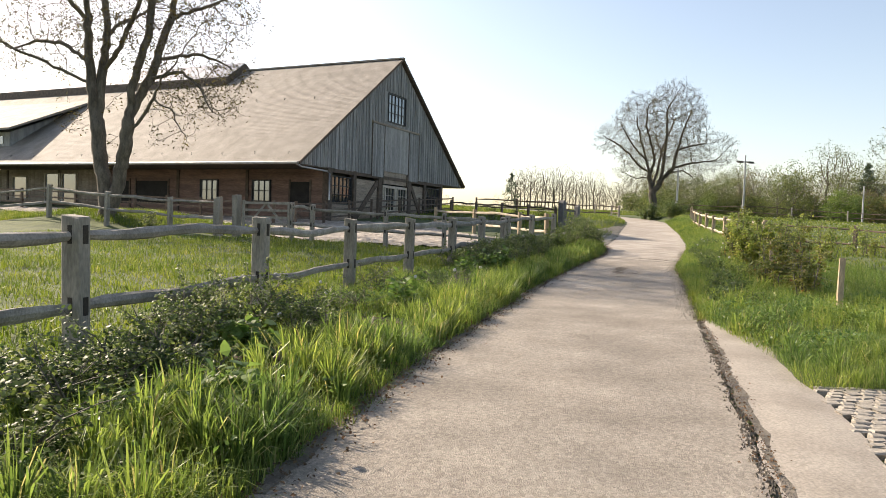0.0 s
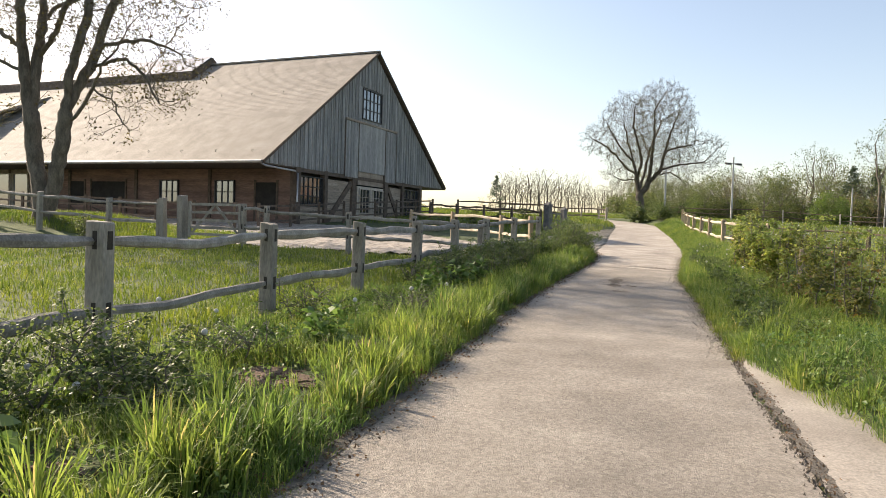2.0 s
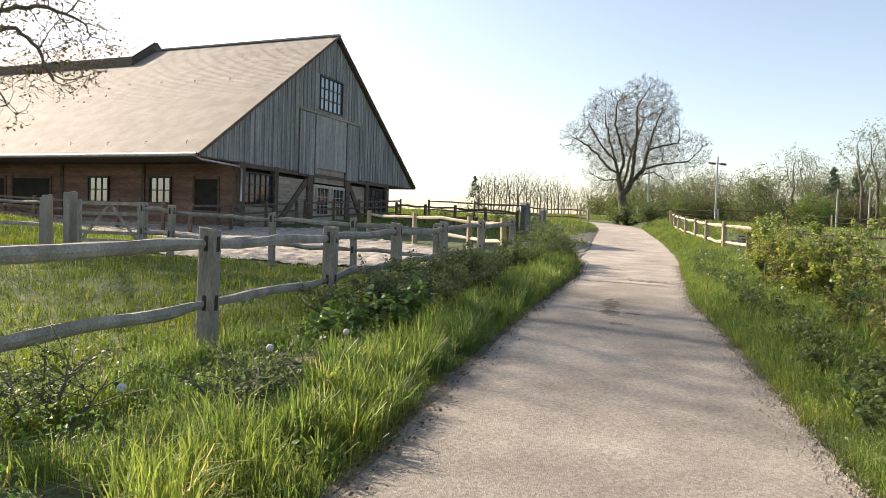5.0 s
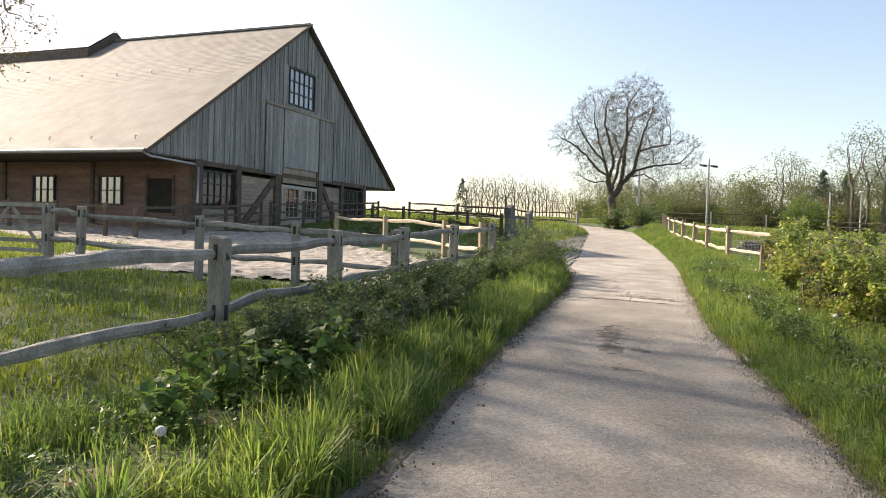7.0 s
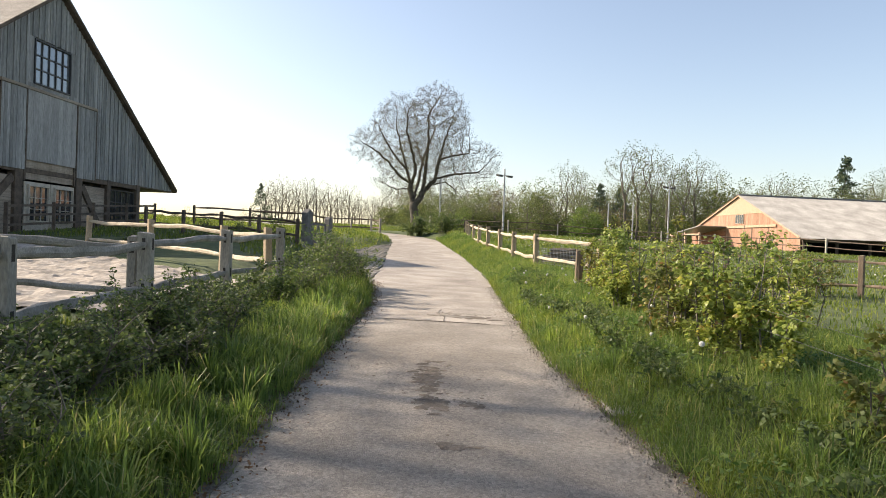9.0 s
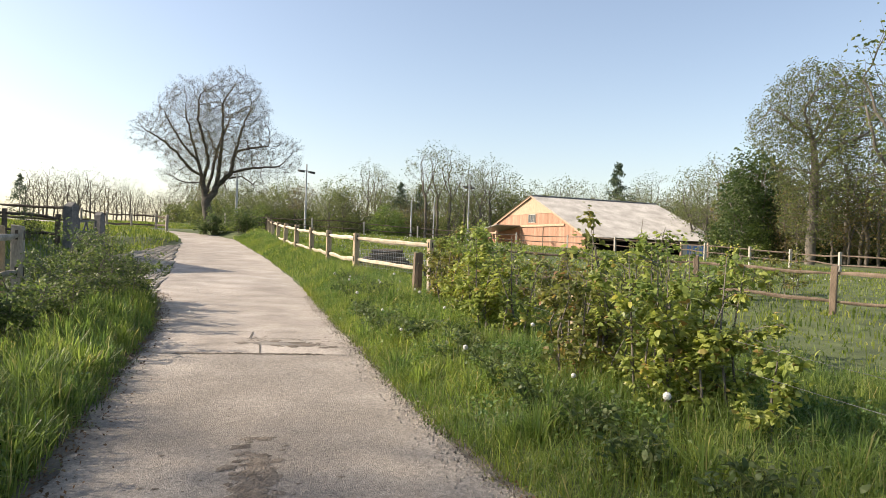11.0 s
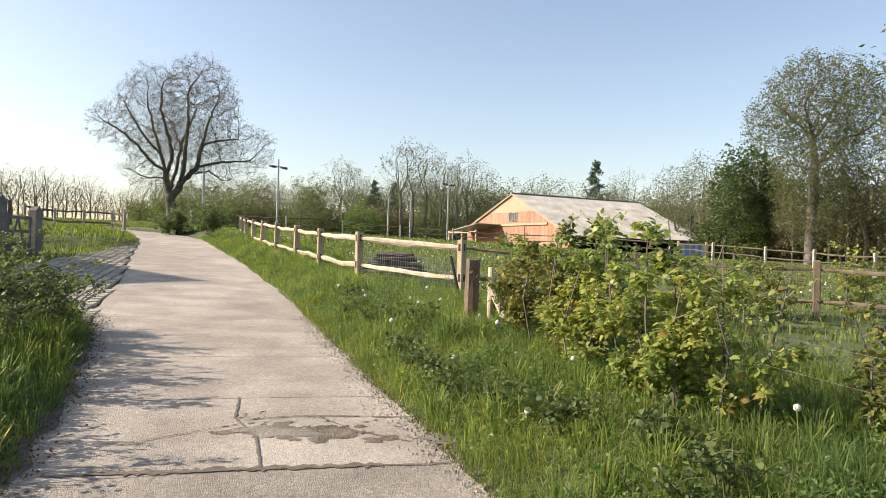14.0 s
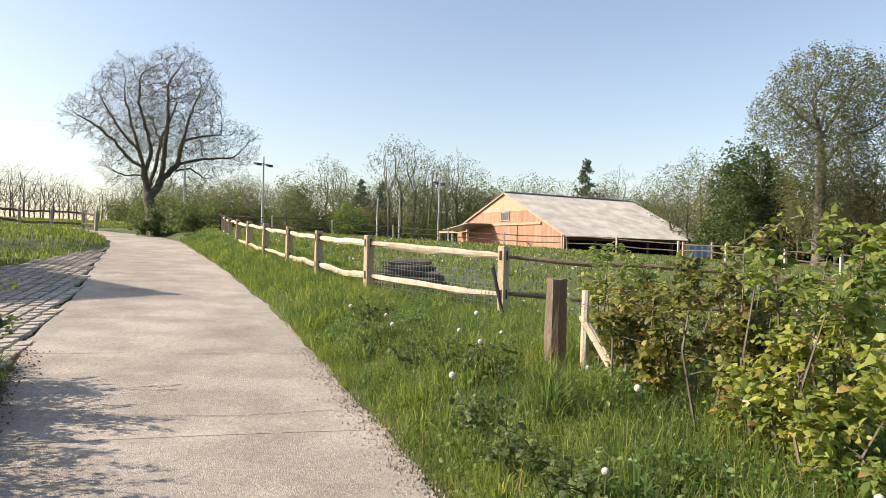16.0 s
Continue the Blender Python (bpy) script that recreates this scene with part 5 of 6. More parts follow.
def plant(kind, x, y, s, sink=0.0):
    src = FIR if kind == "fir" else KIND[kind]
    m = pose(x, y, gz(x, y) - sink, 0, 0, rw.uniform(0, 360)) @ Matrix.Scale(s, 4)
    if kind in used:
        t = src.copy()
        scene.collection.objects.link(t)
        for ch in src.children:
            c = ch.copy()
            scene.collection.objects.link(c)
            c.parent = t
        t.matrix_basis = m
        return t
    used.add(kind)
    src.matrix_basis = m
    return src


def by_bearing(deg, r):
    return 5.0 + r * math.sin(radians(deg)), 23.0 + r * math.cos(radians(deg))


# far row on the left of the rise
plant("fir", *by_bearing(2.3, 215), 0.72)
for i in range(40):
    b = 2.6 + i * 0.31 + rw.uniform(-0.12, 0.12)
    plant(("bare_a", "bare_b", "bare_c")[i % 3], *by_bearing(b, rw.uniform(215, 245)), rw.uniform(0.95, 1.25))
for i in range(30):
    plant(("thicket", "bare_b", "thicket")[i % 3], *by_bearing(-6 + i * 0.72 + rw.uniform(-0.3, 0.3), rw.uniform(270, 330)), rw.uniform(0.5, 0.8), 0.8)
# woods behind the field barn: a back row, a front row and its foot
for i in range(105):
    b = 14.5 + i * 0.415 + rw.uniform(-0.3, 0.3)
    k = ("bare_c", "spring_a", "brown", "bare_a", "spring_a", "spring_c", "brown", "spring_b")[rw.randrange(8)]
    plant(k, *by_bearing(b, rw.uniform(178, 212)), rw.uniform(0.85, 1.12) * (1.12 if b > 20 else 0.95))
for i in range(50):
    b = 17 + i * 0.82 + rw.uniform(-0.6, 0.6)
    plant(("spring_c", "brown", "spring_a", "bare_b", "fresh")[rw.randrange(5)], *by_bearing(b, rw.uniform(150, 172)), rw.uniform(0.65, 0.95))
for i in range(62):
    plant(("thicket", "thicket", "holly")[i % 3], *by_bearing(13 + i * 0.72 + rw.uniform(-0.4, 0.4), rw.uniform(150, 195)), rw.uniform(0.95, 1.4), 0.8)
for b, r, s in ((33.6, 150, 1.2), (34.6, 153, 1.25), (35.6, 150, 1.18), (36.9, 156, 1.08), (38.3, 150, 1.0), (39.2, 154, 1.12), (40.2, 158, 1.02)):
    plant("spring_b", *by_bearing(b, r), s)
for b, r, s, k in ((30.2, 140, 1.0, "fresh"), (31.0, 142, 0.85, "fresh"), (41.4, 150, 1.1, "spring_c"), (42.6, 152, 1.05, "spring_c"), (25.3, 145, 0.9, "spring_c"), (26.6, 148, 1.0, "spring_c")):
    plant(k, *by_bearing(b, r), s)
for b, r, s in ((49.7, 175, 1.25), (31.3, 185, 0.95), (33.0, 180, 0.9)):
    plant("fir", *by_bearing(b, r), s)
for i in range(16):
    plant(("spring_a", "bare_c", "bare_a")[i % 3], *by_bearing(50.5 + i * 0.6 + rw.uniform(-0.3, 0.3), rw.uniform(150, 185)), rw.uniform(0.85, 1.1))
# woods beyond the paddock on the right
for b, r, s, k in ((56.2, 120, 0.95, "spring_a"), (57.3, 118, 1.0, "spring_a"), (58.4, 112, 1.02, "spring_a"), (59.4, 108, 1.0, "brown"), (59.9, 104, 0.92, "spring_c"), (60.6, 92, 0.78, "ivy"), (61.4, 90, 0.95, "ivy"), (62.2, 88, 0.86, "ivy"), (63.0, 92, 0.8, "ivy"), (61.8, 84, 0.55, "fresh"), (60.9, 84, 0.62, "ivy"),
                   (64.0, 86, 0.66, "brown"), (65.0, 82, 0.7, "brown"), (67.4, 82, 0.82, "brown"), (68.6, 80, 0.8, "brown"), (69.6, 82, 0.85, "spring_a"), (70.6, 78, 0.8, "brown"), (72, 76, 0.9, "brown"), (73.5, 74, 0.95, "spring_a"), (75, 76, 0.9, "brown"), (77, 72, 0.95, "spring_a"), (80, 72, 0.9, "brown"), (84, 74, 0.95, "spring_a"),
                   (63.6, 96, 0.7, "ivy"), (64.8, 98, 0.7, "ivy"), (66.2, 96, 0.66, "ivy"), (67.8, 98, 0.7, "ivy"), (69.4, 96, 0.66, "ivy"), (71, 98, 0.7, "ivy"), (73, 94, 0.66, "ivy"), (76, 92, 0.7, "ivy"), (79, 92, 0.7, "ivy"), (82, 92, 0.7, "ivy"), (71.3, 84, 1.0, "bare_c"), (69.0, 86, 1.05, "bare_a"), (68.0, 88, 1.1, "bare_c")):
    plant(k, *by_bearing(b, r), s)
plant("spring_a", 44.5, 33.0, 0.95)
# tall spreading tree that stands above the rest
side, deep, K, FOOT = Vector((0.40, -0.916, 0)), Vector((0.916, 0.40, 0)), 0.0567, (1432, 470)
w = grow(71, [path([(1432, 478), (1434, 400), (1436, 340), (1437, 295), (1432, 250), (1425, 210), (1430, 160), (1440, 120)]),
              path([(1437, 300), (1455, 278), (1478, 255), (1505, 248), (1530, 225)], 0, -1.5),
              path([(1437, 305), (1400, 293), (1370, 297), (1350, 285)], 0, 1.5),
              path([(1430, 245), (1400, 215), (1375, 190), (1360, 170)], 0, -2.0),
              path([(1432, 255), (1455, 215), (1475, 170), (1485, 135)], 0, 3.0),
              path([(1436, 310), (1465, 303), (1500, 300)], 0, 3.0),
              path([(1430, 250), (1440, 200), (1410, 150)], 0, 5.0), path([(1430, 240), (1420, 200), (1450, 150)], 0, -5.0)],
         [lobe(1440, 195, 88, 92, 5.5), lobe(1380, 220, 55, 52, 4.0), lobe(1515, 215, 62, 78, 4.0), lobe(1440, 300, 90, 60, 4.0), lobe(1430, 380, 60, 60, 3.0)],
         4200, 0.48, 0.5, rise=0.1, reach=5.0, kill=1.1, thinnest=0.012, twigs=2, twig=0.65, fine=4)
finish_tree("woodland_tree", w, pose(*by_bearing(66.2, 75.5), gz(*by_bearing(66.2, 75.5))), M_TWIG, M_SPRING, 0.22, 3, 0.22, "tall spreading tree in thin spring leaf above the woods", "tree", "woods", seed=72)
# undergrowth that closes the foot of the woods on the right
for i in range(40):
    plant(("holly", "thicket", "holly")[i % 3], *by_bearing(59.5 + i * 0.68 + rw.uniform(-0.3, 0.3), rw.uniform(86, 104)), rw.uniform(0.7, 1.1), 0.8)


# ---- hedge, brambles, weeds ----
def shrub(x, y, h, wd, n, size, leaf, label, category="shrub", group="", seed=1, stems=7, bark=None, droop=0.25, up=0.5, low=0.12, run=None):
    """Thin stems from the ground and leaves crowded round them, uneven in outline."""
    rnd = random.Random(seed)
    rng = np.random.default_rng(seed)
    t = thing("shrub" if category == "shrub" else category.replace(" ", "_"), pose(x, y, gz(x, y) - 0.03), label, category, group)
    wv, wf, cs = [], [], []
    for s in range(stems):
        a, rr = rnd.uniform(0, 6.28), rnd.uniform(0.05, 0.5) * wd
        hh = h * rnd.uniform(0.55, 1.08)
        base = Vector((math.cos(a) * rr * 0.4, math.sin(a) * rr * 0.4, 0))
        tip = Vector((math.cos(a) * rr, math.sin(a) * rr, hh))
        if run:
            hh = h * rnd.uniform(0.4, 1.18)
            u, v = rnd.uniform(-0.5, 0.5) * wd, rnd.uniform(-0.3, 0.3) * wd
            base = Vector((run[0] * u - run[1] * v, run[1] * u + run[0] * v, 0))
            tip = base * 1.15 + Vector((rnd.uniform(-0.15, 0.15), rnd.uniform(-0.15, 0.15), hh))
        mid = base.lerp(tip, 0.5) + Vector((rnd.uniform(-1, 1), rnd.uniform(-1, 1), 0.3)) * 0.1 * h
        pts = [base, base.lerp(mid, 0.6), mid, mid.lerp(tip, 0.6), tip]
        tube(pts, [0.013, 0.011, 0.009, 0.006, 0.003], 4, wv, wf)
        for b in range(7):
            f = low + (1 - low) * rnd.random()
            p = (pts[0].lerp(pts[2], f * 2) if f < 0.5 else pts[2].lerp(pts[4], f * 2 - 1))
            d = Vector((rnd.gauss(0, 1), rnd.gauss(0, 1), 0.45)).normalized() * wd * rnd.uniform(0.12, 0.36)
            tube([p, p + d * 0.5 + Vector((0, 0, 0.02)), p + d], [0.006, 0.004, 0.002], 3, wv, wf)
            for _ in range(max(1, int(n / (stems * 7) * (rnd.choice((0.4, 0.9, 1.5, 2.2)) if run else 1.0)))):
                g = rnd.random() ** 0.6
                cs.append(tuple(p + d * g + Vector((rnd.gauss(0, 1), rnd.gauss(0, 1), rnd.gauss(0, 1))) * size * 0.55))
    tagged(raw("branchwork", wv, wf, bark or M_TWIG, t), kind="stuff")
    v, f = oval_leaves(cs, size, rng, droop, 0.66, up)
    v[:, 2] = np.maximum(v[:, 2], 0.02)
    tagged(raw("foliage", v, f, leaf, t), kind="stuff")
    return t


H_LAB, H_OLD = "young hornbeam hedge shrub with fresh yellow-green leaves", "sparse hornbeam hedge shrub with some brown leaves"
for i, (x, y, h, wd, n, lf, lab) in enumerate(((6.4, 13.6, 0.9, 0.9, 420, M_HEDGEDARK, H_OLD), (6.75, 15.2, 1.15, 1.1, 700, M_HEDGEDARK, H_OLD), (7.35, 16.9, 0.95, 1.1, 800, M_HEDGEDARK, H_OLD),
                                               (7.95, 19.5, 1.3, 1.25, 1300, M_HEDGE, H_LAB), (8.2, 20.5, 1.4, 1.0, 900, M_HEDGE, H_LAB), (8.15, 21.5, 1.45, 0.8, 650, M_HEDGEDARK, H_OLD), 
                                               (9.2, 23.8, 1.4, 0.9, 950, M_HEDGE, H_LAB), (9.65, 25.0, 1.4, 1.0, 1000, M_HEDGE, H_LAB), (9.95, 25.7, 1.45, 0.9, 900, M_HEDGE, H_LAB), (10.2, 26.4, 1.35, 1.0, 900, M_HEDGEDARK, H_OLD), (10.55, 27.4, 1.3, 1.0, 800, M_HEDGEDARK, H_OLD), (11.3, 28.3, 1.2, 1.0, 700, M_HEDGE, H_LAB),
                                               (9.75, 22.5, 1.5, 0.75, 420, M_HEDGEDARK, H_OLD), (10.15, 21.9, 1.55, 0.7, 420, M_HEDGE, H_LAB), (11.3, 22.3, 1.3, 0.8, 420, M_HEDGE, H_LAB), (15.3, 27.2, 1.0, 1.2, 420, M_HEDGE, H_LAB), (17.2, 27.6, 1.2, 1.6, 600, M_HEDGEDARK, H_OLD), (20.5, 27.4, 1.3, 1.8, 700, M_HEDGE, H_LAB), (23.2, 27.7, 1.4, 1.7, 700, M_HEDGEDARK, H_OLD),
                                               (11.6, 25.8, 1.0, 1.1, 500, M_HEDGEDARK, H_OLD), (12.4, 27.6, 1.2, 1.1, 600, M_HEDGE, H_LAB))):
    shrub(x, y, h, wd, int(n * 2.4), 0.074, lf, lab, "hedge shrub", "hedge along the lane", 200 + i, 10, up=0.9, low=0.1, run=(0.33, 0.944) if x < 13 else (0.95, 0.3))
BARE = ((-1.87, 6.45), (-1.13, 8.82), (-0.83, 10.61), (0.34, 15.6), (0.0, 14.38))
B_LAB = "low tangled bramble bush with small grey-green leaves"
rbm = random.Random(40)
for i in range(34):
    y = 3.4 + i * 0.62 + rbm.uniform(-0.25, 0.25)
    l = float(np.interp(y, LY, LX))
    fx = float(np.interp(y, [2.7, 5.83, 11.95, 17.5, 23.6, 30], [-4.05, -3.38, -2.08, -0.46, 1.28, 3.6]))
    x = fx + (l - fx) * rbm.uniform(0.12, 0.62)
    big = y < 9 or y > 17
    if min(math.hypot(x - mx, y - my) for mx, my in BARE) < 0.75 or 13.4 < y < 16.5:
        continue
    shrub(x, y, (rbm.uniform(0.42, 0.62) if y < 13 else rbm.uniform(0.55, 0.75)) if big else rbm.uniform(0.28, 0.45), rbm.uniform(1.0, 1.5), 2400 if big else 800, 0.042, M_BRAMBLE, B_LAB, "bramble", "brambles on the verge", 300 + i, 9, up=1.0, low=0.1)
for i in range(16):
    y = 16.9 + i * 0.42 + rbm.uniform(-0.2, 0.2)
    fx = float(np.interp(y, [11.95, 17.5, 23.6, 30], [-2.08, -0.46, 1.28, 3.6]))
    shrub(fx + rbm.uniform(0.35, 1.0) + 0.45 * (i % 2), y, rbm.uniform(0.55, 0.75), rbm.uniform(1.0, 1.3), 2200, 0.045, M_BRAMBLE, B_LAB, "bramble", "brambles on the verge", 340 + i, 10, low=0.05)
for i, (x, y, h, wd) in enumerate(((3.9, 27.0, 0.85, 1.4), (4.2, 28.6, 1.05, 1.5), (4.9, 29.6, 1.1, 1.6), (5.5, 31.0, 1.05, 1.5), (4.6, 31.2, 1.15, 1.6), (5.8, 32.2, 0.8, 1.3), (3.2, 26.0, 0.75, 1.3), (5.0, 32.6, 1.1, 1.5), (4.0, 33.6, 1.0, 1.6), (2.6, 25.0, 0.6, 1.2))):
    shrub(x, y, h, wd, 2000, 0.055, M_BRAMBLE, "dense dark bramble bush at the fence corner", "bramble", "brambles at the fence corner", 360 + i, 10, low=0.05)
for i, (x, y, h, wd) in enumerate(((17.4, 60.5, 1.45, 3.0), (16.4, 63.0, 1.2, 2.6), (18.3, 63.5, 1.0, 2.4))):
    shrub(x, y, h, wd, 3000, 0.12, M_BRAMBLE, "rounded green bush at the bend of the lane", "bush", "bushes at the bend", 380 + i, 14, low=0.02)
for i, (x, y, h) in enumerate(((-12.9, 27.3, 0.9), (7.6, 48.2, 1.4), (5.0, 47.0, 1.2), (1.5, 47.5, 1.0), (3.0, 46.0, 1.0), (-0.8, 41.0, 0.8))):
    shrub(x, y, h, 1.2, 420, 0.09, M_SPRING, "small light green bush by the fence", "bush", "", 390 + i, 8)
for i, (x, y) in enumerate(((-0.17, 15.34), (0.1, 15.95), (0.5, 16.1), (0.75, 16.8), (-0.9, 10.0), (-2.0, 6.2), (-1.6, 4.4))):
    shrub(x, y, 0.5, 0.38, 150, 0.125, M_HERB, "leafy dock and nettle stems on the verge", "weed", "verge weeds", 420 + i, 3, bark=M_SPRING, droop=0.1, up=0.9)
for i in range(30):
    y = 12.0 + i * 0.72
    x = float(np.interp(y, RY, RX)) + rbm.uniform(0.5, 1.4)
    shrub(x, y, 0.32, 0.7, 220, 0.06, M_BRAMBLE, "low broad-leaved weeds in the verge grass", "weed", "verge weeds", 440 + i, 6, bark=M_SPRING, up=0.8)

# ---- grass ----
rg = np.random.default_rng(77)


def clumps(x, y, s=1.0):
    return 0.5 + 0.5 * np.sin(x * 2.3 * s + np.sin(y * 1.7 * s) * 2) * np.sin(y * 2.9 * s + np.sin(x * 1.9 * s) * 2)


n = 120000
y = rg.uniform(1.2, 34.0, n) ** 1.0
y = 1.2 + (y - 1.2) * rg.uniform(0.25, 1.0, n) ** 0.5
l = np.interp(y, LY, LX)
d = rg.uniform(0, 1, n)
x = l + 0.02 - d * 2.6
c = clumps(x, y)
edge = np.exp(-((d * 2.6 - 0.55) / 0.4) ** 2)
keep = rg.random(n) < 0.30 + 0.70 * c
for mx, my in BARE:
    keep &= (x - mx) ** 2 + (y - my) ** 2 > 0.3 * rg.uniform(0.4, 1.5, n)
blades(x[keep], y[keep], (0.09 + 0.20 * c + 0.42 * edge * c ** 2 * rg.random(n))[keep] * rg.uniform(0.45, 1.3, keep.sum()), 0.0075 * rg.uniform(0.7, 1.6, keep.sum()), rg, 0.62, "verge_grass", M_GRASS, "tall green verge grass beside the lane")
n = 180000
y = 6.7 + 52 * rg.random(n) ** 1.35
r = np.interp(y, RY, RX) + np.interp(y, [6, 8, 11], [0.75, 0.72, 0.05])
d = rg.random(n) * np.interp(y, [7, 20, 34, 45], [6.0, 5.0, 4.0, 2.2])
x = r + d
c = clumps(x, y)
keep = rg.random(n) < 0.45 + 0.55 * c
blades(x[keep], y[keep], (0.10 + 0.10 * np.minimum(d, 1.2) + 0.20 * c)[keep] * rg.uniform(0.6, 1.3, keep.sum()), np.interp(y, [7, 32, 50], [0.005, 0.0065, 0.02])[keep] * rg.uniform(0.7, 1.6, keep.sum()), rg, 0.85, "verge_grass", M_GRASS, "lush verge grass between the lane and the hedge")
n = 70000
y = 11 + 24 * rg.random(n)
d = rg.random(n)
x = np.interp(y, RY, RX) - 0.06 + 4.6 * d ** 1.4
c = clumps(x - 2.0, y + 1.3, 1.4)
blades(x, y, (0.05 + 0.16 * c * np.minimum(1, d * 9 + 0.25)) * rg.uniform(0.5, 1.4, n), 0.006 * rg.uniform(0.7, 1.6, n), rg, 0.9, "verge_grass", M_LAWN, "short fine grass that creeps over the lane edge")
n = 9000
y = 2 + 31 * rg.random(n)
x = np.interp(y, LY, LX) + rg.normal(0.03, 0.06, n)
c = clumps(x + 1.0, y, 1.8)
keep = c > 0.45
blades(x[keep], y[keep], 0.04 + 0.10 * rg.random(keep.sum()), 0.006 * rg.uniform(0.7, 1.6, keep.sum()), rg, 0.9, "verge_grass", M_LAWN, "short grass tufts on the lane edge", 0.03)
n = 95000
y = 3 + 24 * rg.random(n)
fx = np.interp(y, [2.7, 5.83, 11.95, 17.5, 23.6, 30], [-4.05, -3.38, -2.08, -0.46, 1.28, 3.6])
x = fx + 0.6 - 20 * rg.random(n) ** 1.5
keep = y < 25.2 - (x + 3) * 0.36
x, y = x[keep], y[keep]
c = clumps(x, y, 0.6)
blades(x, y, (0.07 + 0.14 * c) * rg.uniform(0.6, 1.4, len(x)), 0.015 * rg.uniform(0.7, 1.6, len(x)), rg, 0.7, "paddock_grass", M_LAWN, "short bright grass of the paddock")
n = 80000
y = 10 + 80 * rg.random(n) ** 1.2
r = np.interp(y, RY, RX) + np.interp(y, [7, 20, 34, 45], [5.6, 4.6, 3.6, 1.8])
x = r + 45 * rg.random(n) ** 1.9
c = clumps(x, y, 0.4)
blades(x, y, (0.08 + 0.14 * c) * rg.uniform(0.6, 1.4, n), np.interp(y, [10, 60], [0.012, 0.05]) * rg.uniform(0.7, 1.6, n), rg, 0.45, "field_grass", M_LAWN, "meadow grass of the field beyond the hedge")
n = 36000
y = 40 + 60 * rg.random(n)
l = np.interp(y, LY, LX)
x = l - 0.2 - 16 * rg.random(n) ** 1.3
keep = x < l - np.interp(y, [40, 43.5, 44.3, 47.6, 50, 53.5], [3.4, 3.7, 2.6, 1.7, 1.1, 0.15])
keep &= ~((x < 3) & (y < 46))
x, y = x[keep], y[keep]
blades(x, y, 0.12 + 0.16 * rg.random(len(x)), 0.035 * rg.uniform(0.7, 1.6, len(x)), rg, 0.4, "field_grass", M_LAWN, "grass on the rise beyond the gate")
n = 60000
x, y = rg.uniform(-28, -8, n), rg.uniform(27, 41, n)
keep = (y > 27.9 - (x + 10) * 0.33) & (y < 34.2 - (x + 10) * 0.36)
blades(x[keep], y[keep], 0.15 + 0.2 * rg.random(keep.sum()), 0.02 * np.ones(keep.sum()), rg, 0.4, "field_grass", M_LAWN, "rough grass under the ash tree")

# arching tufts along both edges of the lane
n = 420
y = 2.6 + 31 * rg.random(n) ** 1.15
d = 0.12 + 0.75 * rg.random(n) ** 1.3
x = np.interp(y, LY, LX) - d
keep = (clumps(x, y, 0.7) > 0.28) & np.all([(x - mx) ** 2 + (y - my) ** 2 > 0.34 for mx, my in BARE], axis=0)
tussocks(x[keep], y[keep], rg.uniform(0.26, 0.52, keep.sum()), 75, rg, M_GRASS, "arching tufts of long grass along the lane edge")
n = 420
y = np.concatenate([rg.uniform(7.0, 13.0, 110), rg.uniform(13.0, 36.0, 310)])
x = np.interp(y, RY, RX) + np.interp(y, [6, 8, 11], [0.9, 0.85, 0.2]) + 3.0 * rg.random(n) ** 1.4
keep = clumps(x + 1.3, y, 0.8) > 0.35
tussocks(x[keep], y[keep], rg.uniform(0.18, 0.42, keep.sum()), 60, rg, M_GRASS, "tufts of long grass in the lush verge")

# clover and herbs close to the ground
for side_k, n in ((0, 40000), (1, 120000)):
    y = (1.5 + 31 * rg.random(n)) if side_k == 0 else (7.0 + 40 * rg.random(n) ** 1.2)
    d = rg.random(n) ** 0.8
    x = (np.interp(y, LY, LX) - 0.05 - d * 2.4) if side_k == 0 else (np.interp(y, RY, RX) + np.interp(y, [6, 8, 11], [0.8, 0.75, 0.08]) + d * 3.6)
    c = clumps(x + 3.1, y - 1.7, 0.8)
    keep = rg.random(n) < c ** 1.5
    x, y, c = x[keep], y[keep], c[keep]
    z = ground_z(x, y) + 0.03 + 0.26 * rg.random(len(x)) * c
    v, f = leaf_arrays(np.stack([x, y, z], 1), 0.045, rg, 0.0, 0.75, 1.0)
    tagged(raw("clover", v, f, M_HERB), "low clover and herbs among the verge grass", "clover", kind="stuff")

# ---- sand paddock ----
sv, sf, ids = [], [], {}
poly = [(-34, 45.0), (-24, 39.4), (-13.5, 35.4), (-10.6, 29.4), (-9.6, 28.3), (-6, 26.6), (-0.6, 24.8), (1.2, 24.6), (2.2, 27.0), (2.9, 29.6), (1.6, 32.8), (-0.6, 36.4), (-2.6, 39.6), (-4.6, 43.0), (-8.6, 42.3), (-30, 51.0)]


def inside_poly(px, py):
    hit = False
    for (x1, y1), (x2, y2) in zip(poly, poly[1:] + poly[:1]):
        if (y1 > py) != (y2 > py) and px < (x2 - x1) * (py - y1) / (y2 - y1) + x1:
            hit = not hit
    return hit


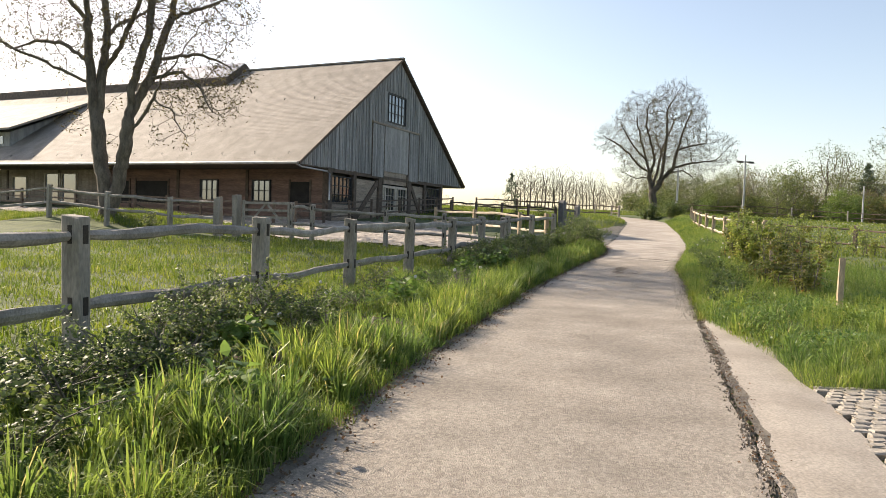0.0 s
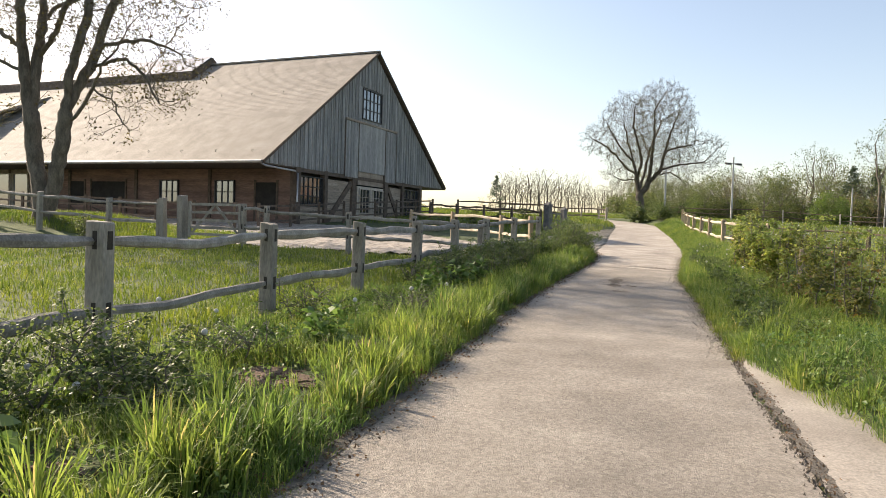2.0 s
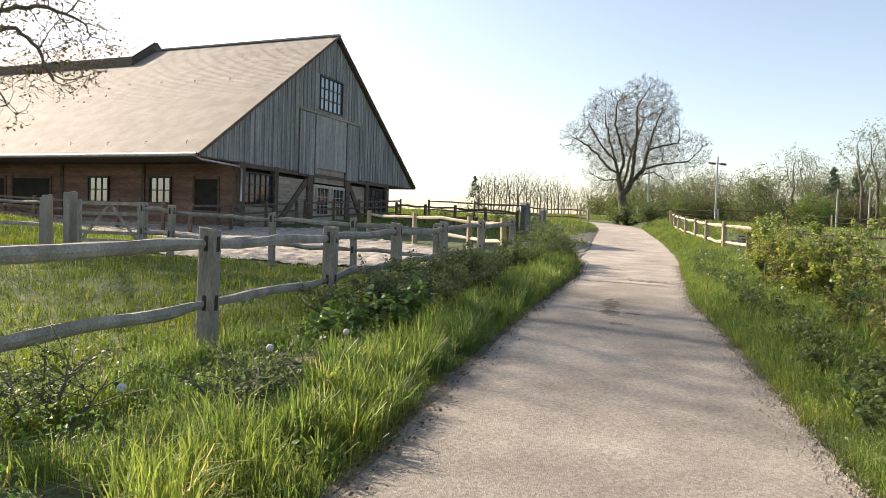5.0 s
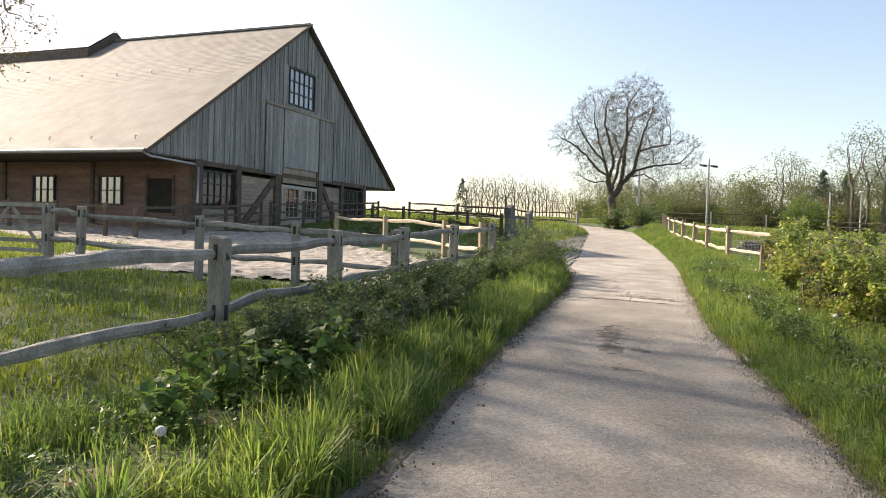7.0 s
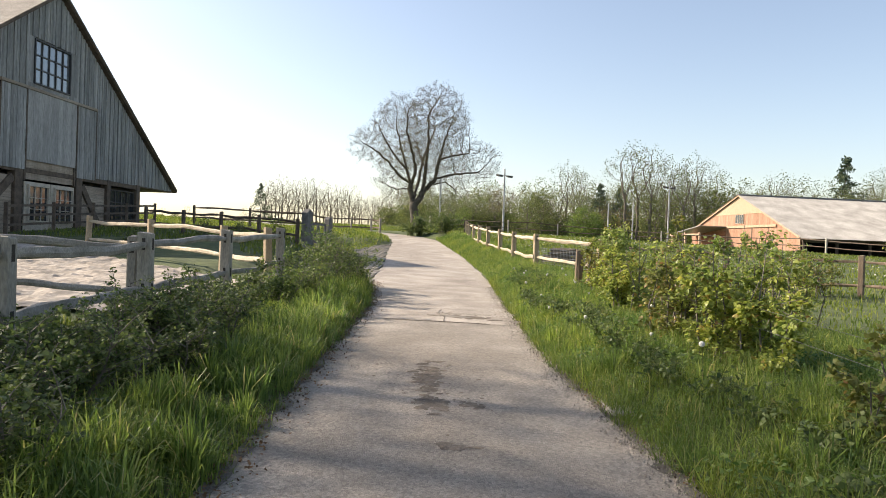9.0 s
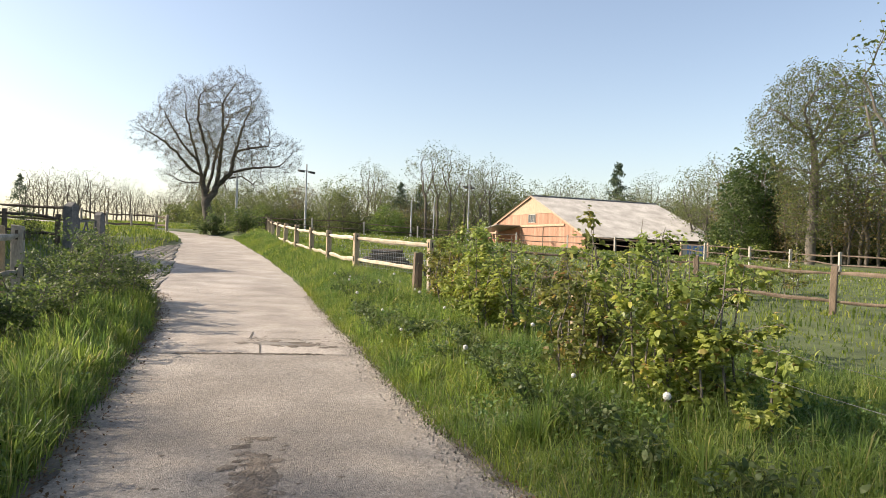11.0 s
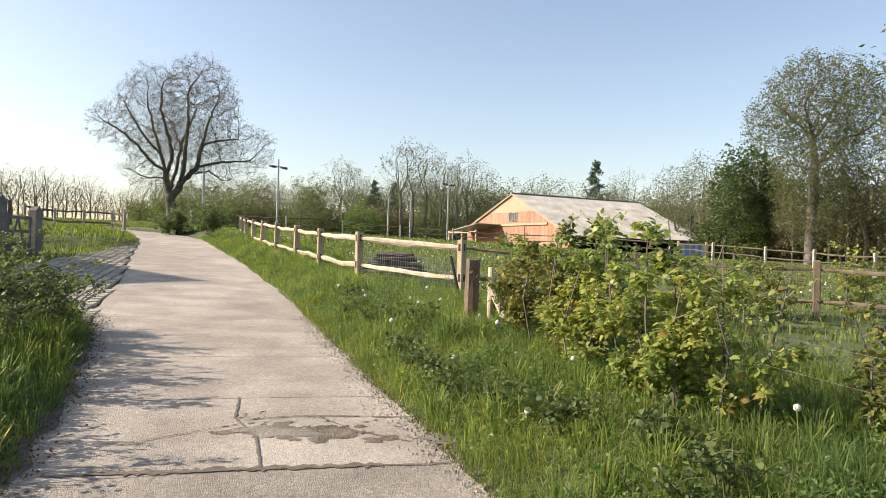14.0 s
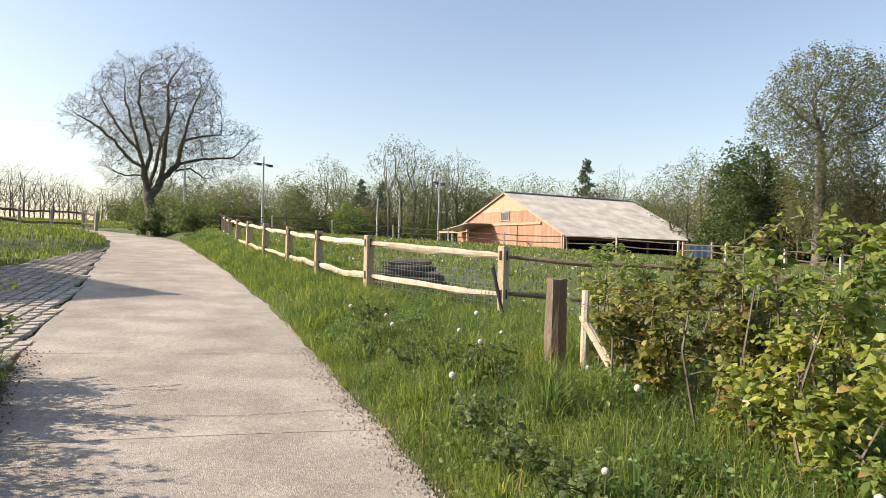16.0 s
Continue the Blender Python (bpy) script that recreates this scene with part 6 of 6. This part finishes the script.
rs = np.random.default_rng(3)
SX, SY = np.meshgrid(-34 + 0.15 * np.arange(250), 24 + 0.15 * np.arange(150), indexing="ij")
lump = rs.normal(0, 1, SX.shape)
lump = (lump + np.roll(lump, 1, 0) + np.roll(lump, 1, 1) + np.roll(lump, (1, 1), (0, 1))) / 2
SZ = ground_z(SX, SY) + 0.045 + 0.024 * lump
for i in range(250):
    for j in range(150):
        px, py = float(SX[i, j]), float(SY[i, j])
        if inside_poly(px + 0.1 * math.sin(py * 5), py + 0.12 * math.sin(px * 4)):
            ids[i, j] = len(sv)
            sv.append((px, py, SZ[i, j]))
for (i, j) in ids:
    if (i + 1, j) in ids and (i, j + 1) in ids and (i + 1, j + 1) in ids:
        sf.append((ids[i, j], ids[i + 1, j], ids[i + 1, j + 1], ids[i, j + 1]))
tagged(raw("sand_paddock", sv, sf, M_SAND), "pale trampled sand of the barn paddock", "sand", kind="structure")


# ---- small things ----
def clock(x, y, h):
    t = thing("dandelion", pose(x, y, gz(x, y)), "dandelion seed head on a thin stem", "dandelion", "dandelions")
    vs, fs = tube([(0, 0, 0), (0.01, 0.0, h * 0.5), (0.015, 0.01, h)], [0.004] * 3, 4)
    raw("stem", vs, fs, M_SPRING, t)
    bm = bmesh.new()
    bmesh.ops.create_icosphere(bm, subdivisions=2, radius=0.027, matrix=Matrix.Translation((0.015, 0.01, h)))
    part("seed_head", bm, M_DANDELION, t)
    return t


first = clock(-2.0, 7.2, 0.3)
rd = random.Random(9)
spots = [(-0.25, 13.2), (0.25, 14.2), (-0.9, 11.9), (-2.3, 10.6), (-1.9, 9.2), (-3.6, 8.6), (-2.6, 7.7), (-3.1, 11.0)]
spots += [(float(np.interp(yy, RY, RX)) + rd.uniform(0.5, 2.4), yy) for yy in (19.5, 20.6, 22.2, 23.0, 24.4, 25.0, 25.4, 26.2, 26.8, 27.6, 28.4, 29.0, 29.6, 29.9, 30.4, 31.0, 31.8, 33.0)]
for x, y in spots:
    copy_thing(first, pose(x, y, gz(x, y), 0, 0, rd.uniform(0, 360)) @ Matrix.Scale(rd.uniform(0.85, 1.25), 4))
n = 900
y = 30 + 34 * rg.random(n)
x = np.interp(y, RY, RX) + 3.5 + 22 * rg.random(n) ** 1.3
z = ground_z(x, y) + 0.2
c = np.stack([x, y, z], 1)
v, f = leaf_arrays(c, 0.07, rg, 0.0, 0.9)
tagged(raw("dandelion_field", v, f, M_DANDELION), "white dandelion heads dotted over the field", "dandelions", kind="stuff")

# dry leaves and crumbs along the lane's edges
n = 5000
y = 2 + 32 * rg.random(n)
x = np.interp(y, LY, LX) + rg.normal(0.05, 0.13, n)
v, f = leaf_arrays(np.stack([x, y, np.maximum(base_z(x, y), ground_z(x, y)) + 0.035], 1), 0.03, rg, 0.0, 0.8, 1.5)
M_LITTER = leaf_mat("leaf_litter", (0.06, 0.04, 0.025), (0.20, 0.12, 0.07), 0.1, 0.8)
tagged(raw("leaf_litter", v, f, M_LITTER), "dry brown leaf litter along the lane edge", "litter", kind="stuff")
n = 1800
y = np.concatenate([rg.uniform(2, 11.5, 700), rg.uniform(11, 26, 1100)])
x = np.interp(y, RY, RX) + rg.normal(0.06, 0.05, n)
v, f = leaf_arrays(np.stack([x, y, base_z(x, y) + 0.03], 1), 0.022, rg, 0.0, 0.8, 1.5)
tagged(raw("leaf_litter", v, f, M_LITTER), "dark crumbs and leaves along the kerb gap", "litter", kind="stuff")


def ribbon(points, width, lift, name, material, label, seed, parent=None, n=60):
    """A thin irregular strip lying on the lane."""
    rr = random.Random(seed)
    ts = np.linspace(0, 1, n)
    px = np.interp(ts, np.linspace(0, 1, len(points)), [p[0] for p in points])
    py = np.interp(ts, np.linspace(0, 1, len(points)), [p[1] for p in points])
    vs, fs = [], []
    for i in range(n):
        dx, dy = px[min(i + 1, n - 1)] - px[max(i - 1, 0)], py[min(i + 1, n - 1)] - py[max(i - 1, 0)]
        ll = math.hypot(dx, dy) + 1e-9
        jit = rr.uniform(-1, 1) * width * 0.3
        for s in (-1, 1):
            w = width * rr.uniform(0.25, 0.75) * s + jit
            x, y = px[i] - dy / ll * w, py[i] + dx / ll * w
            vs.append((x, y, lane_z(x, y) + lift))
        if i:
            fs.append((2 * i - 2, 2 * i - 1, 2 * i + 1, 2 * i))
    ob = raw(name, vs, fs, material, parent)
    return ob if parent else tagged(ob, label, name.replace("_", " "), kind="structure")


def lane_z(x, y):
    l, r = float(np.interp(y, LY, LX)), float(np.interp(y, RY, RX))
    f = min(1, max(0, (x - l) / (r - l)))
    return float(base_z(x, y)) + 0.012 + 0.012 * math.sin(math.pi * f)



# ---- marks on the lane ----
ribbon([(1.8, 3.6), (2.52, 6.4), (3.05, 8.4), (3.5, 10.2), (3.95, 11.6)], 0.085, 0.012, "crumbled_edge", M_DIRT, "dark crumbled gap between lane and margin strip", 2)
ribbon([(4.5, 13.8), (5.2, 16.8), (5.75, 18.8), (6.2, 20.8)], 0.12, 0.006, "crumbled_edge", M_DIRT, "dark crumbled right edge of the lane", 3)
ribbon([(-1.1, 3.6), (-0.55, 7.0), (0.72, 12.3), (2.45, 18.6)], 0.12, 0.006, "dirt_edge", M_DIRT, "dark dirt washed onto the lane edge", 4)
ribbon([(2.45, 18.6), (3.5, 22.0), (5.35, 28.0), (6.4, 32.6)], 0.16, 0.006, "dirt_edge", M_DIRT, "dark dirt washed onto the lane edge", 5)


def blotch(x, y, rx, ry, turn, name, material, label, seed, lift=0.007):
    """An irregular flat patch on the lane."""
    rr = random.Random(seed)
    n = 40
    ph = [rr.uniform(0, 6) for _ in range(4)]
    vs = [(x, y, lane_z(x, y) + lift + 0.006)]
    for ring in (0.55, 1.0):
        for i in range(n):
            a = 2 * math.pi * i / n
            q = ring * (1 + 0.22 * math.sin(2 * a + ph[0]) + 0.17 * math.sin(5 * a + ph[1]) + 0.12 * math.sin(9 * a + ph[2]) + rr.uniform(-0.07, 0.07))
            u, w = rx * q * math.cos(a), ry * q * math.sin(a)
            px, py = x + u * math.cos(turn) - w * math.sin(turn), y + u * math.sin(turn) + w * math.cos(turn)
            vs.append((px, py, lane_z(px, py) + lift + (0.006 if ring < 1 else -0.004)))
    fs = [(0, 1 + i, 1 + (i + 1) % n) for i in range(n)]
    for i in range(n):
        j = (i + 1) % n
        fs += [(1 + i, 1 + n + i, 1 + n + j), (1 + i, 1 + n + j, 1 + j)]
    return tagged(raw(name, vs, fs, material, smooth=True), label, name.replace("_", " "), kind="structure")


M_MUD = mat("dried_mud", (0.10, 0.08, 0.06), (0.20, 0.165, 0.13), 7, 0.95, 0.9, 50)
M_PATCH = mat("old_patch", (0.16, 0.145, 0.125), (0.26, 0.235, 0.2), 5, 0.9, 0.8, 45)
rm = random.Random(14)


def mud(x, y, lx, ly, turn, count, big, seed):
    """Trodden clods and stains, joined as one scatter."""
    vs, fs = [], []
    for k in range(count):
        u, w = max(-1.8, min(1.8, rm.gauss(0, 0.6))) * lx, max(-1.8, min(1.8, rm.gauss(0, 0.6))) * ly
        px, py = x + u * math.cos(turn) - w * math.sin(turn), y + u * math.sin(turn) + w * math.cos(turn)
        r0 = big * rm.uniform(0.15, 1.0) ** 1.6
        n = 9
        b = len(vs)
        vs.append((px, py, lane_z(px, py) + 0.008 + r0 * 0.05))
        for i in range(n):
            q = r0 * rm.uniform(0.55, 1.25)
            qx, qy = px + q * math.cos(6.283 * i / n), py + q * 0.8 * math.sin(6.283 * i / n)
            vs.append((qx, qy, lane_z(qx, qy) + 0.003))
        fs += [(b, b + 1 + i, b + 1 + (i + 1) % n) for i in range(n)]
    return tagged(raw("mud_patch", vs, fs, M_MUD), "dried mud trodden onto the lane", "mud", kind="stuff")


mud(4.5, 20.6, 0.12, 0.62, -0.28, 150, 0.09, 1)
mud(4.22, 19.5, 0.12, 0.2, -0.2, 80, 0.085, 2)
mud(4.57, 19.4, 0.08, 0.12, 0.8, 24, 0.07, 3)
mud(4.0, 18.24, 0.12, 0.05, -0.5, 18, 0.07, 4)
mud(4.4, 20.2, 0.5, 1.4, -0.2, 80, 0.03, 5)
mud(6.85, 25.8, 0.55, 0.2, -0.5, 50, 0.12, 6)
mud(6.8, 26.2, 0.9, 0.4, -0.5, 60, 0.035, 7)
blotch(6.6, 25.95, 0.42, 0.13, -0.5, "worn_patch", M_PATCH, "broken patched slab corner on the lane", 5)
blotch(7.75, 25.15, 0.32, 0.14, -0.5, "worn_patch", M_PATCH, "broken patched slab corner on the lane", 6)
ribbon([(5.15, 25.65), (5.6, 25.42), (6.2, 25.15), (6.9, 24.85)], 0.08, 0.007, "dirt_seam", M_MUD, "dirt lying in the joint of the lane slabs", 21)
M_CRACK = mat("crack_shade", (0.10, 0.085, 0.07), (0.17, 0.145, 0.12), 6, 0.95, 0.4, 50)
for k, pts in enumerate((((4.9, 25.75), (5.6, 25.4), (6.4, 25.05), (7.2, 24.7), (7.6, 24.6)), ((6.75, 27.2), (6.45, 26.5), (6.4, 25.9), (6.15, 25.2)), ((6.5, 26.4), (7.0, 26.3), (7.7, 25.9), (8.1, 25.7)), ((4.9, 26.6), (5.6, 26.2), (6.4, 26.3)),
                         ((7.1, 26.2), (7.15, 25.7), (7.4, 25.2)), ((6.9, 30.4), (7.9, 29.8), (8.7, 29.6), (9.1, 29.4)))):
    ribbon(pts, 0.02 if k < 3 else 0.012, 0.008, "crack", M_CRACK, "thin crack across the lane", 30 + k)
# loose crumbs in the gap by the margin strip and pale grit along both edges
rc = np.random.default_rng(31)
for name, n, lo, hi, off, wid, size, m, lab in (("crumbs", 2600, 2.0, 11.6, 0.09, 0.045, 0.011, M_DIRT, "dark broken crumbs in the lane edge gap"), ("grit", 5000, 11.0, 33.0, 0.02, 0.13, 0.010, M_SLAB, "pale grit along the lane edge"), ("crumbs", 1500, 11.0, 30.0, 0.07, 0.06, 0.011, M_DIRT, "dark crumbs of soil on the lane edge")):
    y = rc.uniform(lo, hi, n)
    x = np.interp(y, RY, RX) + rc.normal(off - 0.06, wid, n)
    s = size * rc.uniform(0.4, 1.4, n)
    z = np.array([lane_z(a, b) for a, b in zip(x, y)]) + 0.012
    a = rc.uniform(0, 6.28, n)
    base = [np.stack([x + np.cos(a + k * 2.09) * s, y + np.sin(a + k * 2.09) * s, z - 0.012], 1) for k in range(3)]
    v = np.stack(base + [np.stack([x, y, z + s * 0.6], 1)], 1).reshape(-1, 3)
    i = np.arange(n)[:, None] * 4
    f = np.concatenate([i + np.array([[0, 1, 3]]), i + np.array([[1, 2, 3]]), i + np.array([[2, 0, 3]])], 1).reshape(-1, 3)
    tagged(raw(name, v, f, m), lab, name, kind="stuff")
# pale stone at the verge and soil thrown up beside the lane
st = box((-0.34, -0.13, -0.05), (0.34, 0.13, 0.012), 0.02)
stone = part("kerb_stone", st, M_SLAB, None)
stone.matrix_world = pose(5.97, 19.15, gz(5.97, 19.15) + 0.0, 0, 2, 72)
tagged(stone, "pale flat stone lying at the verge", "stone")


def molehill(x, y, r, h, seed):
    rr = random.Random(seed)
    bm = bmesh.new()
    bmesh.ops.create_icosphere(bm, subdivisions=4, radius=1)
    for v in bm.verts:
        q = 1 + 0.25 * noise.noise(v.co * 2.2 + Vector((seed, 0, 0))) + 0.16 * noise.noise(v.co * 6 + Vector((0, seed, 0)))
        v.co = Vector((v.co.x * r * q, v.co.y * r * q * 0.8, v.co.z * h * q))
    ob = part("molehill", bm, M_SOIL, None)
    ob.matrix_world = pose(x, y, gz(x, y))
    return tagged(ob, "loose reddish molehill among the verge grass", "molehill", "molehills")


for i, (x, y, r) in enumerate(((-1.87, 6.45, 0.28), (-1.13, 8.82, 0.3), (-0.83, 10.61, 0.32), (-1.3, 9.11, 0.28), (0.34, 15.6, 0.34), (0.0, 14.38, 0.3))):
    molehill(x, y, r * 1.1, 0.035, i + 1)
# crumbs of soil and dry straw strewn round the molehills
n = 420
for i, (mx, my) in enumerate(BARE):
    a, d = rc.uniform(0, 6.28, n), np.abs(rc.normal(0, 0.26, n))
    x, y, s = mx + np.cos(a) * d, my + np.sin(a) * d, 0.022 * rc.uniform(0.3, 1.3, n)
    z = ground_z(x, y) + 0.035 * np.maximum(0, 1 - d / 0.3) - 0.004
    base = [np.stack([x + np.cos(a + k * 2.09) * s, y + np.sin(a + k * 2.09) * s, z], 1) for k in range(3)]
    v = np.stack(base + [np.stack([x, y, z + s * 1.1], 1)], 1).reshape(-1, 3)
    k = np.arange(n)[:, None] * 4
    f = np.concatenate([k + np.array([[0, 1, 3]]), k + np.array([[1, 2, 3]]), k + np.array([[2, 0, 3]])], 1).reshape(-1, 3)
    tagged(raw("soil_crumbs", v, f, M_SOIL), "loose reddish soil crumbs round a molehill", "soil", kind="stuff")


# ---- posts, wire and stacked wood by the hedge ----
def stake(x, y, top, r, material, label, lean=(0, 0)):
    z = gz(x, y) - 0.15
    t = thing("stake", pose(x, y, z), label, "stake")
    vs, fs = tube([(lean[0] * k / 2, lean[1] * k / 2, (top - z) * k / 2) for k in range(3)], [r, r * 0.97, r * 0.93], 9)
    rough = random.Random(int(x * 100))
    vs = [(p[0] + rough.uniform(-0.16, 0.16) * r, p[1] + rough.uniform(-0.16, 0.16) * r, p[2] + rough.uniform(-0.1, 0.1) * r) for p in vs]
    o = raw("shaft", vs, fs, material, t)
    bm = bmesh.new()
    bm.from_mesh(o.data)
    bm.verts.ensure_lookup_table()
    bm.faces.new([bm.verts[18 + k] for k in range(9)])
    bm.to_mesh(o.data)
    bm.free()
    return t


stake(5.92, 11.19, 1.13, 0.05, M_OAKNEW, "round brown timber stake at the verge")
stake(10.77, 28.62, 1.72, 0.11, M_OLDBROWN, "thick rough-barked tree stump post at the hedge end")
stake(10.85, 28.3, 1.62, 0.045, M_RAILPALE, "thin pale split stake beside the stump post")
stake(10.75, 27.6, 1.35, 0.05, M_RAILPALE, "pale leaning brace stake with peeling bark", (0.12, 0.75))
stake(13.2, 31.9, 1.72, 0.03, M_BLACK, "black iron bar leaning in the verge grass", (-0.22, 0.12))
stake(7.0, 16.3, 1.3, 0.035, M_OAKNEW, "thin wire fence stake in the hedge")
stake(8.75, 22.0, 1.5, 0.035, M_OAKNEW, "thin wire fence stake in the hedge")
wire = thing("wire_fence", Matrix.Identity(4), "two thin galvanised wires along the hedge", "wire fence")
for k in (0.5, 0.28):
    pts = [(10.8, 28.5), (8.75, 22.0), (7.0, 16.3), (5.95, 11.25)]
    vs, fs = tube([(x, y, gz(x, y) + 0.25 + k) for x, y in pts], [0.002] * 4, 4)
    raw("wire", vs, fs, M_GREYPOST, wire)
net = thing("stock_netting", Matrix.Identity(4), "square wire netting below the fence rails", "netting")
vs, fs = [], []
A, B = Vector((13.55, 32.5, 0)), Vector((13.02, 35.7, 0))
for k in range(6):
    tube([(A.x, A.y, gz(A.x, A.y) + 0.12 + k * 0.13), (B.x, B.y, gz(B.x, B.y) + 0.12 + k * 0.13)], [0.006, 0.006], 3, vs, fs)
for k in range(40):
    p = A.lerp(B, (k + 0.5) / 40)
    tube([(p.x, p.y, gz(p.x, p.y) + 0.05), (p.x, p.y, gz(p.x, p.y) + 0.8)], [0.005, 0.005], 3, vs, fs)
raw("mesh_wire", vs, fs, M_METAL, net)
rl = random.Random(6)
logs = thing("brushwood_pile", pose(14.3, 36.2, gz(14.3, 36.2), 0, 0, -38), "dark stacked brushwood pile behind the fence", "wood pile")
for k in range(54):
    row, col = k // 9, k % 9
    y0 = (col - 4) * 0.14 + rl.uniform(-0.04, 0.04) + 0.05 * row
    z0 = 0.06 + row * 0.12
    ln = rl.uniform(0.75, 1.0) - 0.1 * row
    vs, fs = tube([(-ln, y0, z0), (0, y0 + rl.uniform(-0.05, 0.05), z0 + rl.uniform(-0.02, 0.03)), (ln, y0 + rl.uniform(-0.05, 0.05), z0)], [rl.uniform(0.04, 0.07)] * 3, 7)
    raw("log", vs, fs, M_BARKDARK, logs)


# ---- kerb strip, setts ----
def strip_sheet():
    ys = np.linspace(-4, 11.3, 60)
    vs, fs = [], []
    for y in ys:
        a = np.interp(y, RY, RX) + 0.06 + wobble(y, 2.0, 0.03)
        wid = np.interp(y, [-4, 4, 7, 9.7, 11.3], [0.75, 0.80, 0.72, 0.62, 0.08])
        for k in range(4):
            x = a + wid * k / 3
            vs.append((x, y, float(base_z(x, y)) + 0.02 + 0.012 * (k in (1, 2))))
    for i in range(len(ys) - 1):
        for k in range(3):
            fs.append((i * 4 + k, i * 4 + k + 1, (i + 1) * 4 + k + 1, (i + 1) * 4 + k))
    return vs, fs


v, f = strip_sheet()
tagged(raw("kerb_strip", v, f, M_STRIP), "smooth concrete margin strip beside the lane", "kerb", kind="structure")


def in_left_cobbles(x, y):
    l = np.interp(y, LY, LX)
    return 33.0 < y < 53.5 and l - np.interp(y, [33, 36, 40, 43.5, 44.3, 47.6, 50, 53.5], [0.3, 1.6, 3.2, 3.6, 2.5, 1.6, 1.0, 0.1]) < x < l - 0.02


def in_right_cobbles(x, y):
    r = np.interp(y, RY, RX)
    return -3.5 < y < 6.75 and r + 0.84 < x < r + 6.0


cobble_field("cobbled_apron", in_left_cobbles, 3.0, 13.0, 33.0, 52.5, 0.36, 0.24, 1.22, 0.02, "worn cobbled gateway apron beside the lane", 0.022)
cobble_field("cobbled_drive", in_right_cobbles, -1.5, 9.0, -3.5, 6.9, 0.15, 0.12, 0.0, 0.02, "pale cobbled drive joining the lane")
